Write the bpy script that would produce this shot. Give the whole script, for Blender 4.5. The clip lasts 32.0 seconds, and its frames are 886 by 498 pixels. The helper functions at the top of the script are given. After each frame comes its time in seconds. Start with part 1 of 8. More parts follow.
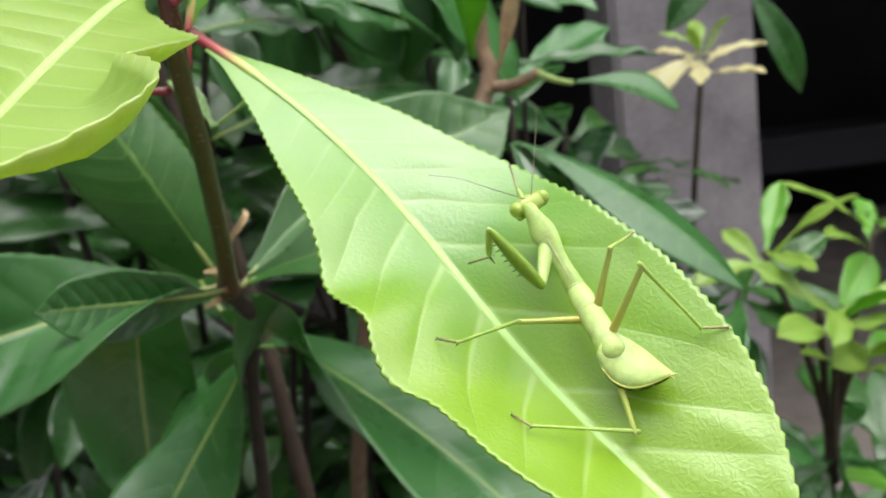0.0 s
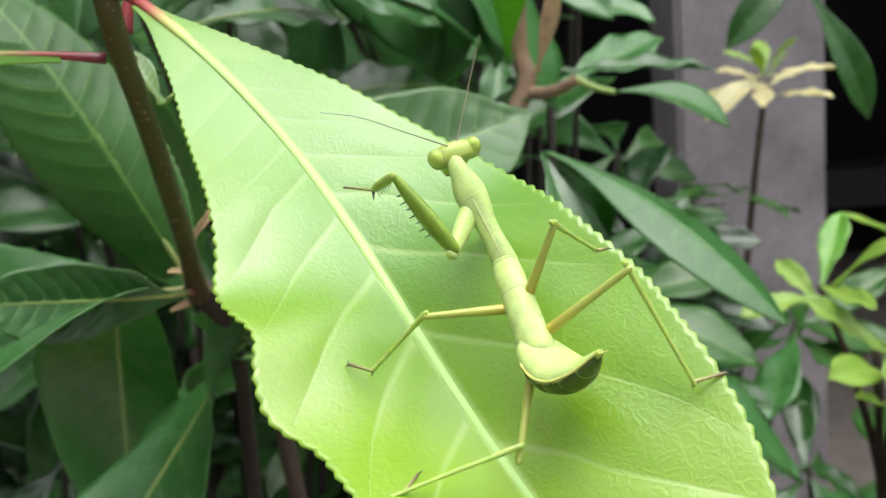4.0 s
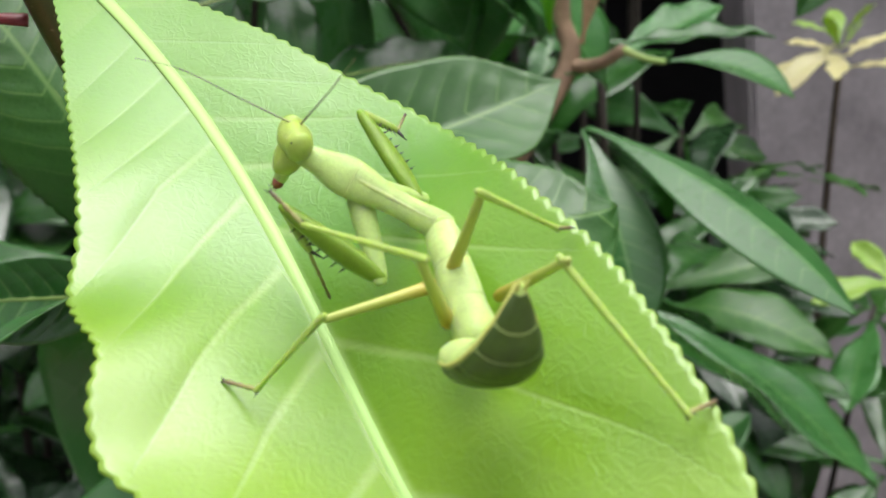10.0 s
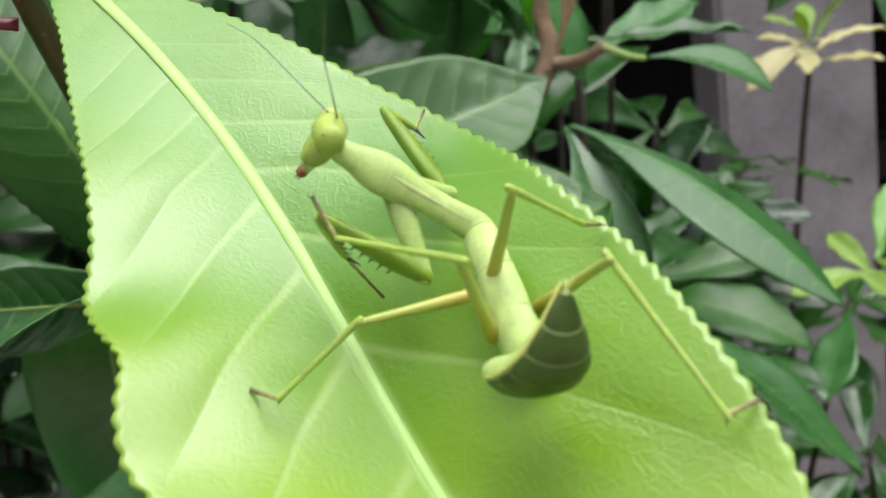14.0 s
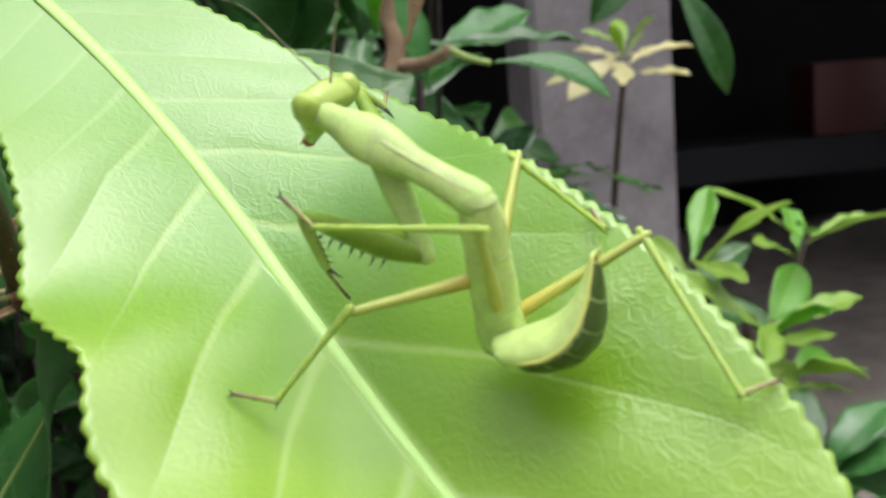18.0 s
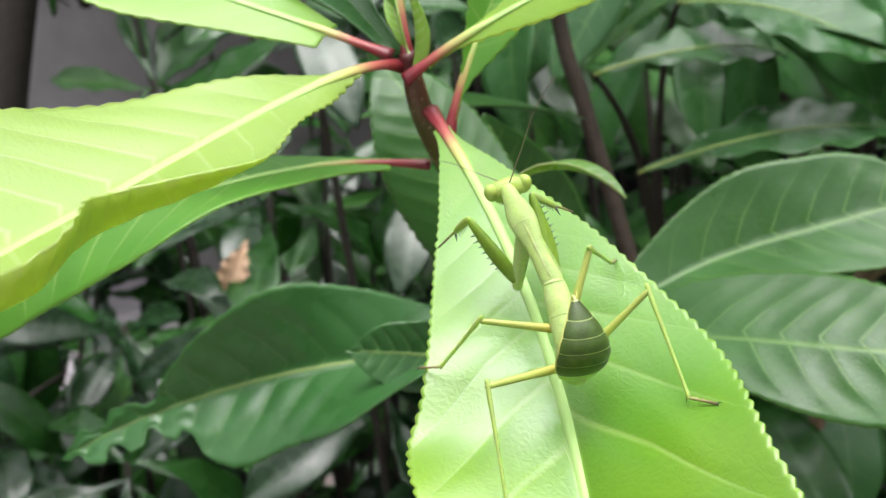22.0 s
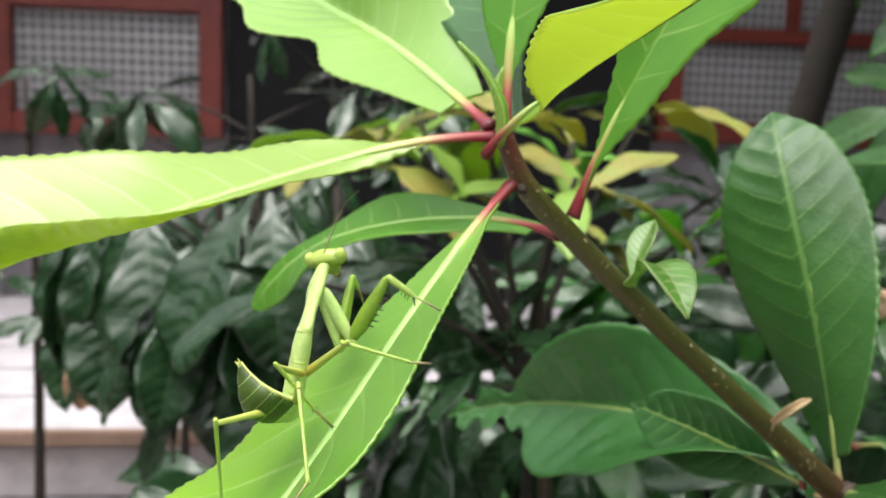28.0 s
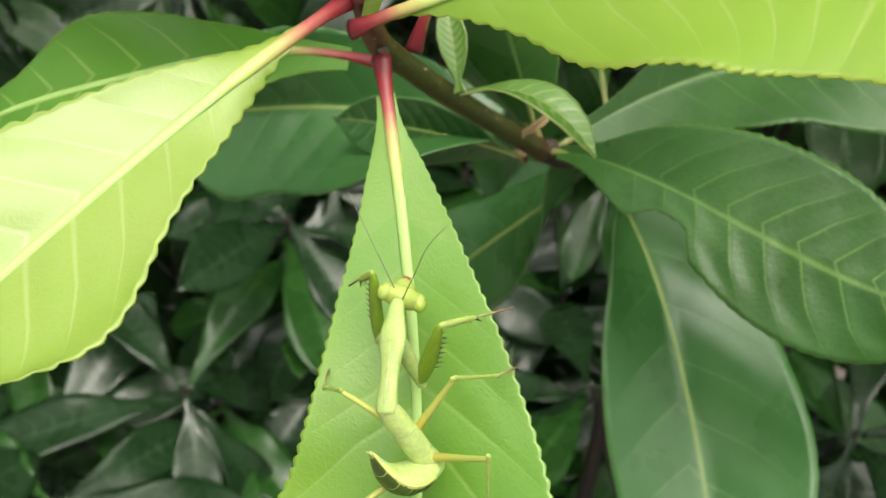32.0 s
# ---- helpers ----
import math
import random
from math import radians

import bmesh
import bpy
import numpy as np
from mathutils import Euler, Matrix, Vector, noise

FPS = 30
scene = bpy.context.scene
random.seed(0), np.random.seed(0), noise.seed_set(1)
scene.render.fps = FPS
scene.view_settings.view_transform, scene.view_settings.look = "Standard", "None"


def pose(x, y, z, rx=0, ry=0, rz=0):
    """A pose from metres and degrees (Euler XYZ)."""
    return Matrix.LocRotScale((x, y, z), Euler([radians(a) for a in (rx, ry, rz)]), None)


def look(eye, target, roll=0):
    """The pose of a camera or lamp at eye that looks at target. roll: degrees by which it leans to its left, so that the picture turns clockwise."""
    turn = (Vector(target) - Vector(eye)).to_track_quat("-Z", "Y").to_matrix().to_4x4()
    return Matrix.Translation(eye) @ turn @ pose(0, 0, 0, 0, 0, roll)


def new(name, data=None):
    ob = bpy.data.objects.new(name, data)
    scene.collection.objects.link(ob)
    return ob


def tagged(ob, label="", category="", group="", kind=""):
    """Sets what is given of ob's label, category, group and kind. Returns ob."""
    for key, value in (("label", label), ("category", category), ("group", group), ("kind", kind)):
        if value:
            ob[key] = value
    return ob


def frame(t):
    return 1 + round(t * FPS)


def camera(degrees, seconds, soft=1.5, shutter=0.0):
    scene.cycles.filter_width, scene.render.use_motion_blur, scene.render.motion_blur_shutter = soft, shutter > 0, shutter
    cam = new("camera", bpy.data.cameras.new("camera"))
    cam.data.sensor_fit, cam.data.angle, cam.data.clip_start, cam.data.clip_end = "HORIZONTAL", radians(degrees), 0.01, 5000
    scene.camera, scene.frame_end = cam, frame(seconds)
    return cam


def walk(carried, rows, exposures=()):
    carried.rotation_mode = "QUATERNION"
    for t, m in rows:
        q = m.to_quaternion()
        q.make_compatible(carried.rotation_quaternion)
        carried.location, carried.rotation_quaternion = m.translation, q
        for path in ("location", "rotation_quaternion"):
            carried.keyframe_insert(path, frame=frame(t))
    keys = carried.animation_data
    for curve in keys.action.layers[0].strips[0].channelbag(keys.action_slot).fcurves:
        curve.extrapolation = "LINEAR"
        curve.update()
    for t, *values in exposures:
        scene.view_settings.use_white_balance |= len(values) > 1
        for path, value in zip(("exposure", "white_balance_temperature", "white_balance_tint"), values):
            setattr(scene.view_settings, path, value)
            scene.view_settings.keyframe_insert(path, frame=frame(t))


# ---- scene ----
cam = camera(50.09, 32.0, 1.5)
cam.data.dof.use_dof, cam.data.dof.focus_distance, cam.data.dof.aperture_fstop = True, 0.115, 44.0
PATH = [
    # seconds, x, y, z, and the turn as pose() takes it
    (0, 0.00298, 4e-05, 1.19838, 79.775, 6.539, -1.177),
    (0.5, 0.00416, 0.00181, 1.20133, 80.022, 5.934, -0.766),
    (1, 0.00795, 0.00856, 1.20235, 80.115, 5.884, -0.556),
    (1.5, 0.01071, 0.01328, 1.20104, 80.735, 6.457, -0.285),
    (2, 0.01225, 0.02453, 1.19801, 80.785, 6.306, -0.303),
    (2.5, 0.01334, 0.03027, 1.19377, 80.886, 6.578, 0.076),
    (3, 0.01514, 0.03168, 1.19311, 81.047, 5.988, 0.771),
    (3.5, 0.01697, 0.03071, 1.19198, 81.03, 4.919, 1.669),
    (5.5, 0.03128, 0.03408, 1.1864, 81.721, 2.52, 6.631),
    (6, 0.03955, 0.03127, 1.18681, 82.266, 3.213, 9.515),
    (6.5, 0.05321, 0.03288, 1.18395, 82.842, 3.284, 13.537),
    (7, 0.06107, 0.0348, 1.18343, 83.113, 3.334, 16.759),
    (7.5, 0.06172, 0.03799, 1.18275, 83.011, 3.295, 18.06),
    (8, 0.05356, 0.0391, 1.18351, 82.613, 3.15, 17.522),
    (8.5, 0.05399, 0.0418, 1.18705, 81.821, 3.703, 15.922),
    (9, 0.05017, 0.04802, 1.18486, 81.321, 4.457, 13.457),
    (9.5, 0.04218, 0.05602, 1.18266, 81.3, 4.974, 9.664),
    (10, 0.03231, 0.05979, 1.18433, 80.66, 5.531, 6.883),
    (10.5, 0.02945, 0.06342, 1.1843, 80.305, 5.821, 5.187),
    (11, 0.0288, 0.06915, 1.18359, 80.067, 6.168, 4.443),
    (11.5, 0.02597, 0.068, 1.1833, 79.911, 6.136, 4.475),
    (12, 0.02584, 0.06525, 1.18372, 79.736, 6.112, 4.934),
    (12.5, 0.02648, 0.06289, 1.18295, 79.805, 6.33, 5.332),
    (13, 0.02824, 0.0605, 1.18431, 80.152, 6.559, 5.656),
    (13.5, 0.02777, 0.06049, 1.18438, 80.302, 6.469, 5.561),
    (14, 0.02731, 0.06058, 1.18469, 80.465, 6.458, 5.088),
    (14.5, 0.02479, 0.0598, 1.18583, 80.599, 6.28, 4.564),
    (15, 0.02477, 0.05897, 1.18516, 80.446, 5.988, 3.877),
    (15.5, 0.0265, 0.05523, 1.18545, 80.474, 5.93, 3.468),
    (17.5, 0.01896, 0.05722, 1.18576, 79.9, 4.992, -0.217),
    (18, 0.01186, 0.06471, 1.18372, 79.725, 4.671, -6.048),
    (18.5, 0.00202, 0.06673, 1.18471, 79.72, 3.617, -11.552),
    (19, -0.00597, 0.06681, 1.18482, 80.685, 3.314, -14.887),
    (19.5, -0.00755, 0.06272, 1.19059, 81.113, 3.903, -15.714),
    (20, -0.00465, 0.05437, 1.19209, 81.025, 4.104, -12.719),
    (20.5, 0.00734, 0.04064, 1.19128, 80.638, 4.217, -2.662),
    (21, 0.0349, 0.02484, 1.19454, 80.877, 4.021, 13.493),
    (21.5, 0.04452, 0.02785, 1.20542, 81.708, 4.182, 25.696),
    (22, 0.05459, 0.04622, 1.21119, 82.185, 3.41, 32.426),
    (22.5, 0.07944, 0.04644, 1.21754, 80.997, 3.298, 37.05),
    (23, 0.0922, 0.06225, 1.21943, 80.423, 3.008, 42.509),
    (23.5, 0.10407, 0.08369, 1.22549, 81.662, 2.375, 49.651),
    (24, 0.11531, 0.09215, 1.23064, 82.339, 2.273, 57.358),
    (24.5, 0.13252, 0.12365, 1.22454, 82.587, 0.868, 66.83),
    (25, 0.15131, 0.15914, 1.22128, 82.583, -0.924, 79.039),
    (25.5, 0.14812, 0.17601, 1.22113, 82.687, -1.157, 87.256),
    (27.5, 0.14456, 0.18066, 1.22388, 82.516, -1.539, 89.395),
    (28, 0.1319, 0.16257, 1.22628, 81.637, -1.963, 83.919),
    (28.5, 0.11818, 0.13758, 1.22714, 80.714, -2.076, 76.657),
    (29, 0.111, 0.11333, 1.22571, 80.742, -1.998, 68.825),
    (29.5, 0.10708, 0.09762, 1.22832, 80.834, -0.75, 60.56),
    (30, 0.09462, 0.08162, 1.23509, 77.853, -0.327, 53.434),
    (30.5, 0.07645, 0.07886, 1.25743, 71.124, -0.508, 49.133),
    (31, 0.06451, 0.08286, 1.27482, 62.819, -1.124, 45.89),
    (31.5, 0.05623, 0.08975, 1.28398, 54.366, -1.772, 42.979),
    (32, 0.05077, 0.09726, 1.29029, 48.666, -2.4, 40.948),
]
walk(cam, [(t, pose(*p)) for t, *p in PATH], [(0.0, 1.05, 6500, 10), (3.0, 1.08, 6500, 10), (6.0, 1.1, 6500, 10), (9.0, 1.03, 6500, 10), (15.5, 0.93, 6500, 10), (19.0, 0.98, 6500, 10), (21.0, 1.17, 6450, 10), (25.0, 1.22, 6450, 10), (28.0, 1.22, 6550, 10), (30.0, 1.08, 6900, 10), (31.0, 0.92, 7100, 10), (32.0, 0.9, 7100, 10)])
# ---------------------------------------------------------------- light
world = bpy.data.worlds.new("world")
scene.world = world
world.use_nodes = True
wn = world.node_tree.nodes
sky = wn.new("ShaderNodeTexSky")
sky.sky_type, sky.sun_disc = "NISHITA", False
sky.sun_elevation, sky.sun_rotation = radians(77), radians(142)
sky.air_density, sky.dust_density, sky.ozone_density = 0.7, 5.0, 0.6
wn["Background"].inputs["Strength"].default_value = 0.155
haze = wn.new("ShaderNodeHueSaturation")
haze.inputs["Saturation"].default_value = 0.2
world.node_tree.links.new(sky.outputs[0], haze.inputs["Color"])
world.node_tree.links.new(haze.outputs[0], wn["Background"].inputs["Color"])
sun = new("sun", bpy.data.lights.new("sun", "SUN"))
sun.data.energy, sun.data.angle, sun.data.color = 1.0, radians(65), (1.0, 0.99, 0.95)
sun.matrix_world = look((1.0, 0.3, 3.4), (0, 0, 0))


# ---------------------------------------------------------------- materials
class Nodes:
    """A small helper to write node materials."""

    def __init__(self, name):
        self.mat = bpy.data.materials.new(name)
        self.mat.use_nodes = True
        self.tree = self.mat.node_tree
        self.tree.nodes.clear()
        self.out = self.tree.nodes.new("ShaderNodeOutputMaterial")

    def add(self, kind, **inputs):
        node = self.tree.nodes.new("ShaderNode" + kind)
        for key, value in inputs.items():
            self.put(node, key.replace("_", " "), value)
        return node

    def put(self, node, key, value):
        sock = node.inputs[int(key[2:])] if key[:2] == "in" and key[2:].isdigit() else node.inputs[key]
        if hasattr(value, "is_output"):
            self.tree.links.new(value, sock)
        elif isinstance(value, tuple) and len(value) == 3 and sock.type == "RGBA":
            sock.default_value = (*value, 1)
        else:
            sock.default_value = value

    def math(self, op, a, b=0.0, c=0.0):
        node = self.tree.nodes.new("ShaderNodeMath")
        node.operation = op
        for k, v in enumerate((a, b, c)):
            if hasattr(v, "is_output"):
                self.tree.links.new(v, node.inputs[k])
            else:
                node.inputs[k].default_value = v
        return node.outputs[0]

    def mix(self, fac, a, b, blend="MIX"):
        node = self.tree.nodes.new("ShaderNodeMix")
        node.data_type, node.blend_type = "RGBA", blend
        for k, v in ((0, fac), (6, a), (7, b)):
            if hasattr(v, "is_output"):
                self.tree.links.new(v, node.inputs[k])
            elif k:
                node.inputs[k].default_value = (*v, 1)
            else:
                node.inputs[k].default_value = v
        return node.outputs[2]

    def noise(self, scale, detail=3.0, rough=0.55, vector=None):
        node = self.add("TexNoise", Scale=scale, Detail=detail, Roughness=rough)
        if vector is not None:
            self.tree.links.new(vector, node.inputs["Vector"])
        return node.outputs["Fac"]

    def span(self, value, lo, hi, to0=0.0, to1=1.0):
        node = self.add("MapRange", Value=value)
        for k, v in ((1, lo), (2, hi), (3, to0), (4, to1)):
            node.inputs[k].default_value = v
        return node.outputs[0]

    def bump(self, height, strength=0.3, distance=0.001, normal=None):
        node = self.add("Bump", Height=height, Strength=strength, Distance=distance)
        if normal is not None:
            self.tree.links.new(normal, node.inputs["Normal"])
        return node.outputs[0]

    def done(self, shader):
        self.tree.links.new(shader, self.out.inputs[0])
        return self.mat


def plain(name, color, rough=0.6, vary=0.25, scale=40.0, metal=0.0, bump=0.2, grain=300.0, distance=0.0008, coat=0.0, shine=0.5):
    n = Nodes(name)
    pos = n.add("TexCoord").outputs["Object"]
    big, fine = n.noise(scale, 4, 0.6, pos), n.noise(grain, 3, 0.6, pos)
    dark = tuple(c * (1 - vary) for c in color)
    light = tuple(min(1, c * (1 + vary)) for c in color)
    col = n.mix(n.span(n.math("ADD", n.math("MULTIPLY", big, 0.7), n.math("MULTIPLY", fine, 0.3)), 0.3, 0.7), dark, light)
    bs = n.add("BsdfPrincipled", Base_Color=col, Roughness=rough, Metallic=metal, Normal=n.bump(n.math("ADD", big, fine), bump, distance))
    bs.inputs["Coat Weight"].default_value = coat
    bs.inputs["Specular IOR Level"].default_value = shine
    return n.done(bs.outputs[0])


def leaf_material(name, color, deep, vein, through_color, thru=0.35, rough=0.35, relief=0.5, vein_wide=0.055, vein_mix=0.6, net=0.5, edge=0.0, flaw=0.0, gloss=0.3, ripe=None, sky_sheen=None, polish=None):
    """A leaf blade: (t, s) in the map 'blade', metres in 'metric', the lanes between its side veins in 'lanes'."""
    n = Nodes(name)
    uv = n.add("UVMap")
    uv.uv_map = "blade"
    met = n.add("UVMap")
    met.uv_map = "metric"
    sep = n.add("SeparateXYZ", Vector=uv.outputs[0])
    t, s = sep.outputs[0], sep.outputs[1]
    a = n.math("ABSOLUTE", s)
    rnd = n.add("ObjectInfo").outputs["Random"]
    warp = n.math("MULTIPLY", n.math("SUBTRACT", n.noise(45, 2, 0.5, met.outputs[0]), 0.5), 0.05)
    lan = n.add("UVMap")
    lan.uv_map = "lanes"
    lane = n.add("SeparateXYZ", Vector=lan.outputs[0])
    phase = n.math("ADD", n.math("ADD", lane.outputs[0], 0.5), n.math("MULTIPLY", warp, 0.8))
    dist = n.math("ABSOLUTE", n.math("SUBTRACT", n.math("FRACT", phase), 0.5))
    wide = n.math("DIVIDE", n.math("MULTIPLY", n.math("SUBTRACT", 1.25, a), n.span(t, 0.2, 0.55, vein_wide * 7, vein_wide * 14)), lane.outputs[1])
    line = n.add("MapRange", Value=n.math("DIVIDE", dist, wide))
    line.interpolation_type = "SMOOTHSTEP"
    for k, v in ((1, 0.1), (2, 1.0), (3, 1.0), (4, 0.0)):
        line.inputs[k].default_value = v
    line = n.math("MULTIPLY", line.outputs[0], n.span(a, 0.55, 1.0, 1.0, 0.25))
    line = n.math("MULTIPLY", line, n.span(t, 0.12, 0.45, 0.3, 1.0))
    rib = n.span(a, 0.012, 0.05, 1.0, 0.0)
    # the net of small veins, bent out of true by a slow noise
    bent = n.add("VectorMath")
    bent.operation = "MULTIPLY_ADD"
    drift = n.add("TexNoise", Vector=met.outputs[0], Scale=190.0, Detail=2.0)
    n.put(bent, "in0", drift.outputs["Color"])
    bent.inputs[1].default_value = (0.0035, 0.0035, 0.0)
    n.put(bent, "in2", met.outputs[0])
    cells = n.add("TexVoronoi", Vector=bent.outputs[0], Scale=700.0)
    cells.feature = "DISTANCE_TO_EDGE"
    mesh = n.span(cells.outputs["Distance"], 0.0, 0.12, 1.0, 0.0)
    cells2 = n.add("TexVoronoi", Vector=bent.outputs[0], Scale=950.0)
    cells2.feature = "DISTANCE_TO_EDGE"
    fine = n.span(cells2.outputs["Distance"], 0.0, 0.4, 1.0, 0.0)
    patch = n.noise(35, 4, 0.6, met.outputs[0])
    # thin cross veins that run from one side vein to the next
    along = n.add("SeparateXYZ", Vector=bent.outputs[0]).outputs[1]
    wave = n.math("ADD", n.math("MULTIPLY", n.math("ABSOLUTE", along), 360.0), n.math("ADD", n.math("MULTIPLY", n.noise(150, 2, 0.5, met.outputs[0]), 2.6), n.math("MULTIPLY", lane.outputs[0], 1.7)))
    rung = n.span(n.math("ABSOLUTE", n.math("SUBTRACT", n.math("FRACT", wave), 0.5)), 0.02, 0.13, 1.0, 0.0)
    mesh = n.math("MAXIMUM", n.math("MULTIPLY", mesh, 0.8), n.math("MULTIPLY", rung, 0.7))
    crease = n.noise(420, 3, 0.6, bent.outputs[0])
    some = n.span(n.noise(28, 2, 0.5, met.outputs[0]), 0.42, 0.62)
    base = n.mix(n.span(patch, 0.35, 0.68), deep, color)
    base = n.mix(n.span(rnd, 0, 1, 0.0, 0.35), base, deep)
    if sky_sheen:
        # paler towards the stalk: the sky's sheen there put into the colour
        base = n.mix(n.span(n.math("ADD", t, n.math("MULTIPLY", n.math("SUBTRACT", patch, 0.5), 0.3)), 0.28, 0.55, 0.9, 0.0), base, sky_sheen)
    if ripe:
        # the young blade is yellower towards its tip and along one half
        age = n.math("ADD", n.math("ADD", n.math("ADD", t, n.math("MULTIPLY", s, 0.16)), n.math("MULTIPLY", n.math("MULTIPLY", a, a), 0.10)), n.math("MULTIPLY", n.math("SUBTRACT", patch, 0.5), 0.5))
        base = n.mix(n.span(age, 0.38, 0.82, 0.0, 0.95), base, ripe)
    base = n.mix(n.math("MULTIPLY", n.math("MULTIPLY", mesh, n.span(some, 0.0, 1.0, 0.35, 1.0)), 0.10 * net), base, vein)
    base = n.mix(n.math("MULTIPLY", fine, 0.05 * net), base, vein)
    base = n.mix(n.math("MULTIPLY", n.math("MAXIMUM", line, rib), vein_mix), base, vein)
    if edge:
        base = n.mix(n.math("MULTIPLY", n.span(a, 0.95, 1.0), edge), base, vein)
    if flaw:
        spots = n.span(n.noise(120, 3, 0.7, met.outputs[0]), 0.70, 0.76)
        base = n.mix(n.math("MULTIPLY", spots, flaw), base, (0.25, 0.2, 0.08))
    height = n.math("MULTIPLY", n.math("MAXIMUM", line, rib), -0.08)
    height = n.math("ADD", height, n.math("MULTIPLY", n.math("MULTIPLY", mesh, n.span(some, 0.0, 1.0, 0.35, 1.0)), 0.055 * net))
    height = n.math("ADD", height, n.math("ADD", n.math("MULTIPLY", fine, -0.05 * net), n.math("MULTIPLY", crease, 0.10 * net)))
    height = n.math("ADD", height, n.math("MULTIPLY", patch, 0.8))
    nor = n.bump(height, relief, 0.0005)
    bs = n.add("BsdfPrincipled", Base_Color=base, Roughness=n.span(patch, 0.3, 0.7, rough - 0.05, rough + 0.08), Normal=nor)
    bs.inputs["Specular IOR Level"].default_value = 0.22 + 0.45 * gloss
    bs.inputs["Coat Weight"].default_value = min(1.0, gloss)
    bs.inputs["Coat Roughness"].default_value = polish or rough * 0.8
    bs.inputs["Coat IOR"].default_value = 1.5 + 0.3 * max(0.0, gloss - 0.5)
    n.put(bs, "Coat Normal", nor)
    tcol = n.mix(n.math("MULTIPLY", n.math("MAXIMUM", line, rib), vein_mix * 0.7), through_color, vein)
    tr = n.add("BsdfTranslucent", Color=tcol, Normal=nor)
    return n.done(n.add("MixShader", in0=thru, in1=bs.outputs[0], in2=tr.outputs[0]).outputs[0])


YOUNG = leaf_material("young_leaf", (0.32, 0.54, 0.10), (0.24, 0.47, 0.06), (0.60, 0.74, 0.30), (0.48, 0.74, 0.05), 0.38, 0.33, 0.5, 0.05, 0.55, 0.8, 0.5, 0.0, 0.7)
MAIN = leaf_material("main_leaf", (0.135, 0.365, 0.024), (0.088, 0.295, 0.012), (0.45, 0.63, 0.16), (0.47, 0.72, 0.012), 0.38, 0.37, 0.7, 0.075, 0.6, 0.9, 0.35, 0.0, 0.8, (0.262, 0.452, 0.012), (0.195, 0.42, 0.066), 0.26)
THIN = leaf_material('thin_leaf', (0.36, 0.58, 0.12), (0.3, 0.53, 0.08), (0.64, 0.76, 0.3), (0.7, 0.8, 0.18), 0.58, 0.36, 0.35, 0.06, 0.45, 0.45, 0.4)
GOLD = leaf_material("golden_leaf", (0.37, 0.525, 0.12), (0.30, 0.475, 0.075), (0.60, 0.72, 0.28), (0.59, 0.73, 0.06), 0.42, 0.34, 0.5, 0.05, 0.5, 0.8, 0.4, 0.0, 0.7)
FRESH = leaf_material('fresh_leaf', (0.16, 0.4, 0.05), (0.1, 0.31, 0.03), (0.44, 0.64, 0.16), (0.28, 0.62, 0.03), 0.38, 0.34, 0.35, 0.05, 0.6, 0.45, 0.4)
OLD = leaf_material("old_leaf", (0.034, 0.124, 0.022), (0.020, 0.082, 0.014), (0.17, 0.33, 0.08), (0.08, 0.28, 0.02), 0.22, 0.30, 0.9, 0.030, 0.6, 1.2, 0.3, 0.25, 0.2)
# Green of the leaves behind, lowered so the shade among them is in it.
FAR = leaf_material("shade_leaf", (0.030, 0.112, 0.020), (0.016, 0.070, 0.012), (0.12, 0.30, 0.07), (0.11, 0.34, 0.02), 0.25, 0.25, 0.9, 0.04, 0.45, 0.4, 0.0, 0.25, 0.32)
LIME = leaf_material('lime_leaf', (0.3, 0.46, 0.08), (0.2, 0.36, 0.05), (0.5, 0.62, 0.2), (0.45, 0.65, 0.05), 0.4, 0.36, 0.4, 0.05, 0.5, 0.3)
SHEEN = leaf_material("sheen_leaf", (0.042, 0.150, 0.038), (0.027, 0.102, 0.025), (0.18, 0.36, 0.11), (0.10, 0.32, 0.02), 0.23, 0.27, 0.9, 0.036, 0.55, 0.8, 0.3, 0.2, 0.32)
# Lighter copy of the dark leaf green; the light is in the colour.
LIT_OLD = leaf_material("lit_old_leaf", (0.062, 0.205, 0.054), (0.041, 0.150, 0.038), (0.19, 0.38, 0.12), (0.17, 0.44, 0.04), 0.32, 0.27, 0.9, 0.036, 0.55, 0.6, 0.2, 0.15, 0.32)
BRONZE = leaf_material('bronze_leaf', (0.32, 0.4, 0.09), (0.36, 0.29, 0.08), (0.55, 0.55, 0.2), (0.5, 0.5, 0.06), 0.4, 0.38, 0.4, 0.05, 0.5, 0.3)


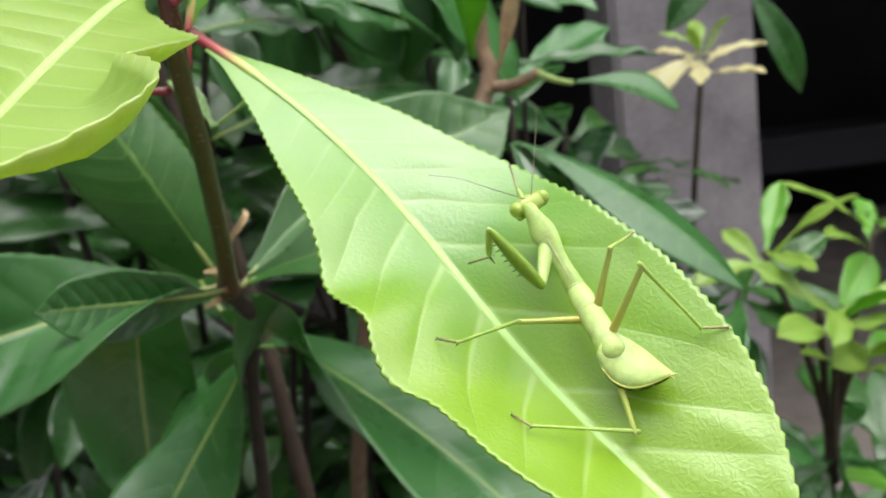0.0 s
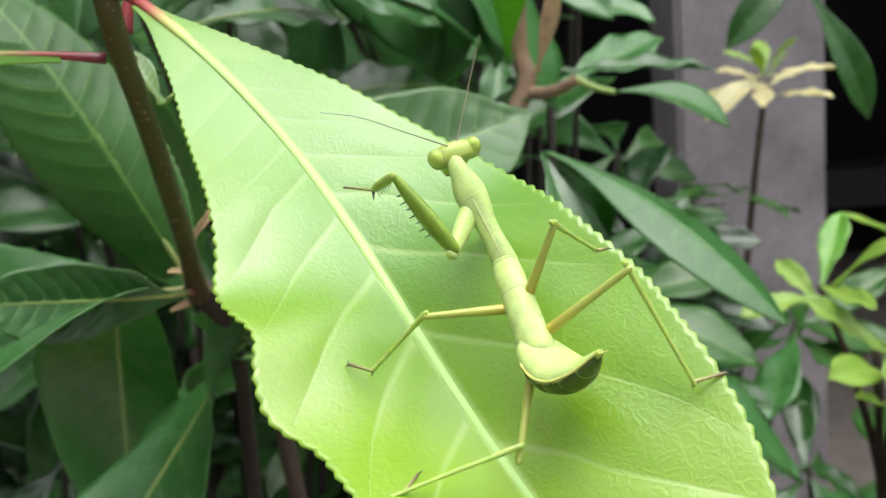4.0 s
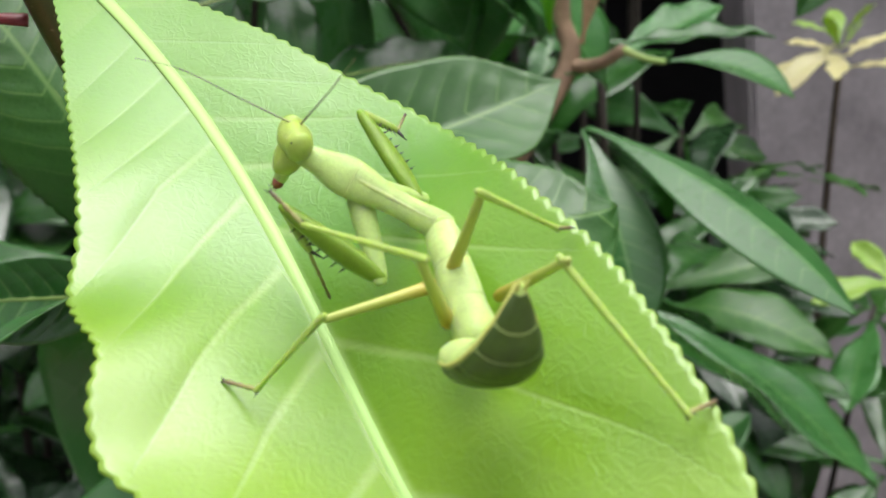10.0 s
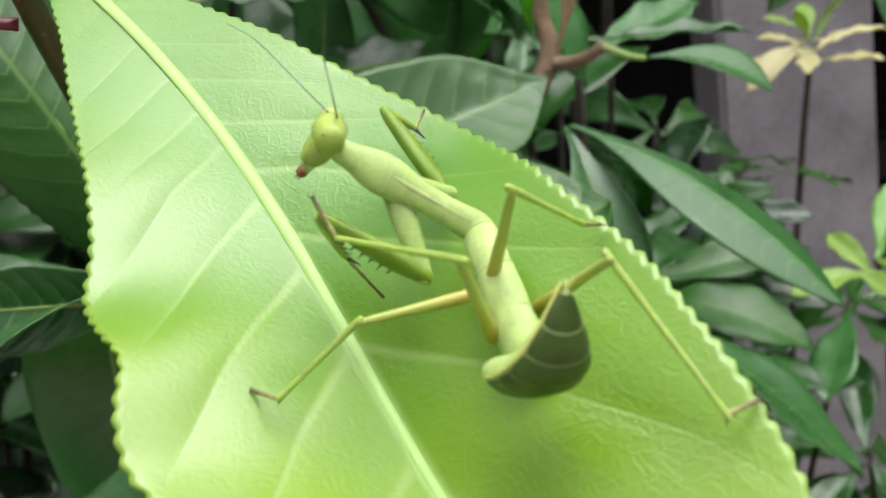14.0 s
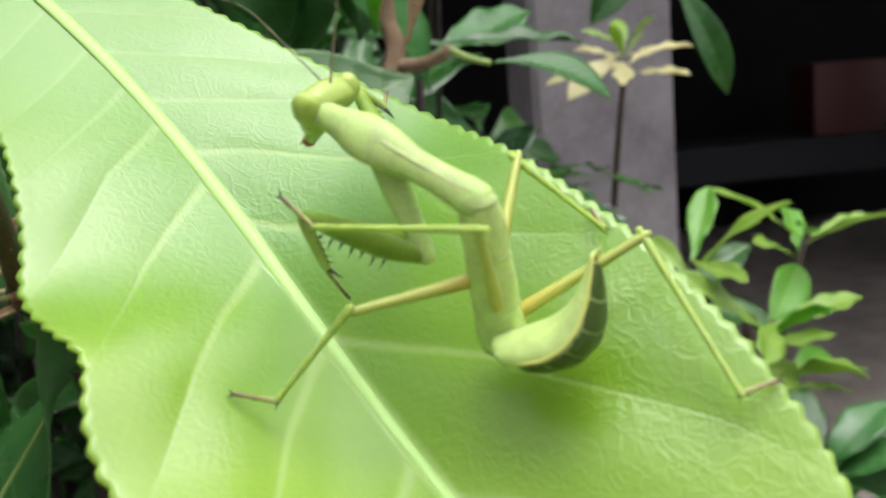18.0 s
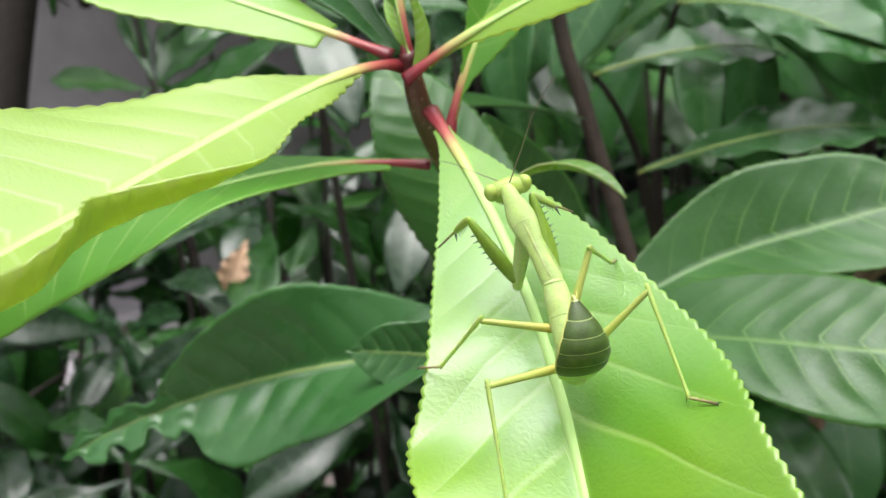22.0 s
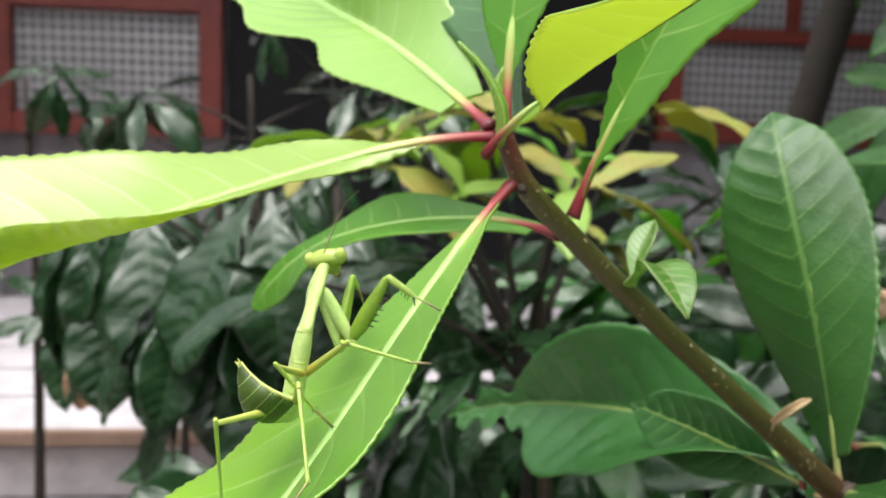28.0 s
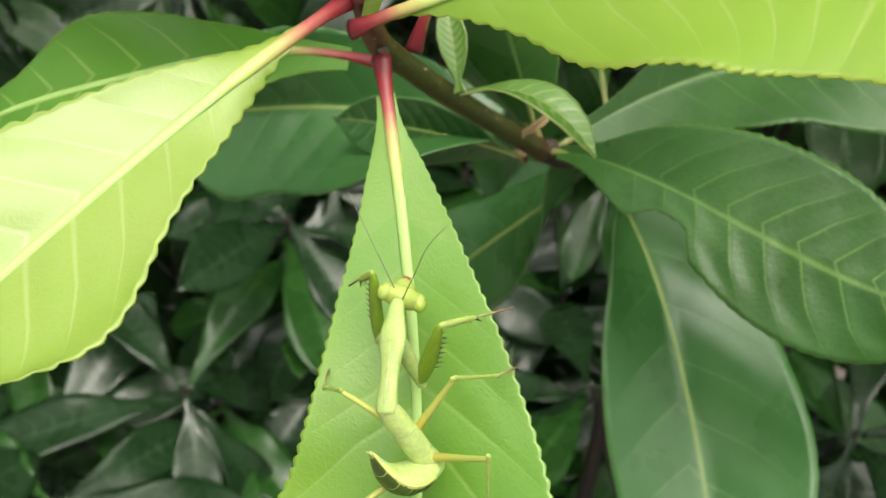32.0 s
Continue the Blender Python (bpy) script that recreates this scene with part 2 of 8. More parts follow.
def graded(name, stops, rough=0.4, bump=0.25, dirt=0.3, specks=0.0):
    """A stalk whose colour runs along it (the map 'blade', x)."""
    n = Nodes(name)
    uv = n.add("UVMap")
    uv.uv_map = "blade"
    t = n.add("SeparateXYZ", Vector=uv.outputs[0]).outputs[0]
    pos = n.add("TexCoord").outputs["Object"]
    grain = n.noise(400, 3, 0.6, pos)
    t = n.math("ADD", t, n.math("MULTIPLY", n.math("SUBTRACT", grain, 0.5), 0.12))
    ramp = n.add("ValToRGB", Fac=t)
    el = ramp.color_ramp.elements
    while len(el) < len(stops):
        el.new(0.5)
    for e, (p, c) in zip(el, stops):
        e.position, e.color = p, (*c, 1)
    col = n.mix(n.math("MULTIPLY", grain, dirt), ramp.outputs[0], (0.05, 0.03, 0.02))
    if specks:
        dots = n.span(n.noise(900, 1, 0.4, pos), 0.68, 0.74)
        col = n.mix(n.math("MULTIPLY", dots, specks), col, (0.36, 0.30, 0.17))
    bs = n.add("BsdfPrincipled", Base_Color=col, Roughness=rough, Normal=n.bump(grain, bump, 0.0004))
    return n.done(bs.outputs[0])


PETIOLE = graded("red_petiole", [(0.0, (0.12, 0.012, 0.018)), (0.2, (0.27, 0.025, 0.035)), (0.36, (0.42, 0.11, 0.09)), (0.52, (0.50, 0.42, 0.15)), (0.75, (0.48, 0.64, 0.18))], 0.36, 0.2, 0.1)
PETIOLE_GREEN = graded("green_petiole", [(0.0, (0.22, 0.05, 0.04)), (0.25, (0.25, 0.28, 0.08)), (1.0, (0.30, 0.42, 0.12))])
RIB_YOUNG = graded("pale_midrib", [(0.0, (0.37, 0.57, 0.17)), (0.5, (0.36, 0.58, 0.16)), (1.0, (0.33, 0.56, 0.14))], 0.45, 0.1, 0.04)
RIB_FRESH = graded("green_midrib", [(0.0, (0.42, 0.54, 0.16)), (1.0, (0.30, 0.48, 0.12))], 0.4, 0.1, 0.06)
RIB_OLD = graded("dull_midrib", [(0.0, (0.36, 0.48, 0.11)), (0.5, (0.28, 0.42, 0.10)), (1.0, (0.18, 0.32, 0.08))])
STEM = graded("stem_bark", [(0.0, (0.10, 0.018, 0.02)), (0.10, (0.10, 0.04, 0.02)), (0.2, (0.065, 0.07, 0.013)), (0.7, (0.056, 0.06, 0.011)), (0.92, (0.055, 0.034, 0.011)), (1.0, (0.065, 0.032, 0.015))], 0.34, 0.5, 0.12, 0.7)
BARK = plain("brown_bark", (0.048, 0.033, 0.022), 0.8, 0.4, 120, 0, 0.6, 700, 0.0015)
# Shaded copy of BARK: trunks and branches get their shade from the colour.
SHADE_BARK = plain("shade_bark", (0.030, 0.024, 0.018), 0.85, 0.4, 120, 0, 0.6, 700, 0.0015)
PALE_BARK = plain("pale_bark", (0.27, 0.18, 0.115), 0.8, 0.35, 90, 0, 0.6, 500, 0.0015)
BRACT = plain("dry_bract", (0.42, 0.30, 0.16), 0.7, 0.2, 300, 0, 0.3, 1500)
DRY = plain("dry_leaf", (0.55, 0.37, 0.24), 0.8, 0.3, 90, 0, 0.5, 500)


# ---------------------------------------------------------------- shape helpers
def bezier(points, t):
    p = np.asarray(points, float)
    n = len(p) - 1
    return sum(math.comb(n, k) * (t**k * (1 - t) ** (n - k))[:, None] * p[k] for k in range(n + 1))


def glide(values, t):
    v = np.asarray(values, float)
    n = len(v) - 1
    x = np.clip(t * n, 0, n - 1e-9)
    i = x.astype(int)
    u = x - i
    p = np.r_[2 * v[0] - v[1], v, 2 * v[-1] - v[-2]]
    a, b, c, d = p[i], p[i + 1], p[i + 2], p[i + 3]
    return 0.5 * (2 * b + (c - a) * u + (2 * a - 5 * b + 4 * c - d) * u * u + (3 * b - a - 3 * c + d) * u**3)


def unit(v):
    return v / (np.linalg.norm(v, axis=-1, keepdims=True) + 1e-12)


def mesh_of(name, verts, faces, maps=None, material=None, smooth=True):
    me = bpy.data.meshes.new(name)
    me.from_pydata([tuple(v) for v in verts], [], [tuple(int(i) for i in f) for f in faces])
    if maps:
        corner = np.empty(len(me.loops), np.int32)
        me.loops.foreach_get("vertex_index", corner)
        for key, uv in maps.items():
            layer = me.uv_layers.new(name=key)
            layer.data.foreach_set("uv", np.asarray(uv, np.float32)[corner].ravel())
    if smooth:
        me.polygons.foreach_set("use_smooth", np.ones(len(me.polygons), bool))
    if material:
        me.materials.append(material)
    me.update()
    return me


def hold(name, mesh, parent=None, label=""):
    ob = new(name, mesh)
    if parent is not None:
        ob.parent = parent
    return tagged(ob, label)


def part(name, bm, material, parent, label=""):
    """Links a bmesh as one mesh object under a thing or a part."""
    me = bpy.data.meshes.new(name)
    bm.to_mesh(me)
    bm.free()
    me.polygons.foreach_set("use_smooth", np.ones(len(me.polygons), bool))
    me.materials.append(material)
    return hold(name, me, parent, label)


def tube_mesh(name, points, radii, material, sides=10, steps=24, span=(0.0, 1.0), flat=1.0, up=None):
    """A round stalk along a curve with radii that glide along it; capped at both ends."""
    t = np.linspace(span[0], span[1], steps)
    u = np.linspace(0, 1, steps)
    c = bezier(points, t) if len(points) <= 6 else np.stack([glide(np.asarray(points)[:, k], t) for k in range(3)], 1)
    tan = unit(np.gradient(c, axis=0))
    ref = np.array([0.0, 0.0, 1.0]) if abs(tan[:, 2]).mean() < 0.8 else np.array([0.0, 1.0, 0.0])
    s = unit(np.cross(tan, ref if up is None else np.stack([glide(np.asarray(up)[:, k], t) for k in range(3)], 1)))
    n = np.cross(s, tan)
    r = glide(radii, u)
    ang = np.arange(sides) / sides * 2 * np.pi
    v = c[:, None] + (np.cos(ang)[None, :, None] * s[:, None] + flat * np.sin(ang)[None, :, None] * n[:, None]) * r[:, None, None]
    v = v.reshape(-1, 3)
    faces = [(i * sides + j, i * sides + (j + 1) % sides, (i + 1) * sides + (j + 1) % sides, (i + 1) * sides + j) for i in range(steps - 1) for j in range(sides)]
    faces += [tuple(range(sides))[::-1], tuple((steps - 1) * sides + j for j in range(sides))]
    uv = np.stack([np.repeat(u, sides), np.tile(ang / 6.2832, steps)], 1)
    return mesh_of(name, v, faces, {"blade": uv}, material)


def frames_along(mid, roll, ref, t):
    m = bezier(mid, t)
    tan = unit(np.gradient(m, axis=0))
    s = unit(np.cross(tan, np.asarray(ref, float)))
    n = np.cross(s, tan)
    r = glide(roll, t)[:, None]
    return m, s * np.cos(r) + n * np.sin(r), n * np.cos(r) - s * np.sin(r)


def vein_lanes(ladder, x, y):
    """Where a place lies between the side veins of one half: the lane's number, whole on each vein, and the lane's width. A vein is a row of (along, across) in millimetres."""
    x, y = np.asarray(x) * 1000, np.abs(y) * 1000
    at = []
    for vein in ladder:
        v = np.asarray(vein, float)
        last = (v[-1, 0] - v[-2, 0]) / (v[-1, 1] - v[-2, 1])
        u = np.interp(y, v[:, 1], v[:, 0])
        at.append(np.where(y > v[-1, 1], v[-1, 0] + np.minimum(last, 2.2) * (y - v[-1, 1]), u))
    at = np.array(at)
    at = np.concatenate([at[:1] - 9, at, at[-1:] + 11])
    for k in range(1, len(at)):
        at[k] = np.maximum(at[k], at[k - 1] + 1.5)
    lane = np.zeros_like(x)
    for k in range(len(at) - 1):
        lane += np.clip((x - at[k]) / (at[k + 1] - at[k]), 0, 1)
    gap = np.gradient(at, axis=0)
    i = np.clip(lane.astype(int), 0, len(at) - 2)
    f = lane - i
    g = np.take_along_axis(gap, i[None], 0)[0] * (1 - f) + np.take_along_axis(gap, i[None] + 1, 0)[0] * f
    return lane, g


def blade_mesh(name, spec, material, n=60, m=8, tooth=0.0005, pitch=0.0032, thick=0.0004, quilt=0.0, pairs=11.0, ripple=0.0, waves=5.0, start=0.06, bites=(), roll_edge=0.0, blunt=0.0, ladders=None):
    """A leaf blade with two faces and a rim, toothed and gently quilted between its veins."""
    mid, roll, wa, wb, ha, hb, ref = (spec[k] for k in ("mid", "roll", "wa", "wb", "ha", "hb", "ref"))
    t = np.linspace(start, 1.0, n)
    c, sd, nr = frames_along(mid, roll, ref, t)
    length = np.r_[0, np.cumsum(np.linalg.norm(np.diff(c, axis=0), axis=1))]
    if ladders is None:
        gap, reach = 1000 * length[-1] / (pairs + 0.5), 1000 * max(max(wa), max(wb))
        ladders = [[[(gap * (k + shift), 0), (gap * (k + shift) + reach * 0.3, reach * 0.45), (gap * (k + shift) + reach * 0.85, reach)] for k in range(int(pairs) + 1)] for shift in (0.3, 0.72)]
    cols = np.linspace(-1, 1, 2 * m + 1)
    cols = np.sign(cols) * np.abs(cols) ** 0.85
    saw = np.abs((length / pitch) % 1.0 - 0.35)
    saw = tooth * (0.5 - saw * 1.4)
    fade = np.clip((t - start) / 0.12, 0, 1) * np.clip((1 - t) / 0.03, 0, 1)
    top = np.empty((n, 2 * m + 1, 3))
    uv = np.empty((n, 2 * m + 1, 2))
    met = np.empty_like(uv)
    lanes = np.zeros_like(uv)
    nrm = np.empty_like(top)
    for j, s in enumerate(cols):
        w, h, sign = (wa, ha, 1.0) if s > 0 else (wb, hb, -1.0)
        ww = np.maximum(glide([0.0015, *w], t), 0.0003)
        for side, at, deep, span in bites:
            if side == sign:
                ww = ww * (1 - deep * np.exp(-(((t - at) / span) ** 4)))
        if blunt:
            ww = ww * np.sqrt(1.0001 - np.clip((t - 1 + blunt) / blunt, 0, 1) ** 2)
        hh = glide(h, t)
        a = abs(s)
        x = ww * a + saw * fade * a**8
        lanes[:, j, 0], lanes[:, j, 1] = vein_lanes(ladders[0 if s > 0 else 1], length, s * ww)
        # each field between two veins swells, less near the stalk and the rim
        swell = quilt * fade * np.clip((t - 0.12) / 0.4, 0.15, 1) * np.clip((1.06 - a) * 2.5, 0, 1)
        lift = swell * (np.abs(np.sin(np.pi * lanes[:, j, 0])) ** 0.75 - 0.5) * min(1.0, a * 5) + swell * 0.35 * np.sin(lanes[:, j, 0] * 2.7 + s * 9.0) * a
        lift = lift + ripple * fade * np.sin(t * waves * 6.283 + (1.3 if s > 0 else 0)) * a**3
        lift = lift + roll_edge * ww * np.clip((t - 0.45) / 0.3, 0, 1) * np.clip(a - 0.6, 0, 1) ** 2 * (1 if s < 0 else 0)
        ds = (sd * sign) * np.cos(hh)[:, None] + nr * np.sin(hh)[:, None]
        dn = -(sd * sign) * np.sin(hh)[:, None] + nr * np.cos(hh)[:, None]
        if a < 1e-6:
            dn = nr
        top[:, j] = c + ds * x[:, None] + dn * lift[:, None]
        nrm[:, j] = dn
        uv[:, j, 0], uv[:, j, 1] = t, s
        met[:, j, 0], met[:, j, 1] = length, s * ww
    k = 2 * m + 1
    low = top - nrm * thick
    verts = np.concatenate([top.reshape(-1, 3), low.reshape(-1, 3)])
    off = n * k
    faces = []
    for i in range(n - 1):
        for j in range(k - 1):
            q = (i * k + j, i * k + j + 1, (i + 1) * k + j + 1, (i + 1) * k + j)
            faces.append(q)
            faces.append(tuple(off + v for v in q[::-1]))
    rim = [i * k for i in range(n)] + [(n - 1) * k + j for j in range(1, k)] + [i * k + k - 1 for i in range(n - 2, -1, -1)] + [j for j in range(k - 2, 0, -1)]
    for a, b in zip(rim, rim[1:] + rim[:1]):
        faces.append((a, b, off + b, off + a))
    uv2 = np.concatenate([uv.reshape(-1, 2)] * 2)
    met2 = np.concatenate([met.reshape(-1, 2)] * 2)
    return mesh_of(name, verts, faces, {"blade": uv2, "metric": met2, "lanes": np.concatenate([lanes.reshape(-1, 2)] * 2)}, material)


def full_leaf(parent, spec, material, rib, stalk, label, petiole=0.12, rib_r=0.0008, stalk_r=0.0013, **kw):
    """A leaf of the near plant: blade, midrib and petiole."""
    leaf = hold("leaf", blade_mesh("leaf", spec, material, **kw), parent, label)
    t = np.linspace(0, 1, 40)
    c, sd, nr = frames_along(spec["mid"], spec["roll"], spec["ref"], t)
    path = c + nr * (rib_r * 0.05)
    hold("midrib", tube_mesh("midrib", path, [stalk_r * 0.75, rib_r * 1.1, rib_r, rib_r * 0.7, rib_r * 0.3], rib, 8, 48, (petiole * 0.8, 0.97), 0.4, nr), leaf)
    hold("petiole", tube_mesh("petiole", c, [stalk_r * 1.35, stalk_r * 0.85, stalk_r * 0.8, stalk_r * 0.75, stalk_r * 0.15], stalk, 10, 24, (0.0, petiole * 1.7), 0.7, nr), leaf)
    return leaf
# ---------------------------------------------------------------- the near shrub
shrub = new("shrub")
tagged(shrub, "leafy shrub with red leaf stalks and young lime green leaves", "shrub")
MAIN_LEAF = dict(
    mid=[(-0.0421, 0.1942, 1.2128), (-0.0022, 0.1623, 1.1876), (0.006, 0.1566, 1.1605), (0.0102, 0.1394, 1.1553), (0.0401, 0.1011, 1.1305)],
    roll=[-0.335, -0.33, -0.264], wa=[0.0022, 0.0052, 0.008, 0.011, 0.0133, 0.0152, 0.017, 0.0189, 0.0212, 0.0214, 0.021, 0.0227, 0.0228, 0.0198, 0.0194, 0.0192, 0.017, 0.0128, 0.0072, 0.001], wb=[0.0016, 0.0047, 0.0075, 0.0103, 0.0131, 0.0155, 0.0179, 0.0202, 0.0219, 0.0231, 0.0241, 0.0249, 0.0257, 0.026, 0.0255, 0.0246, 0.0227, 0.0187, 0.012, 0.0041],
    ha=[-0.182, -0.044, 0.038, 0.2, 0.193, 0.424, 0.347, 0.47, 0.518, 0.565], hb=[-0.127, 0.048, 0.176, 0.174, 0.232, 0.409, 0.417, 0.435, 0.363, 0.374], ref=(0.0, 0.0, 1.0),
)
LEAF_A = dict(
    mid=[(-0.0476, 0.1937, 1.2213), (-0.0416, 0.1654, 1.2242), (-0.0558, 0.1162, 1.1941), (-0.0395, 0.0822, 1.1945)],
    roll=[0.486, 0.337, 0.509], wa=[0.0016, 0.0065, 0.0127, 0.0188, 0.0222, 0.0227, 0.0008], wb=[0.0008, 0.0046, 0.0118, 0.0210, 0.0150, 0.0200, 0.0002],
    ha=[-0.344, 0.238, 0.465], hb=[-0.352, 0.291, 0.449], ref=(0.0, 0.0, 1.0),
)
LEAF_B = dict(
    mid=[(-0.0476, 0.191, 1.2232), (-0.112, 0.1632, 1.2545), (-0.1115, 0.1636, 1.2427), (-0.1706, 0.1433, 1.2688)],
    roll=[0.451, 0.843, 0.352], wa=[0.0102, 0.0173, 0.0188, 0.0221, 0.0209, 0.0141, 0.0001], wb=[0.0095, 0.0161, 0.0128, 0.0232, 0.0215, 0.0249, 0.0002],
    ha=[-0.304, 0.683, 0.42], hb=[-0.279, 0.549, 0.491], ref=(0.0, 0.0, 1.0),
)
LEAF_D = dict(
    mid=[(-0.0442, 0.1899, 1.2185), (-0.0244, 0.1947, 1.2335), (0.0207, 0.2307, 1.2515), (0.0478, 0.1907, 1.242)],
    roll=[-0.463, -0.047, 0.05], wa=[0.0015, 0.008, 0.0194, 0.0224, 0.0215, 0.0137, 0.0003], wb=[0.0016, 0.0084, 0.0152, 0.0199, 0.0197, 0.013, 0.0003],
    ha=[-0.658, 0.22, 0.117], hb=[-0.455, 0.174, 0.066], ref=(-0.256, -0.478, 0.840),
)
LEAF_E = dict(
    mid=[(-0.0472, 0.2077, 1.2065), (-0.0452, 0.2135, 1.2277), (-0.029, 0.2298, 1.2708), (-0.0129, 0.2545, 1.294)],
    roll=[2.473, 2.625, 2.601], wa=[0.0004, 0.0035, 0.0083, 0.015, 0.016, 0.0102, 0.0001], wb=[0.0012, 0.0071, 0.0117, 0.0197, 0.0174, 0.0103, 0.0001],
    ha=[-0.271, -0.323, -0.141], hb=[-0.147, -0.257, -0.062], ref=(0.0, -1.0, 0.2),
)
LEAF_C = dict(
    mid=[(-0.0454, 0.1933, 1.2211), (-0.0493, 0.1943, 1.242), (-0.0494, 0.1932, 1.2726), (-0.0619, 0.2145, 1.2955)],
    roll=[2.077, 2.096, 2.128], wa=[0.0007, 0.0049, 0.0084, 0.0123, 0.0123, 0.0078, 0.0001], wb=[0.0005, 0.0038, 0.008, 0.009, 0.0113, 0.0078, 0.0001],
    ha=[0.135, 0.067, 0.094], hb=[0.192, 0.116, 0.132], ref=(0.0, -1.0, 0.2),
)
LEAF_U = dict(
    mid=[(-0.0509, 0.2066, 1.2022), (-0.0833, 0.1905, 1.2071), (-0.0725, 0.1712, 1.1975), (-0.1065, 0.1582, 1.2017), (-0.1197, 0.1399, 1.1720)],
    roll=[0.491, 0.423, 1.32], wa=[0.0027, 0.0073, 0.0126, 0.0137, 0.005, 0.0042, 0.0035], wb=[0.0051, 0.0107, 0.0143, 0.0179, 0.0137, 0.0090, 0.0055],
    ha=[-0.024, 0.084, 0.07], hb=[0.053, 0.211, -0.155], ref=(0.0, 0.0, 1.0),
)
LEAF_O = dict(
    mid=[(-0.0620, 0.2764, 1.1445), (-0.0796, 0.2796, 1.1767), (-0.095, 0.2707, 1.2183), (-0.1143, 0.2777, 1.2284)],
    roll=[3.286, 2.495, 2.22], wa=[0.0109, 0.0159, 0.0187, 0.0191, 0.0158, 0.0093, 0.0002], wb=[0.009, 0.0138, 0.0164, 0.0172, 0.0153, 0.0106, 0.0],
    ha=[0.214, 0.044, -0.101], hb=[0.103, 0.243, 0.171], ref=(0.0, -1.0, 0.1),
)
LEAF_Q = dict(
    mid=[(-0.0596, 0.2665, 1.1462), (-0.0745, 0.2673, 1.1442), (-0.0917, 0.2529, 1.1486), (-0.1041, 0.2401, 1.151)],
    roll=[2.0, 1.487, 1.266], wa=[0.0014, 0.007, 0.0085, 0.0098, 0.0088, 0.0066, -0.0012], wb=[0.0021, 0.005, 0.0075, 0.01, 0.01, 0.0074, -0.0001],
    ha=[0.1, 0.2, 0.15], hb=[0.1, 0.2, 0.18], ref=(0.0, 0.0, 1.0),
)
LEAF_J = dict(
    mid=[(-0.062, 0.2764, 1.1456), (-0.1264, 0.2557, 1.1473), (-0.1571, 0.2172, 1.137), (-0.1756, 0.2002, 1.1236)],
    roll=[0.055, 1.173, 0.921], wa=[0.0129, 0.0209, 0.0257, 0.0187, 0.0057, 0.006, -0.0005], wb=[0.0205, 0.0281, 0.0254, 0.0244, 0.0085, 0.0095, -0.0001],
    ha=[0.255, 0.646, 0.286], hb=[0.5, 0.457, 0.222], ref=(0.0, 0.0, 1.0),
)
LEAF_BL = dict(
    mid=[(-0.061, 0.2761, 1.143), (-0.0304, 0.2754, 1.1615), (0.0349, 0.2618, 1.1506), (0.0432, 0.2802, 1.1551)],
    roll=[2.364, 2.45, 2.042], wa=[0.0035, 0.0146, 0.0207, 0.0216, 0.0177, 0.011, 0.0004], wb=[0.0043, 0.0111, 0.0135, 0.018, 0.018, 0.013, 0.0001],
    ha=[-0.346, -0.024, 0.156], hb=[-0.351, -0.073, 0.266], ref=(0.0, 0.0, 1.0),
)
LEAF_KL = dict(
    mid=[(-0.0599, 0.2762, 1.1421), (-0.0383, 0.3305, 1.1692), (-0.012, 0.3214, 1.1683), (0.0329, 0.3459, 1.1846)],
    roll=[2.5, 2.374, 2.254], wa=[0.0042, 0.0115, 0.0183, 0.023, 0.022, 0.0176, 0.0002], wb=[0.01, 0.017, 0.0212, 0.0209, 0.0221, 0.0203, 0.0002],
    ha=[-0.191, -0.474, -0.134], hb=[-0.231, -0.469, -0.087], ref=(0.0, 0.0, 1.0),
)
LEAF_LA = dict(
    mid=[(-0.0623, 0.276, 1.1424), (-0.0668, 0.3451, 1.1087), (0.0078, 0.2713, 1.0953), (0.0592, 0.2187, 1.026)],
    roll=[0.426, 0.045, -0.59], wa=[0.01, 0.0143, 0.0196, 0.0263, 0.0249, 0.0141, 0.0002], wb=[0.01, 0.0164, 0.0224, 0.0283, 0.0297, 0.0158, 0.0001],
    ha=[0.412, 0.338, 0.076], hb=[0.232, 0.279, 0.258], ref=(0.0, 0.0, 1.0),
)
LEAF_LB = dict(
    mid=[(-0.0543, 0.3102, 1.1144), (-0.0832, 0.3602, 1.1139), (-0.0951, 0.3556, 1.0815), (-0.104, 0.2986, 1.0633)],
    roll=[0.0, 0.0, 0.0], wa=[0.0079, 0.0126, 0.0156, 0.0159, 0.0134, 0.008, 0.0003], wb=[0.0079, 0.0126, 0.0156, 0.0159, 0.0134, 0.008, 0.0003],
    ha=[0.15, 0.15, 0.15], hb=[0.15, 0.15, 0.15], ref=(0.0, 0.0, 1.0),
)
LEAF_LC = dict(
    mid=[(-0.0602, 0.276, 1.1433), (-0.0467, 0.3217, 1.1189), (-0.1101, 0.3044, 1.073), (-0.108, 0.2536, 1.0345)],
    roll=[0.657, 0.448, 1.144], wa=[0.0087, 0.0135, 0.0171, 0.0171, 0.0196, 0.0113, 0.0002], wb=[0.0087, 0.013, 0.016, 0.0196, 0.0181, 0.0104, 0.0002],
    ha=[-0.094, -0.119, 0.112], hb=[-0.082, -0.012, -0.051], ref=(0.0, 0.0, 1.0),
)
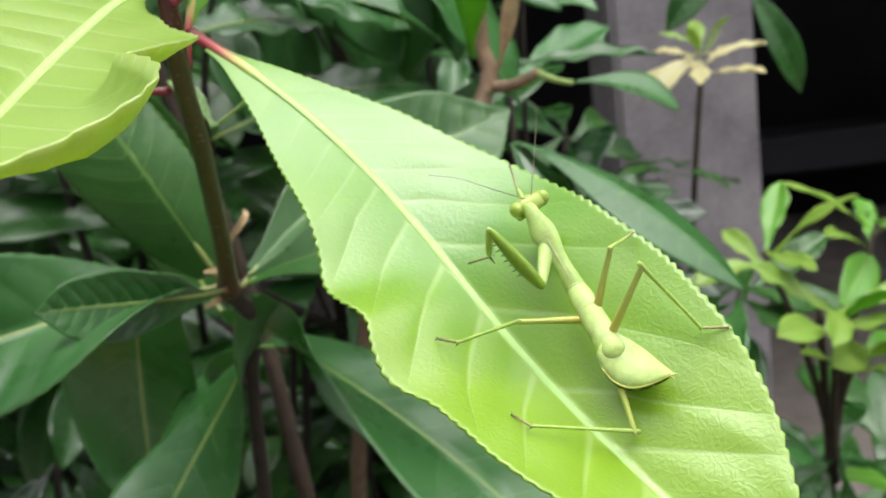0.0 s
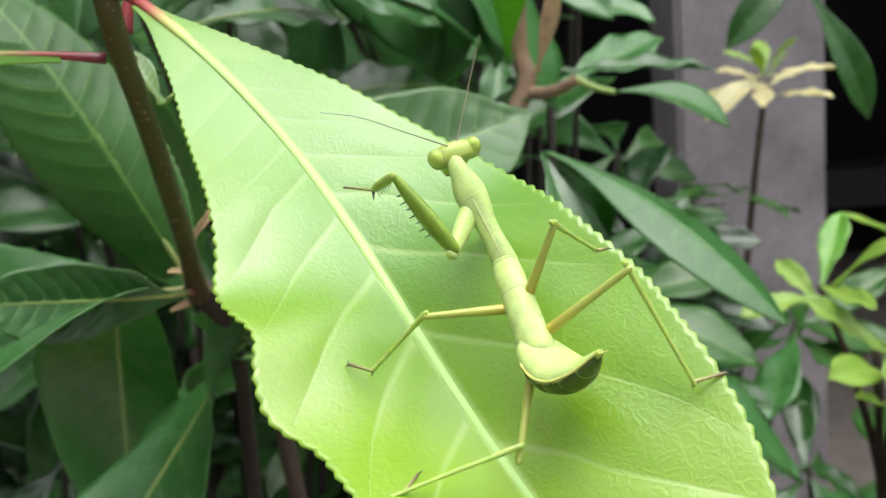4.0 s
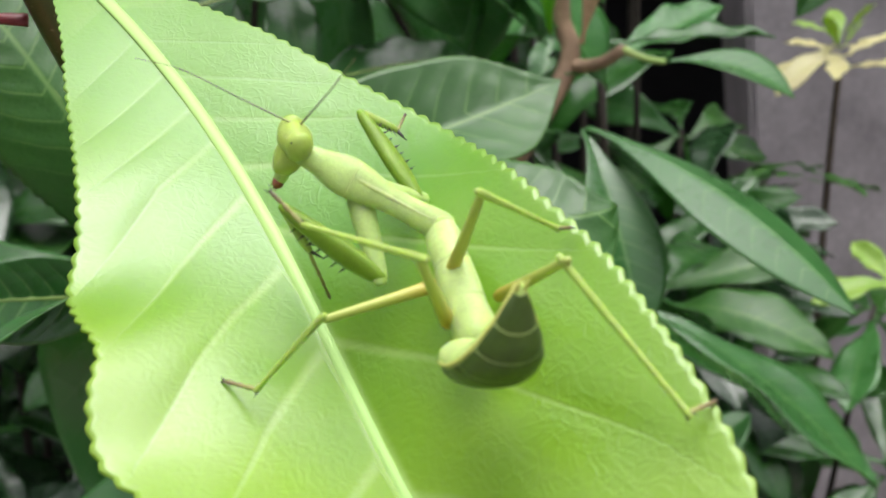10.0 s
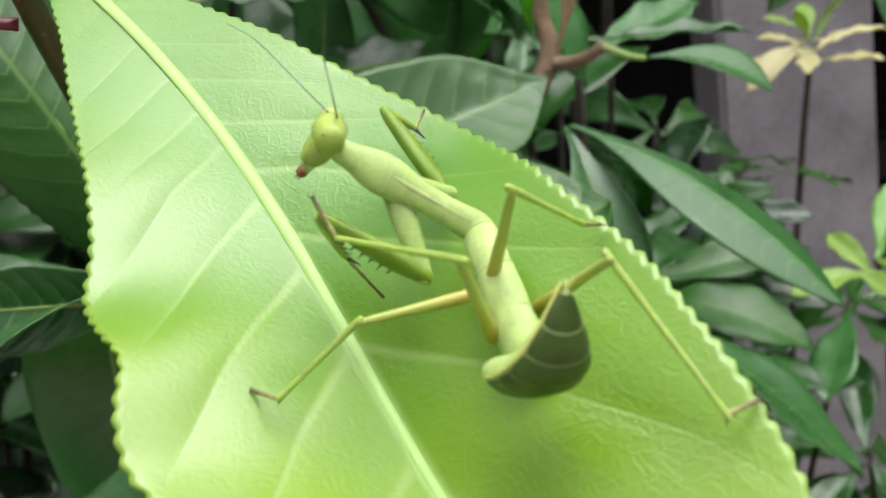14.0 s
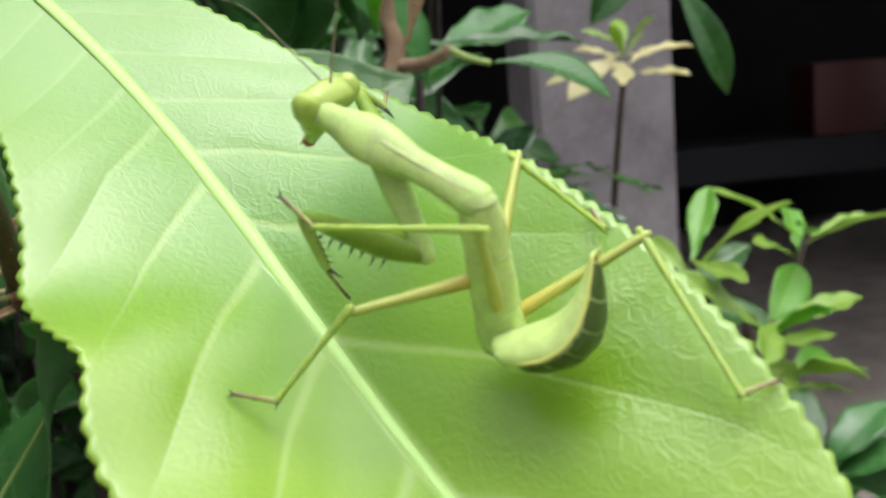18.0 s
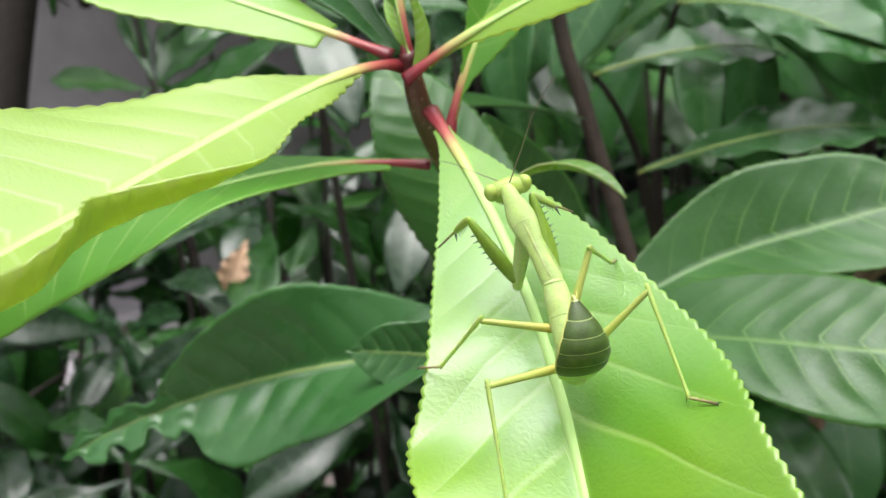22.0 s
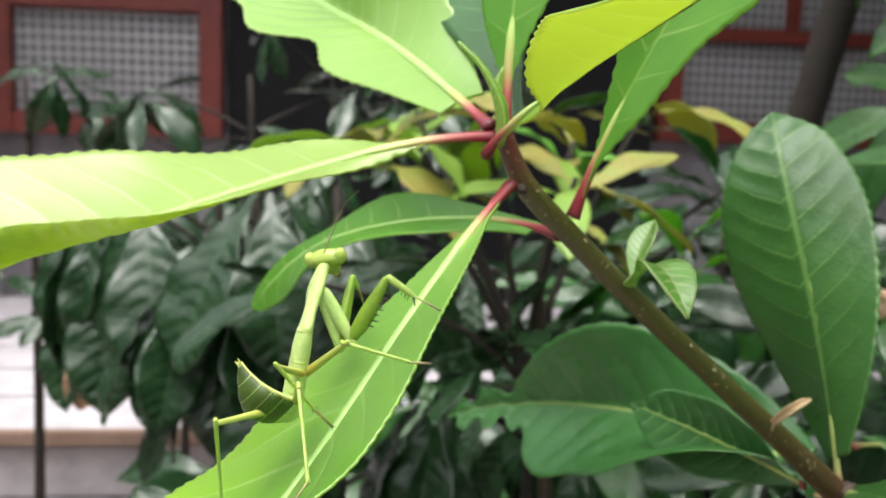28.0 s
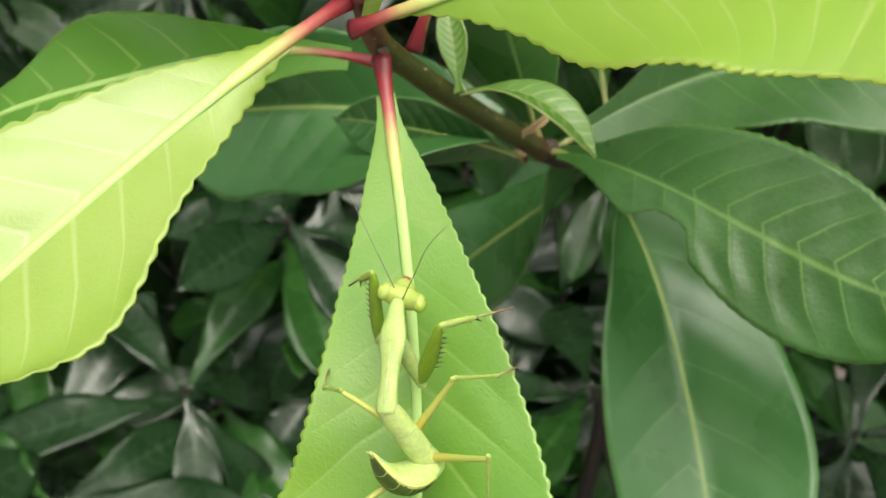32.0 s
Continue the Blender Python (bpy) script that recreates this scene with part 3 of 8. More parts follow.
LEAF_LD = dict(
    mid=[(-0.0912, 0.2957, 1.1436), (-0.1207, 0.3603, 1.1378), (-0.1235, 0.3658, 1.0823), (-0.1259, 0.3598, 1.0102)],
    roll=[2.925, 2.729, 2.836], wa=[0.0104, 0.0194, 0.0276, 0.027, 0.0215, 0.0122, 0.0002], wb=[0.011, 0.0183, 0.0224, 0.0239, 0.023, 0.013, 0.0002],
    ha=[0.216, 0.237, 0.179], hb=[0.244, 0.35, 0.236], ref=(0.0, 0.0, 1.0),
)
# side veins of the main leaf, (along, across) in millimetres, one list for either half
MAIN_VEINS = (
    [[(28, 0), (32, 6)], [(36, 0), (41, 8)], [(43, 0), (49.4, 10.6)], [(49, 0), (54.4, 8.9), (59.2, 13.8)], [(58, 0), (62.8, 7.1), (66.2, 11), (70.5, 14.7)], [(68.5, 0), (74.7, 7.9), (79.7, 12.7), (86, 17.6)], [(80.2, 0), (82.4, 2.8), (88, 8.4), (94.6, 13.3), (103, 18)], [(93.8, 0), (95.7, 2), (100.4, 7.5), (104.5, 11)], [(107, 0), (114, 8)]],
    [[(29, 0), (34, 5.5)], [(37, 0), (43, 7)], [(45.5, 0), (52, 9)], [(54, 0), (56.8, 4.8), (62, 10)], [(63.5, 0), (66.7, 2.6), (74, 10.6), (80.8, 16.4), (87, 22)], [(79.5, 0), (82, 2), (88.3, 7.6), (91.3, 10), (97, 12.6), (104, 16.5), (109.5, 19.2), (116, 20.9)], [(98.8, 0), (102.5, 3.8), (105.6, 6.2), (110, 8.4), (115, 12)], [(111, 0), (118, 6)]],
)
full_leaf(shrub, MAIN_LEAF, MAIN, RIB_YOUNG, PETIOLE, "broad lime green toothed leaf on which the mantis sits", 0.075, 0.0008, 0.0013, n=420, m=30, tooth=0.0006, pitch=0.0020, quilt=0.00034, start=0.03, ladders=MAIN_VEINS)
full_leaf(shrub, LEAF_A, GOLD, RIB_YOUNG, PETIOLE, "pale yellow-green leaf with a rolled wavy edge", 0.2, 0.0009, 0.0014, n=200, m=14, tooth=0.0008, quilt=0.00025, pairs=13.0, ripple=0.001, waves=3, start=0.1, roll_edge=2.2)
full_leaf(shrub, LEAF_B, YOUNG, RIB_YOUNG, PETIOLE, "light green leaf with a notched edge", 0.06, 0.0008, 0.0013, n=220, m=16, tooth=0.0007, quilt=0.00035, pairs=15.0)
full_leaf(shrub, LEAF_C, FRESH, RIB_YOUNG, PETIOLE, "upright green leaf at the shoot's tip", 0.22, 0.0007, 0.0012, n=120, m=10, tooth=0.0005, quilt=0.00015)
full_leaf(shrub, LEAF_D, THIN, RIB_YOUNG, PETIOLE, "thin yellow-green leaf that lets the light through", 0.14, 0.0008, 0.0013, n=200, m=16, tooth=0.0007, quilt=0.00022, pairs=13.0)
full_leaf(shrub, LEAF_E, FRESH, RIB_YOUNG, PETIOLE, "narrow upright green leaf", 0.2, 0.0008, 0.0012, n=150, m=10, tooth=0.0006, quilt=0.00015)
full_leaf(shrub, LEAF_U, FRESH, RIB_YOUNG, PETIOLE, "narrow drooping green leaf", 0.16, 0.0007, 0.0011, n=130, m=10, tooth=0.0003, quilt=0.00015, blunt=0.12)
full_leaf(shrub, LEAF_O, OLD, RIB_OLD, PETIOLE_GREEN, "dark green oval upright leaf", 0.1, 0.0009, 0.0012, n=140, m=12, tooth=0.0008, pitch=0.0032, quilt=0.0004, pairs=12.0)
full_leaf(shrub, LEAF_Q, SHEEN, RIB_OLD, PETIOLE_GREEN, "small dark green oval leaf", 0.08, 0.0005, 0.0009, n=100, m=10, tooth=0.0002, quilt=0.0004)
full_leaf(shrub, LEAF_J, LIT_OLD, RIB_OLD, PETIOLE_GREEN, "dark green leaf eaten ragged at its edge", 0.06, 0.0006, 0.001, n=170, m=12, tooth=0.0006, pitch=0.005, quilt=0.0009, bites=[(1.0, 0.72, 0.4, 0.025), (1.0, 0.86, 0.6, 0.035), (-1.0, 0.66, 0.35, 0.022), (-1.0, 0.74, 0.5, 0.02), (-1.0, 0.84, 0.55, 0.03), (-1.0, 0.95, 0.6, 0.02)])
full_leaf(shrub, LEAF_BL, OLD, RIB_OLD, PETIOLE_GREEN, "dark green leaf with a round bite out of its edge", 0.06, 0.0009, 0.0011, n=170, m=12, tooth=0.0005, quilt=0.0005, bites=[(-1.0, 0.37, 0.5, 0.06)])
full_leaf(shrub, LEAF_KL, OLD, RIB_OLD, PETIOLE_GREEN, "broad dark green leaf", 0.06, 0.0009, 0.0011, n=150, m=12, tooth=0.0005, quilt=0.0005)
full_leaf(shrub, LEAF_LA, LIT_OLD, RIB_OLD, PETIOLE_GREEN, "long dark green hanging leaf", 0.05, 0.0007, 0.0011, n=110, m=10, tooth=0.0003, quilt=0.0003)
full_leaf(shrub, LEAF_LB, LIT_OLD, RIB_OLD, PETIOLE_GREEN, "dark green hanging leaf", 0.06, 0.0006, 0.001, n=90, m=8, tooth=0.0003, quilt=0.0003)
full_leaf(shrub, LEAF_LC, LIT_OLD, RIB_OLD, PETIOLE_GREEN, "dark green hanging leaf", 0.05, 0.0007, 0.0011, n=100, m=9, tooth=0.0003, quilt=0.0003)
full_leaf(shrub, LEAF_LD, LIT_OLD, RIB_OLD, PETIOLE_GREEN, "broad dark green drooping leaf", 0.05, 0.0007, 0.0011, n=100, m=9, tooth=0.0003, quilt=0.0003)
LEAF_R = dict(
    mid=[(-0.0687, 0.3309, 1.1126), (-0.105, 0.365, 1.140), (-0.084, 0.325, 1.170), (-0.093, 0.302, 1.212)],
    roll=[0.0, 0.0, 0.0], wa=[0.001, 0.008, 0.0165, 0.0205, 0.0195, 0.0125, 0.0005], wb=[0.001, 0.008, 0.0165, 0.0205, 0.0195, 0.0125, 0.0005],
    ha=[0.1, 0.1, 0.1], hb=[0.1, 0.1, 0.1], ref=(0.68, -0.6, 0.42),
)
full_leaf(shrub, LEAF_R, OLD, RIB_OLD, PETIOLE_GREEN, "dark green leaf with a pale midrib", 0.16, 0.0008, 0.0011, n=130, m=10, tooth=0.0004, quilt=0.0004, start=0.14)

stem_path = [(-0.0452, 0.1925, 1.2235), (-0.0462, 0.1975, 1.2130), (-0.0482, 0.2075, 1.2030), (-0.0500, 0.2215, 1.1900), (-0.0540, 0.2430, 1.1715), (-0.0575, 0.2600, 1.1570), (-0.0612, 0.2756, 1.1435)]
hold("stem", tube_mesh("stem", stem_path, [0.0016, 0.0022, 0.0022, 0.0023, 0.0024, 0.0026, 0.0030], STEM, 14, 60), shrub, "olive green stem flushed dark red at the tip")
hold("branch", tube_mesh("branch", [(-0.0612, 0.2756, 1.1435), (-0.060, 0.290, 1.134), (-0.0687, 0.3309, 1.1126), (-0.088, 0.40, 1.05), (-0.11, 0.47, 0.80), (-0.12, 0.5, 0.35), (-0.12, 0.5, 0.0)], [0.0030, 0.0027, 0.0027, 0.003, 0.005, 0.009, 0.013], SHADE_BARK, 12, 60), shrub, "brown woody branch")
# small things on the shoot
PALE_SPOT = plain("pale_spot", (0.5, 0.42, 0.28), 0.7, 0.2)
BUD = leaf_material("bud_leaf", (0.19, 0.42, 0.07), (0.13, 0.33, 0.05), (0.6, 0.68, 0.3), (0.4, 0.62, 0.06), 0.35, 0.28, 0.5, 0.05, 0.5, 0.3, 0.8, 0.0, 0.7)


def simple_spec(base, tip, width, ref=(0, 0, 1), sag=0.0, fold=0.2, roll=0.0, shape=(0.2, 0.5, 0.82, 1.0, 0.95, 0.65, 0.03)):
    """A leaf from base to tip that sags by a share of its length."""
    b, e = np.asarray(base, float), np.asarray(tip, float)
    size = float(np.linalg.norm(e - b))
    up = np.asarray(ref, float) * sag * size
    mid = [tuple(b), tuple(b + (e - b) * 0.35 + up), tuple(b + (e - b) * 0.7 + up), tuple(e)]
    half = [width / 2 * k for k in shape]
    return dict(mid=mid, roll=[roll] * 3, wa=half, wb=half, ha=[fold] * 3, hb=[fold] * 3, ref=ref)


def small_leaf(name, parent, spec, material, label="", **kw):
    args = dict(n=40, m=6, tooth=0.0002, start=0.02)
    args.update(kw)
    return hold(name, blade_mesh(name, spec, material, **args), parent, label)


small_leaf("leaflet", shrub, simple_spec((-0.0448, 0.2190, 1.1935), (-0.0145, 0.2195, 1.1940), 0.0085, sag=0.28, fold=0.35), BUD, "small glossy young leaf with a pale rim", quilt=0.0002)
small_leaf("bud", shrub, simple_spec((-0.0455, 0.2195, 1.1930), (-0.0565, 0.2272, 1.2052), 0.006, (0.7, -0.7, 0.3), 0.1, 0.45), BUD, "closed pointed leaf bud")
small_leaf("shoot_tip", shrub, simple_spec((-0.0436, 0.1915, 1.2195), (-0.0416, 0.1834, 1.2385), 0.0048, (0.5, 1.0, 0.4), 0.16, 0.9, shape=(0.9, 1.0, 0.8, 0.5, 0.32, 0.2, 0.05)), YOUNG, "curled unopened leaf at the shoot tip")
small_leaf("shoot_tip", shrub, simple_spec((-0.0450, 0.1930, 1.2220), (-0.0490, 0.1945, 1.2360), 0.004, (0, -1, 0.2), 0.1, 0.9), YOUNG, "curled unopened leaf at the shoot tip")
for foot, tip, w in (((-0.0555, 0.2550, 1.1610), (-0.0505, 0.2615, 1.1690), 0.0019), ((-0.0598, 0.2690, 1.1490), (-0.0655, 0.2660, 1.1520), 0.0022), ((-0.0625, 0.2775, 1.1415), (-0.0690, 0.2745, 1.1400), 0.0018)):
    small_leaf("bract", shrub, simple_spec(foot, tip, w, (1, -0.5, 0.6), 0.3, 0.5, shape=(0.7, 0.9, 1, 1, 0.9, 0.7, 0.2)), BRACT, "curled dry bract")
small_leaf("leaf", shrub, simple_spec((-0.0490, 0.1965, 1.2225), (-0.1120, 0.2010, 1.2760), 0.032, (0.3, -0.6, 0.7), 0.08, 0.15), SHEEN, "shiny dark green leaf near the shoot tip", n=60, tooth=0.0004)
rng = random.Random(5)
for k in range(16):
    t = 0.22 + k * 0.047
    c = np.stack([glide(np.asarray(stem_path)[:, i], np.array([t])) for i in range(3)], 1)[0]
    a = rng.uniform(-0.5, 1.2)
    bm = bmesh.new()
    d = Vector((math.cos(a), -math.sin(a) * 0.8, 0.45)).normalized()
    bmesh.ops.create_uvsphere(bm, u_segments=8, v_segments=6, radius=1, matrix=Matrix.LocRotScale(Vector(c) + d * 0.00235, (Vector((-0.15, 0.75, -0.65))).to_track_quat("Y", "Z"), (0.00022, rng.uniform(0.0004, 0.0009), 0.0002)))
    part("lenticel", bm, PALE_SPOT, shrub)
for a, b, r in (((-0.0460, 0.1948, 1.2170), 0.0012, 0), ((-0.0440, 0.1965, 1.2120), 0.0011, 0), ((-0.0475, 0.2020, 1.2095), 0.0011, 0), ((-0.0625, 0.2745, 1.1455), 0.0022, 0), ((-0.0595, 0.2770, 1.1445), 0.0024, 0), ((-0.0620, 0.2800, 1.1420), 0.0022, 0)):
    bm = bmesh.new()
    bmesh.ops.create_icosphere(bm, subdivisions=3, radius=b, matrix=Matrix.Translation(a))
    for v in bm.verts:
        v.co += v.normal * noise.noise(v.co * 900) * b * 0.4
    part("leaf_scar", bm, BARK, shrub)
# ---------------------------------------------------------------- ground and house
def slab(name, lo, hi, material, label="", category="", kind="", parent=None, bevel=0.0, group=""):
    bm = bmesh.new()
    bmesh.ops.create_cube(bm, size=1, matrix=Matrix.LocRotScale([(a + b) / 2 for a, b in zip(lo, hi)], None, [b - a for a, b in zip(lo, hi)]))
    if bevel:
        bmesh.ops.bevel(bm, geom=bm.edges[:], offset=bevel, segments=2, affect="EDGES")
    ob = part(name, bm, material, parent, label)
    ob.data.polygons.foreach_set("use_smooth", np.zeros(len(ob.data.polygons), bool))
    return tagged(ob, "", category, group, kind)


EARTH = plain("earth", (0.29, 0.25, 0.225), 0.95, 0.35, 6, 0, 0.8, 60, 0.01)
CLAY = plain("red_clay", (0.24, 0.085, 0.055), 0.9, 0.35, 12, 0, 0.6, 90, 0.004)
PLASTER = plain("grey_plaster", (0.20, 0.187, 0.198), 0.9, 0.42, 7, 0, 0.4, 80, 0.003)
WHITE = plain("old_whitewash", (0.52, 0.50, 0.50), 0.9, 0.15, 5, 0, 0.4, 80, 0.003)
# Near-black, so the dimness of shed and roof undersides is in the colour.
DARK = plain("shade_black", (0.008, 0.008, 0.009), 0.95, 0.3, 3, 0, 0.3, 40, 0.003, 0.0, 0.25)
RED_WOOD = plain("red_paint", (0.13, 0.020, 0.013), 0.5, 0.3, 14, 0, 0.3, 120, 0.001)
DECK = plain("grey_planks", (0.44, 0.415, 0.435), 0.8, 0.25, 9, 0, 0.5, 90, 0.002)
DECK_EDGE = plain("plank_edge", (0.24, 0.16, 0.12), 0.8, 0.3, 9, 0, 0.5, 90, 0.002)


def figured_glass():
    n = Nodes("figured_glass")
    pos = n.add("TexCoord").outputs["Object"]
    sep = n.add("SeparateXYZ", Vector=pos)
    y, z = sep.outputs[1], sep.outputs[2]
    a = n.math("SINE", n.math("MULTIPLY", n.math("ADD", y, n.math("MULTIPLY", z, 0.9)), 87.0))
    b = n.math("SINE", n.math("MULTIPLY", n.math("SUBTRACT", y, n.math("MULTIPLY", z, 0.9)), 87.0))
    ring = n.span(n.math("ABSOLUTE", n.math("ADD", a, b)), 0.25, 1.3, 1.0, 0.0)
    col = n.mix(ring, (0.10, 0.10, 0.105), (0.32, 0.315, 0.32))
    col = n.mix(n.span(n.noise(3.0, 4, 0.6, pos), 0.4, 0.7, 0.0, 0.5), col, (0.14, 0.135, 0.14))
    bs = n.add("BsdfPrincipled", Base_Color=col, Roughness=0.3, Normal=n.bump(ring, 0.8, 0.004))
    return n.done(bs.outputs[0])


GLASS = figured_glass()
slab("ground", (-400, -400, -0.3), (400, 400, 0.0), EARTH, "bare trodden brown earth", "ground", "structure")
slab("pillar", (0.41, 2.05, 0.0), (0.715, 2.36, 2.9), PLASTER, "weathered grey concrete pillar", "pillar", "structure", bevel=0.012)
slab("wall_north", (-7, 6.4, 0.0), (9, 6.6, 2.9), DARK, "back wall of the open shed, near-black for its shade", "wall", "structure")
# Unseen side wall, added to keep the shed dim.
slab("unseen_wall_east", (8.8, 2.1, 0.0), (9.0, 6.4, 2.9), DARK, "unseen dark side wall added to keep the shed dim", "wall", "structure")
# Unseen roof, run forward to block the low northern sky.
slab("ceiling", (-7, 1.9, 2.9), (9, 6.6, 3.05), DARK, "unseen dark roof added to block the northern sky", "ceiling", "structure")
slab("wall_west", (-4.0, -2.75, 0.0), (-3.72, 6, 2.75), PLASTER, "plain grey house wall", "wall", "structure")
slab("wall_pier", (-3.72, -2.4, 0.0), (-3.5, -1.16, 2.75), WHITE, "whitewashed wall pier with faint cracks", "wall", "structure")
slab("wall_gable", (-3.72, 2.53, 0.0), (-3.62, 6.0, 2.75), WHITE, "whitewashed house wall", "wall", "structure")
# Unseen walls, added to keep low sky light off the foliage.
slab("unseen_wall_south", (-4.0, -3.0, 0.0), (4.2, -2.75, 2.3), PLASTER, "unseen grey wall added to block low sky light", "wall", "structure")
slab("unseen_wall_yard", (4.0, -2.75, 0.0), (4.2, 2.0, 2.3), PLASTER, "unseen grey wall added to block low sky light", "wall", "structure")
# Unseen overhang, added to shade the house wall and windows.
slab("unseen_overhang", (-4.2, -2.75, 2.75), (-2.95, 6, 2.87), DARK, "unseen overhang added to keep the house wall in shade", "roof", "structure")


def shutter(name, y0, y1, z0, bar, z1):
    """A red wooden casement with a figured pane below a bar and two above it."""
    ob = new(name)
    tagged(ob, "dark red wooden window with patterned frosted panes", "window", "house windows", "structure")
    x0, x1 = -3.70, -3.60
    w = 0.085
    for a, b in ((y0, y0 + w), (y1 - w, y1)):
        slab("stile", (x0, a, z0), (x1, b, z1), RED_WOOD, parent=ob, bevel=0.006)
    for a, b in ((z0, z0 + w), (bar, bar + 0.055), (z1 - w, z1)):
        slab("rail", (x0, y0 + w, a), (x1 - 0.003, y1 - w, b), RED_WOOD, parent=ob, bevel=0.006)
    mid = (y0 + y1) / 2
    slab("mullion", (x0, mid - 0.022, bar + 0.055), (x1 - 0.004, mid + 0.022, z1 - w), RED_WOOD, parent=ob, bevel=0.005)
    slab("pane", (x0 + 0.035, y0 + w, z0 + w), (x0 + 0.045, y1 - w, bar), GLASS, parent=ob)
    for a, b in ((y0 + w, mid - 0.022), (mid + 0.022, y1 - w)):
        slab("pane", (x0 + 0.035, a, bar + 0.055), (x0 + 0.045, b, z1 - w), GLASS, parent=ob)


shutter("window_1", -1.145, -0.29, 1.085, 1.555, 2.35)
shutter("window_2", 1.44, 2.51, 1.13, 1.535, 2.35)
# Added panel that fills the dark stretch between the windows.
slab("wall_panel", (-3.72, -0.27, 0.0), (-3.64, 1.42, 2.6), DARK, "dark panel added between the windows", "wall", "structure")
deck = new("deck")
tagged(deck, "low deck of weathered grey planks before the house", "deck", "", "structure")
for k in range(6):
    x = -2.10 - 0.262 * k
    slab("plank", (x - 0.255, -2.6, 0.41), (x, 3.2, 0.45), DECK, parent=deck, bevel=0.006)
slab("nosing", (-2.10, -2.6, 0.415), (-2.075, 3.2, 0.452), DECK_EDGE, parent=deck, bevel=0.004)
for k in range(3):
    slab("riser_plank", (-2.14, -2.6, 0.008 + 0.134 * k), (-2.115, 3.2, 0.136 + 0.134 * k), DECK, parent=deck, bevel=0.005)
bed = new("planting_bed")
tagged(bed, "bed of red clay earth under the shrubs", "flower bed", "", "structure")
bm = bmesh.new()
bmesh.ops.create_grid(bm, x_segments=50, y_segments=40, size=0.5, matrix=Matrix.LocRotScale((-0.55, 0.55, 0.0), None, (1.9, 1.5, 1)))
for v in bm.verts:
    edge = max(abs(v.co.x + 0.55) / 0.95, abs(v.co.y - 0.55) / 0.75)
    v.co.z = 0.09 * max(0.0, 1 - edge**4) + 0.03 * noise.noise(v.co * 7) * (edge < 0.97) + 0.002
part("soil", bm, CLAY, bed)

# things in the shed; table, crate and chair colours dimmed for its shade
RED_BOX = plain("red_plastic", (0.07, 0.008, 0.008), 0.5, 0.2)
BLUE_WHITE = plain("dimmed_white_plastic", (0.20, 0.22, 0.27), 0.45, 0.1)
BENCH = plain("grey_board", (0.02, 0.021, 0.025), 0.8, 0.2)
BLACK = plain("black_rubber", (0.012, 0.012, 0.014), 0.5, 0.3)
table = new("bench_table")
tagged(table, "long grey table standing in the dark shed", "table")
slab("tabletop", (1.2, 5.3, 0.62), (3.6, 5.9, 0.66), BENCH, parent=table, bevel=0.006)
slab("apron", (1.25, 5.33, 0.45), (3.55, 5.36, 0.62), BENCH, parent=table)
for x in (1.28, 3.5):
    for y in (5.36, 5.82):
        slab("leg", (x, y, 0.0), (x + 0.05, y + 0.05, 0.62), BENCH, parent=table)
crate = new("crate")
tagged(crate, "dull red plastic crate on the table", "crate")
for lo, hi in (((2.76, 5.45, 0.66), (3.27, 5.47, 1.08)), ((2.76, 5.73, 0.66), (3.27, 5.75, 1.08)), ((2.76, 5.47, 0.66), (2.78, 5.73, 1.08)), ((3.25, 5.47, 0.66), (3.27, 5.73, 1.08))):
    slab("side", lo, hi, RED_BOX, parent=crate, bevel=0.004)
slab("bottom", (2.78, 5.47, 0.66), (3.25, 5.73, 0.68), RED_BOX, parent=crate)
chair = new("plastic_chair")
tagged(chair, "white plastic chair, its colour dimmed for the dark shed", "chair")
slab("seat", (3.10, 4.75, 0.78), (3.46, 5.15, 0.82), BLUE_WHITE, parent=chair, bevel=0.012)
bm = bmesh.new()
bmesh.ops.create_cube(bm, size=1, matrix=Matrix.LocRotScale((3.19, 5.14, 1.10), Euler((0, 0.14, 0)), (0.13, 0.03, 0.58)))
bmesh.ops.bevel(bm, geom=bm.edges[:], offset=0.012, segments=2, affect="EDGES")
part("backrest", bm, BLUE_WHITE, chair)
slab("armrest", (3.28, 4.78, 0.92), (3.46, 5.14, 0.955), BLUE_WHITE, parent=chair, bevel=0.01)
for x in (3.11, 3.41):
    for y in (4.77, 5.10):
        slab("leg", (x, y, 0.0), (x + 0.035, y + 0.035, 0.78), BLUE_WHITE, parent=chair)
cart = new("handcart")
tagged(cart, "dark two-wheeled cart parked on the earth", "cart")
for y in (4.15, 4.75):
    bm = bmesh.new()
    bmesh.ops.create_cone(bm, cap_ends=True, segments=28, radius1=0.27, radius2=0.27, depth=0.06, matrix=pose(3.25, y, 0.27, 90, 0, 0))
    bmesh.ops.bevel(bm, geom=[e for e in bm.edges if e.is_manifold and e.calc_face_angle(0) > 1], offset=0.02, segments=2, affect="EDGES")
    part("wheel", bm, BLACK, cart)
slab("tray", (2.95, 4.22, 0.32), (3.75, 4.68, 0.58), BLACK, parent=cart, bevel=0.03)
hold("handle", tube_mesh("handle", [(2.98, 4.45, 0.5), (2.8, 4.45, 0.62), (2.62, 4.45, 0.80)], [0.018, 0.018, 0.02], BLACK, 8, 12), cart)
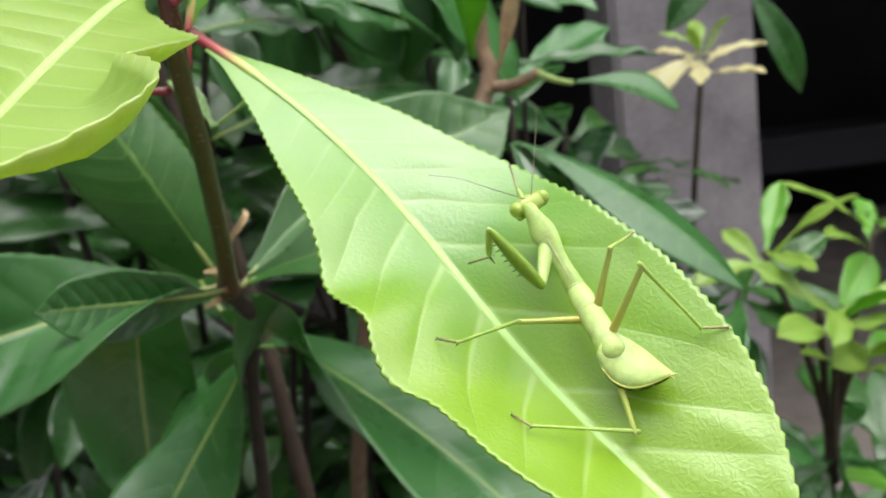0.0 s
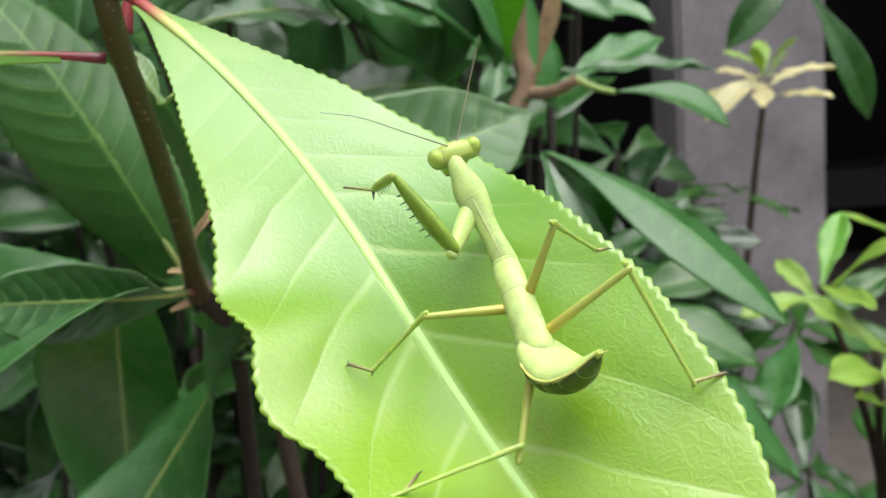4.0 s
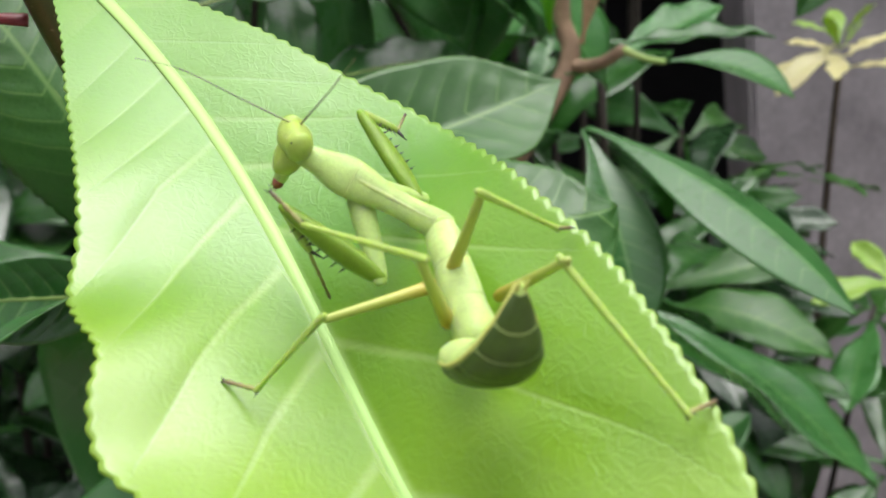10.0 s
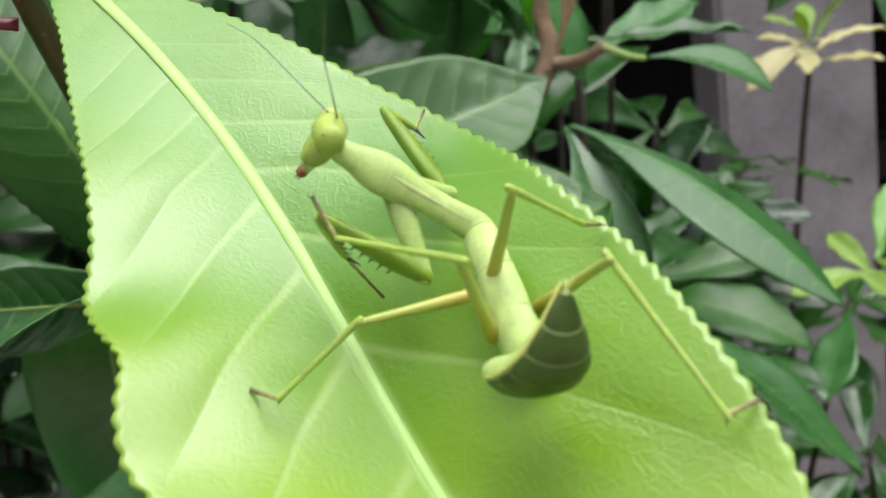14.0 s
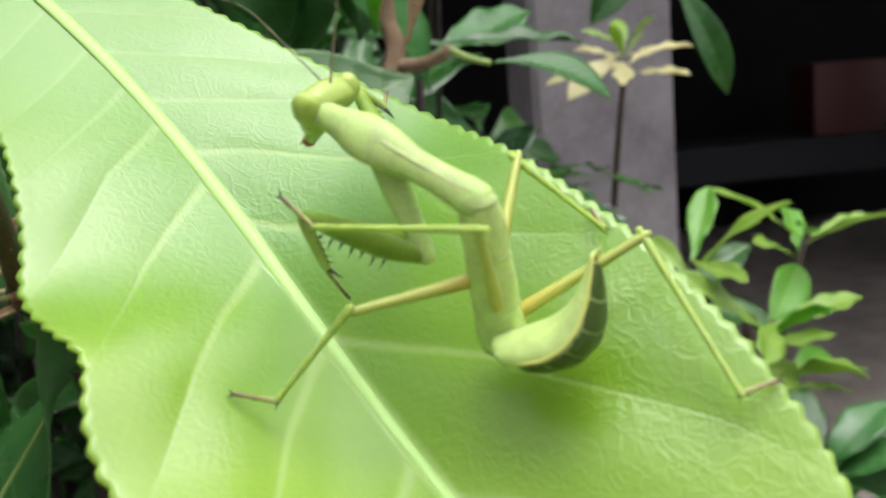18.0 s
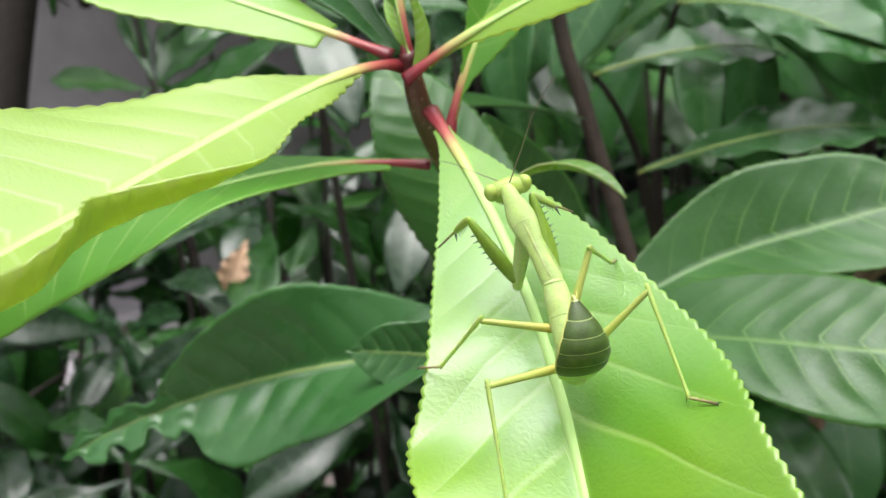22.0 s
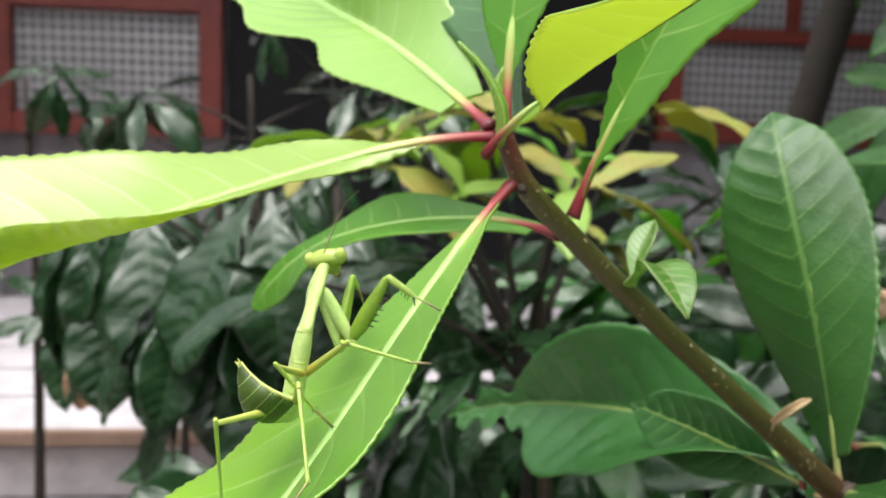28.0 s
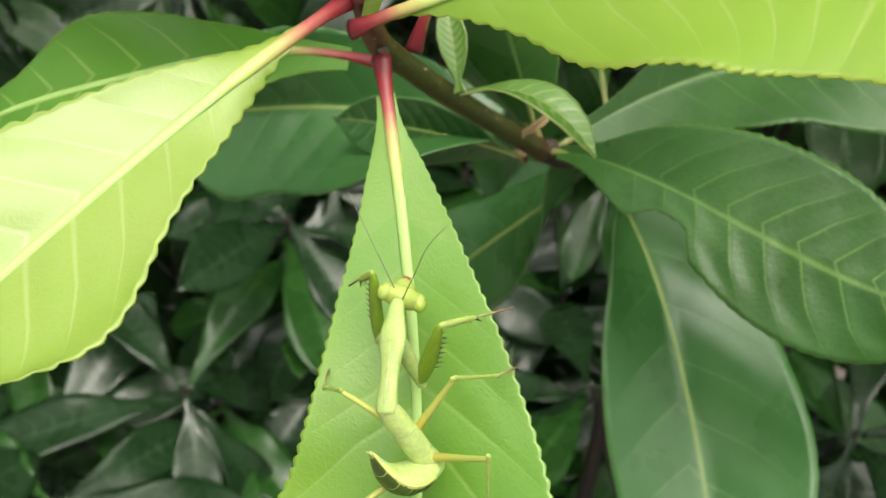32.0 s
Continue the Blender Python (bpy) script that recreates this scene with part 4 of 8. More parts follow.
# ---------------------------------------------------------------- the mantis
def skin(name, color, rough, vary):
    """A thin, slightly translucent hide with fine mottling."""
    n = Nodes(name)
    pos = n.add("TexCoord").outputs["Object"]
    big, fine = n.noise(700, 3, 0.6, pos), n.noise(4500, 3, 0.6, pos)
    dark = tuple(c * (1 - 1.6 * vary) for c in color)
    light = tuple(min(1, c * (1 + vary)) for c in color)
    col = n.mix(n.span(n.math("ADD", n.math("MULTIPLY", big, 0.6), n.math("MULTIPLY", fine, 0.4)), 0.32, 0.68), dark, light)
    bs = n.add("BsdfPrincipled", Base_Color=col, Roughness=rough, Normal=n.bump(n.math("ADD", big, fine), 0.3, 0.00012))
    bs.inputs["Subsurface Weight"].default_value = 0.6
    bs.inputs["Subsurface Radius"].default_value = (0.8, 1.0, 0.25)
    bs.inputs["Subsurface Scale"].default_value = 0.0012
    bs.inputs["Specular IOR Level"].default_value = 0.35
    return n.done(bs.outputs[0])


SKIN = skin("mantis_skin", (0.40, 0.545, 0.175), 0.44, 0.15)
SKIN_PALE = skin("mantis_pale_skin", (0.47, 0.61, 0.215), 0.46, 0.14)
SKIN_LEG = skin("mantis_leg", (0.34, 0.45, 0.11), 0.42, 0.12)
SKIN_FEMUR = skin("mantis_foreleg", (0.175, 0.29, 0.026), 0.40, 0.12)
# Belly's own dark green, deepened for the shade on the underside.
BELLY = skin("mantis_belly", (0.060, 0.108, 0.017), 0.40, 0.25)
MARGIN = plain("mantis_margin", (0.55, 0.57, 0.15), 0.45, 0.15, 900, 0, 0.2, 6000, 0.0001)
EYE_GREEN = skin("mantis_eye", (0.37, 0.48, 0.11), 0.25, 0.08)
PUPIL = plain("mantis_pupil", (0.02, 0.015, 0.01), 0.3, 0.1)
MOUTH = plain("mantis_mouth", (0.24, 0.06, 0.035), 0.5, 0.3, 900, 0, 0.2, 6000, 0.0001)
SPINE = plain("mantis_spine", (0.035, 0.03, 0.02), 0.45, 0.2)
THREAD = plain("antenna_brown", (0.20, 0.18, 0.09), 0.6, 0.2)
LEG_GRADE = graded("leg_orange", [(0.0, (0.54, 0.20, 0.035)), (0.18, (0.50, 0.35, 0.05)), (0.48, (0.41, 0.46, 0.09)), (1.0, (0.37, 0.46, 0.11))], 0.42, 0.1, 0.1)
TARSUS = graded("tarsus_brown", [(0.0, (0.36, 0.38, 0.12)), (0.5, (0.30, 0.24, 0.10)), (1.0, (0.10, 0.07, 0.04))], 0.5, 0.1)


def loft(name, rows, material, sides=14, parent=None, label=""):
    """A body along y from rows of (y, x, z, half width, half height), in millimetres."""
    r = np.asarray(rows, float) / 1000
    u = np.linspace(0, 1, max(3 * len(rows), 8))
    y, x, z, a, b = (glide(r[:, k], u) for k in range(5))
    a, b = np.maximum(a, 0.00002), np.maximum(b, 0.00002)
    ang = np.arange(sides) / sides * 2 * np.pi
    v = np.stack([x[:, None] + a[:, None] * np.cos(ang), np.repeat(y[:, None], sides, 1), z[:, None] + b[:, None] * np.sin(ang)], 2).reshape(-1, 3)
    n = len(u)
    faces = [(i * sides + j, (i + 1) * sides + j, (i + 1) * sides + (j + 1) % sides, i * sides + (j + 1) % sides) for i in range(n - 1) for j in range(sides)]
    faces += [tuple(range(sides)), tuple((n - 1) * sides + j for j in range(sides))[::-1]]
    uv = np.stack([np.repeat(u, sides), np.tile(ang / 6.2832, n)], 1)
    return hold(name, mesh_of(name, v, faces, {"blade": uv}, material), parent, label)


def ball(name, at, size, material, parent, label="", turn=None):
    bm = bmesh.new()
    bmesh.ops.create_uvsphere(bm, u_segments=20, v_segments=14, radius=1.0, matrix=Matrix.LocRotScale([c / 1000 for c in at], turn, [c / 1000 for c in size]))
    return part(name, bm, material, parent, label)


def spines(name, rows, material, parent, label=""):
    """Thin cones, each from a foot to a tip, in millimetres."""
    if len(rows) > 2:
        for row in rows:
            spines("spine", [row], material, parent)
        return None
    bm = bmesh.new()
    for a, b, r in rows:
        a, b = Vector(a) / 1000, Vector(b) / 1000
        m = Matrix.Translation((a + b) / 2) @ (b - a).to_track_quat("Z", "Y").to_matrix().to_4x4()
        bmesh.ops.create_cone(bm, cap_ends=True, segments=6, radius1=r / 1000, radius2=r / 9000, depth=(b - a).length, matrix=m)
    return part(name, bm, material, parent, label)


mantis = new("mantis")
mantis.matrix_world = pose(0.012, 0.15, 1.168)
tagged(mantis, "slender pale green praying mantis nymph standing on a leaf", "mantis")

HEAD = loft("head", [(-1.4, 0, 0.3, 0.5, 0.4), (-1.15, 0, 0.1, 2.3, 1.0), (-0.3, 0, 0.05, 3.0, 1.4), (0.6, 0, 0.0, 2.95, 1.4), (1.2, 0, -0.1, 2.0, 1.0), (1.55, 0, -0.2, 0.5, 0.4)], EYE_GREEN, 18, mantis)
loft("face", [(-1.25, 0, -1.2, 1.2, 0.6), (-0.8, 0, -1.55, 1.8, 1.6), (0.1, 0, -1.75, 1.7, 2.0), (0.95, 0, -1.8, 1.3, 1.7), (1.3, 0, -1.8, 0.5, 0.7)], EYE_GREEN, 16, HEAD)
loft("snout", [(-0.55, 0, -3.4, 0.5, 0.5), (-0.3, 0, -3.5, 0.8, 1.0), (0.3, 0, -3.6, 0.75, 1.0), (0.65, 0, -3.6, 0.35, 0.5)], SKIN, 12, HEAD)
for sx in (-1, 1):
    eye = ball("eye", (2.35 * sx, 0, -0.05), (1.1, 1.25, 1.55), EYE_GREEN, HEAD, "smooth yellowish green eye", Euler((0, 0.35 * sx, 0)))
    ball("pupil", (3.05 * sx, 0.85, 0.25), (0.14, 0.14, 0.14), PUPIL, eye)
    spines("palp", [((0.35 * sx, 0.4, -4.3), (0.55 * sx, 0.55, -5.2), 0.16), ((0.15 * sx, 0.1, -4.4), (0.25 * sx, 0.2, -5.3), 0.18)], MOUTH, HEAD)
ball("mouth", (0, 0.15, -4.5), (0.62, 0.55, 0.6), MOUTH, HEAD, "reddish brown mouthparts")

PRONOTUM = loft("pronotum", [(-2.4, 0, -0.3, 0.7, 0.7), (-1.6, 0, -0.2, 1.05, 0.85), (0, 0, 0, 1.3, 0.92), (2.2, 0, 0.1, 1.9, 0.95), (4.2, 0, 0.1, 1.84, 0.93), (6.8, 0, 0, 1.34, 0.86), (9.5, 0, 0, 1.3, 0.86), (12.0, 0, 0, 1.5, 0.95), (13.2, 0, 0, 1.3, 0.9), (13.5, 0, 0, 0.6, 0.4)], SKIN, 20, mantis)
loft("keel", [(0.3, 0, 0.84, 0.16, 0.08), (4.0, 0, 0.96, 0.22, 0.09), (8.5, 0, 0.80, 0.18, 0.08), (12.0, 0, 0.88, 0.16, 0.08)], SKIN_PALE, 10, PRONOTUM)
loft("groove", [(3.35, 0, 0.12, 1.82, 0.88), (3.5, 0, 0.12, 1.92, 0.97), (3.65, 0, 0.12, 1.82, 0.88)], SKIN_PALE, 20, PRONOTUM)
THORAX = loft("thorax", [(-0.7, 0, 0, 0.7, 0.6), (0, 0, 0, 1.45, 1.1), (2.2, 0, 0, 1.8, 1.4), (4.2, 0, 0, 1.7, 1.4), (5.0, 0, 0, 1.8, 1.45), (7.6, 0, 0, 1.9, 1.55), (9.2, 0, 0, 1.85, 1.55), (11.5, 0, -0.1, 2.0, 1.7), (13.0, 0, 0.1, 1.7, 1.3), (13.8, 0, 0.2, 0.6, 0.4)], SKIN_PALE, 20, mantis, "pale green ringed thorax")
for y0, r0 in ((0.1, 1.53), (4.6, 1.83), (9.0, 1.93)):
    loft("ring", [(y0 - 0.25, 0, 0, r0 * 0.95, r0 * 0.74), (y0, 0, 0, r0, r0 * 0.8), (y0 + 0.25, 0, 0, r0 * 0.95, r0 * 0.74)], SKIN, 20, THORAX)


def belly_curve(v):
    """Centre line of the abdomen: it swells outwards and curls up to a point."""
    return 10.9 * v - 0.6, -2.7 * math.sin(math.pi * min(1, v * 1.02)) - 0.3 * (1 - v), 3.45 * (math.sin(math.pi * (0.22 + 0.78 * v) ** 0.9)) ** 1.05 + 0.05, 1.95 * (math.sin(math.pi * (0.24 + 0.76 * v) ** 0.85)) ** 0.75 + 0.05


ABDOMEN = loft("abdomen", [(belly_curve(v)[0], 0, belly_curve(v)[1], belly_curve(v)[2], belly_curve(v)[3]) for v in (0, 0.1, 0.22, 0.36, 0.5, 0.64, 0.78, 0.88, 0.95, 1.0)], SKIN_PALE, 24, mantis, "swollen upturned abdomen, pale above")
for k in range(5):
    lo, hi = 0.10 + k * 0.170, 0.10 + (k + 1) * 0.170 - 0.010
    verts, faces = [], []
    for i in range(5):
        cy, cz, ra, rb = belly_curve(lo + (hi - lo) * i / 4)
        puff = 0.10 * math.sin(math.pi * i / 4) + 0.05
        for j in range(15):
            a = math.pi * (1.03 + 0.94 * j / 14)
            verts.append((math.cos(a) * (ra + puff) / 1000, cy / 1000, (cz + math.sin(a) * (rb + puff)) / 1000))
    n0 = len(verts)
    verts += [(x * 0.96, y, z * 0.97 + 0.00003) for x, y, z in verts]
    for i in range(4):
        for j in range(14):
            q = (i * 15 + j, i * 15 + j + 1, (i + 1) * 15 + j + 1, (i + 1) * 15 + j)
            faces += [q, tuple(n0 + w for w in q[::-1])]
    hold("belly_plate", mesh_of("belly_plate", verts, faces, None, BELLY), ABDOMEN, "dark green belly plate, deepened for its shade")
for sx in (-1, 1):
    loft("margin", [(belly_curve(v)[0], sx * (belly_curve(v)[2] + 0.02), belly_curve(v)[1] + 0.12, 0.2 * (1 - 0.5 * v), 0.16) for v in (0.12, 0.3, 0.5, 0.7, 0.85, 0.97)], MARGIN, 8, ABDOMEN, "yellow abdomen margin")
    spines("cercus", [((0.25 * sx, 9.7, -0.4), (0.42 * sx, 10.7, 0.0), 0.2)], MARGIN, ABDOMEN)


def fore_leg():
    coxa = loft("fore_coxa", [(-0.6, 0, 0, 0.5, 0.6), (0.2, 0, 0, 0.95, 1.1), (3.5, 0, 0, 0.9, 1.2), (7.5, 0, 0, 0.7, 0.9), (9.3, 0, 0, 0.6, 0.7), (9.7, 0, 0, 0.2, 0.25)], SKIN, 14, mantis)
    femur = loft("fore_femur", [(-0.5, 0, 0, 0.35, 0.4), (0.3, 0, 0, 0.7, 0.8), (2.5, 0, 0.1, 0.85, 1.2), (5.0, 0, 0.1, 0.85, 1.3), (8.0, 0, 0, 0.75, 0.95), (10.4, 0, -0.1, 0.55, 0.6), (11.2, 0, -0.1, 0.25, 0.3)], SKIN_FEMUR, 14, mantis)
    rows = [((sx * 0.42, 3.2 + 0.95 * i, 1.1 - 0.05 * i), (sx * 0.62, 3.5 + 0.95 * i, 2.05 - 0.1 * i + 0.3 * (i % 2)), 0.13) for i in range(7) for sx in (-1, 1)]
    spines("femur_spines", rows, SPINE, femur, "dark grasping spines")
    tibia = loft("fore_tibia", [(-0.3, 0, 0, 0.3, 0.35), (0.3, 0, 0, 0.45, 0.55), (2.5, 0, 0, 0.42, 0.55), (4.4, 0, 0.05, 0.35, 0.45), (5.2, 0, 0.2, 0.12, 0.15)], SKIN_LEG, 12, mantis)
    spines("tibia_spines", [((0, 1.2 + 0.6 * i, 0.45), (0, 1.45 + 0.6 * i, 1.0 + 0.05 * i), 0.09) for i in range(6)], SPINE, tibia, "dark comb of spines")
    spines("claw", [((0, 4.9, 0.2), (0, 5.9, 1.25), 0.24)], SPINE, tibia, "dark hooked claw")
    tarsus = loft("fore_tarsus", [(-0.2, 0, 0, 0.16, 0.16), (1.2, 0, 0, 0.2, 0.2), (1.5, 0, 0, 0.14, 0.14), (2.6, 0, 0, 0.2, 0.2), (2.9, 0, 0, 0.13, 0.13), (4.0, 0, 0, 0.18, 0.18), (4.3, 0, 0, 0.12, 0.12), (5.6, 0, 0, 0.17, 0.17), (6.0, 0, 0, 0.05, 0.05)], TARSUS, 8, mantis)
    return coxa, femur, tibia, tarsus


def walking_leg(kind, thigh, shin):
    femur = loft(kind + "_femur", [(-0.5, 0, 0, 0.4, 0.4), (0.4, 0, 0, 0.62, 0.66), (thigh * 0.35, 0, 0, 0.55, 0.6), (thigh * 0.75, 0, 0, 0.42, 0.46), (thigh + 0.2, 0, 0, 0.36, 0.40), (thigh + 0.8, 0, 0, 0.15, 0.15)], LEG_GRADE, 12, mantis)
    tibia = loft(kind + "_tibia", [(-0.9, 0, 0, 0.18, 0.18), (-0.2, 0, 0, 0.34, 0.34), (shin * 0.4, 0, 0, 0.26, 0.26), (shin * 0.85, 0, 0, 0.23, 0.23), (shin, 0, 0, 0.28, 0.28), (shin + 0.2, 0, 0, 0.1, 0.1)], SKIN_LEG, 10, mantis)
    spines("spur", [((0.2, shin - 0.2, 0), (0.5, shin + 0.5, 0.1), 0.09), ((-0.2, shin - 0.2, 0), (-0.5, shin + 0.5, 0.1), 0.09)], SPINE, tibia)
    tarsus = loft(kind + "_tarsus", [(-0.2, 0, 0, 0.18, 0.18), (1.0, 0, 0, 0.24, 0.22), (1.25, 0, 0, 0.16, 0.15), (2.0, 0, 0, 0.23, 0.2), (2.25, 0, 0, 0.15, 0.14), (3.0, 0, 0, 0.21, 0.18), (3.7, 0, 0, 0.16, 0.15), (4.0, 0, 0, 0.05, 0.05)], TARSUS, 8, mantis)
    for q in (-1, 1):
        spines("foot_claw", [((0.08 * q, 3.8, 0), (0.4 * q, 4.4, -0.15), 0.09)], SPINE, tarsus)
    return femur, tibia, tarsus


L_COXA, L_FEMUR, L_TIBIA, L_TARSUS = fore_leg()
R_COXA, R_FEMUR, R_TIBIA, R_TARSUS = fore_leg()
ML_FEMUR, ML_TIBIA, ML_TARSUS = walking_leg("mid", 10.9, 9.2)
MR_FEMUR, MR_TIBIA, MR_TARSUS = walking_leg("mid", 10.9, 9.2)
HL_FEMUR, HL_TIBIA, HL_TARSUS = walking_leg("hind", 12.9, 14.2)
HR_FEMUR, HR_TIBIA, HR_TARSUS = walking_leg("hind", 12.9, 14.2)
L_ANTENNA = loft("antenna", [(0, 0, 0, 0.12, 0.12), (1.0, 0, 0, 0.09, 0.09), (6, 0, 0.4, 0.06, 0.06), (12, 0, 0.9, 0.045, 0.045), (16.6, 0, 0.0, 0.03, 0.03)], THREAD, 6, mantis)
R_ANTENNA = loft("antenna", [(0, 0, 0, 0.12, 0.12), (1.0, 0, 0, 0.09, 0.09), (6, 0, 0.4, 0.06, 0.06), (12, 0, 0.9, 0.045, 0.045), (16.6, 0, 0.0, 0.03, 0.03)], THREAD, 6, mantis)
# ---------------------------------------------------------------- shrubs behind
rng = random.Random(11)
SHAPES = [
    (0.120, 0.040, 0.05, 0.10, 0.16), (0.105, 0.036, -0.02, 0.18, 0.22), (0.135, 0.042, 0.10, 0.22, 0.12),
    (0.090, 0.034, 0.02, 0.10, 0.25), (0.115, 0.045, 0.12, 0.30, 0.18), (0.100, 0.030, 0.0, 0.06, 0.3),
    (0.130, 0.060, 0.06, 0.12, 0.16), (0.115, 0.056, 0.02, 0.20, 0.22),
]
LEAF_SHARED = {}
# Dark glossy green, deepened so the shade inside the bushes is in it.
GLOSSY_SHADE = leaf_material("glossy_shade_leaf", (0.017, 0.054, 0.017), (0.010, 0.034, 0.011), (0.09, 0.18, 0.08), (0.06, 0.16, 0.03), 0.15, 0.25, 1.2, 0.06, 0.4, 0.4, 0.0, 0.0, 0.4)


def shared_leaf(shape, material, long=1.0, quilt=0.0):
    key = (shape, material.name, long, quilt)
    if key not in LEAF_SHARED:
        size, wide, arch, droop, fold = SHAPES[shape]
        size *= long
        mid = [(0, 0, 0), (0, size * 0.35, size * arch * 1.5), (0, size * 0.72, size * (arch - droop * 0.4)), (0, size, -size * droop)]
        half = [wide / 2 * k for k in (0.2, 0.48, 0.8, 1.0, 0.97, 0.66, 0.03)]
        spec = dict(mid=mid, roll=[0.12 * (shape % 3 - 1), 0, 0.2 * (shape % 2)], wa=half, wb=[h * 0.94 for h in half], ha=[0.1, fold, fold + 0.1], hb=[0.1, fold, fold], ref=(0, 0, 1))
        LEAF_SHARED[key] = blade_mesh("leaf", spec, material, n=26 if quilt < 0.001 else 84, m=4 if quilt < 0.001 else 6, tooth=0.0004, pitch=0.006, thick=0.0005, quilt=quilt or 0.0003, ripple=0.0018, waves=2.2 + shape * 0.3, start=0.02)
    return LEAF_SHARED[key]


def whorl(parent, at, axis=(0, 0, 1), count=7, mats=None, scale=1.0, droop=(-35, 35), shapes=range(6), long=1.0, quilt=0.0, spin=None):
    """A rosette of leaves round a shoot's end."""
    up = Vector(axis).to_track_quat("Z", "Y").to_matrix().to_4x4()
    a0 = rng.uniform(0, 360) if spin is None else spin
    for k in range(count):
        tilt = droop[0] + (droop[1] - droop[0]) * ((k * 0.618) % 1.0) + rng.uniform(-8, 8)
        m = Matrix.Translation(Vector(at) - Vector(axis).normalized() * (0.004 * k)) @ up @ pose(0, 0, 0, 0, 0, a0 + 137.5 * k + rng.uniform(-12, 12)) @ pose(0, 0, 0, tilt, rng.uniform(-18, 18), 0)
        ob = hold("leaf", shared_leaf(rng.choice(list(shapes)), rng.choice(mats or [FAR]), long, quilt), parent)
        ob.matrix_basis = m @ Matrix.Diagonal((*(scale * rng.uniform(0.8, 1.12),) * 3, 1))


def bush(label, foot, crowns, mats, branch_r=0.0035, bark=None, group="shrubs behind", **kw):
    """A shrub rooted at foot, whose branches end in rosettes at the crowns."""
    ob = new("shrub")
    tagged(ob, label, "shrub", group)
    f = Vector(foot)
    top = sum((Vector(c) for c in crowns), Vector()) / len(crowns)
    fork = Vector((f.x * 0.6 + top.x * 0.4, f.y * 0.6 + top.y * 0.4, max(0.15, min(c[2] for c in crowns) * 0.55)))
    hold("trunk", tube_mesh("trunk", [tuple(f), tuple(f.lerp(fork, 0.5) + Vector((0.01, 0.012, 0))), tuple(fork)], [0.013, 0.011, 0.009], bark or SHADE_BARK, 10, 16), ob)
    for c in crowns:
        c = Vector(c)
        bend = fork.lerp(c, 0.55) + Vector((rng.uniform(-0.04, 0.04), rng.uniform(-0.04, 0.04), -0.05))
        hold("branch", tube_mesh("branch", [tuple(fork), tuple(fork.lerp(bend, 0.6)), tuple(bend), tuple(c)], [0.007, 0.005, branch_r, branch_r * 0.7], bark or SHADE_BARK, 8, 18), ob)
        whorl(ob, c, (c - bend).normalized() * 0.3 + (Vector((0.05, 0.08, 1.25)) - c).normalized() * 0.6 + Vector((rng.uniform(-0.35, 0.35), rng.uniform(-0.35, 0.35), 0.6)), mats=mats, count=rng.randint(6, 9), **kw)
    return ob


def hanging(parent, at, facing, count, material, scale=1.0, shapes=(0, 6, 7), quilt=0.002, drop=1.0):
    """Leaves that hang from a shoot's end, their upper sides turned outwards."""
    for k in range(count):
        a = facing + (k - (count - 1) / 2) * 0.75 + rng.uniform(-0.25, 0.25)
        out = Vector((math.cos(a), math.sin(a), 0))
        y = (out * rng.uniform(0.25, 0.75) + Vector((0, 0, -drop)) + Vector((-out.y, out.x, 0)) * rng.uniform(-0.35, 0.35)).normalized()
        z = (out - y * out.dot(y)).normalized()
        x = y.cross(z)
        ob = hold("leaf", shared_leaf(rng.choice(shapes), material, 1.0, quilt), parent)
        g = scale * rng.uniform(0.8, 1.15)
        ob.matrix_basis = Matrix.Translation(Vector(at) + out * 0.01) @ Matrix((x, y, z)).transposed().to_4x4() @ Matrix.Diagonal((g, g, g, 1))


# keep-clear rule: nothing of these grows within arm's reach of the near shoot
def clear(p, eye=(0.05, 0.08, 1.2), reach=0.46):
    return (Vector(p) - Vector(eye)).length > reach


def around(bearing, dist, z):
    a = radians(bearing)
    return (0.04 + math.sin(a) * dist, 0.07 + math.cos(a) * dist, z)


for b0, dist, z0, z1, step in ((-4, 0.62, 0.72, 1.34, 9), (-20, 0.66, 0.70, 1.36, 9), (-36, 0.68, 0.70, 1.34, 9), (-54, 0.74, 0.72, 1.10, 9), (-2, 0.95, 0.7, 1.75, 11), (-22, 1.0, 0.7, 1.75, 11), (-42, 1.05, 0.7, 1.7, 11), (-60, 1.1, 0.62, 1.08, 11), (8, 0.85, 0.62, 1.06, 9), (24, 0.9, 0.5, 0.92, 10)):
    crowns = []
    z = z0
    while z < z1:
        for db in (-7, 0, 7):
            p = around(b0 + db + rng.uniform(-3, 3), dist + rng.uniform(-0.1, 0.14), z + rng.uniform(-0.05, 0.05))
            if clear(p):
                crowns.append(p)
        z += 0.115 if dist < 0.8 else 0.15
    bush("leafy green shrub in the shade behind the shoot", around(b0, dist + 0.1, 0.0), crowns, [GLOSSY_SHADE, GLOSSY_SHADE, FAR] if b0 < -30 and z1 < 1.5 else [FAR, LIT_OLD, OLD] if b0 > -5 else [FAR, FAR, OLD], scale=1.0 if dist < 0.8 else 1.15)

bush("leafy green shrub in the shade behind the shoot", around(7, 0.95, 0.0), [around(7 + rng.uniform(-3, 4), 0.85 + rng.uniform(-0.1, 0.1), z) for z in (0.86, 0.92, 0.97, 1.02, 1.06) for _ in (0, 1)], [FAR, GLOSSY_SHADE], 0.0028, scale=0.9)

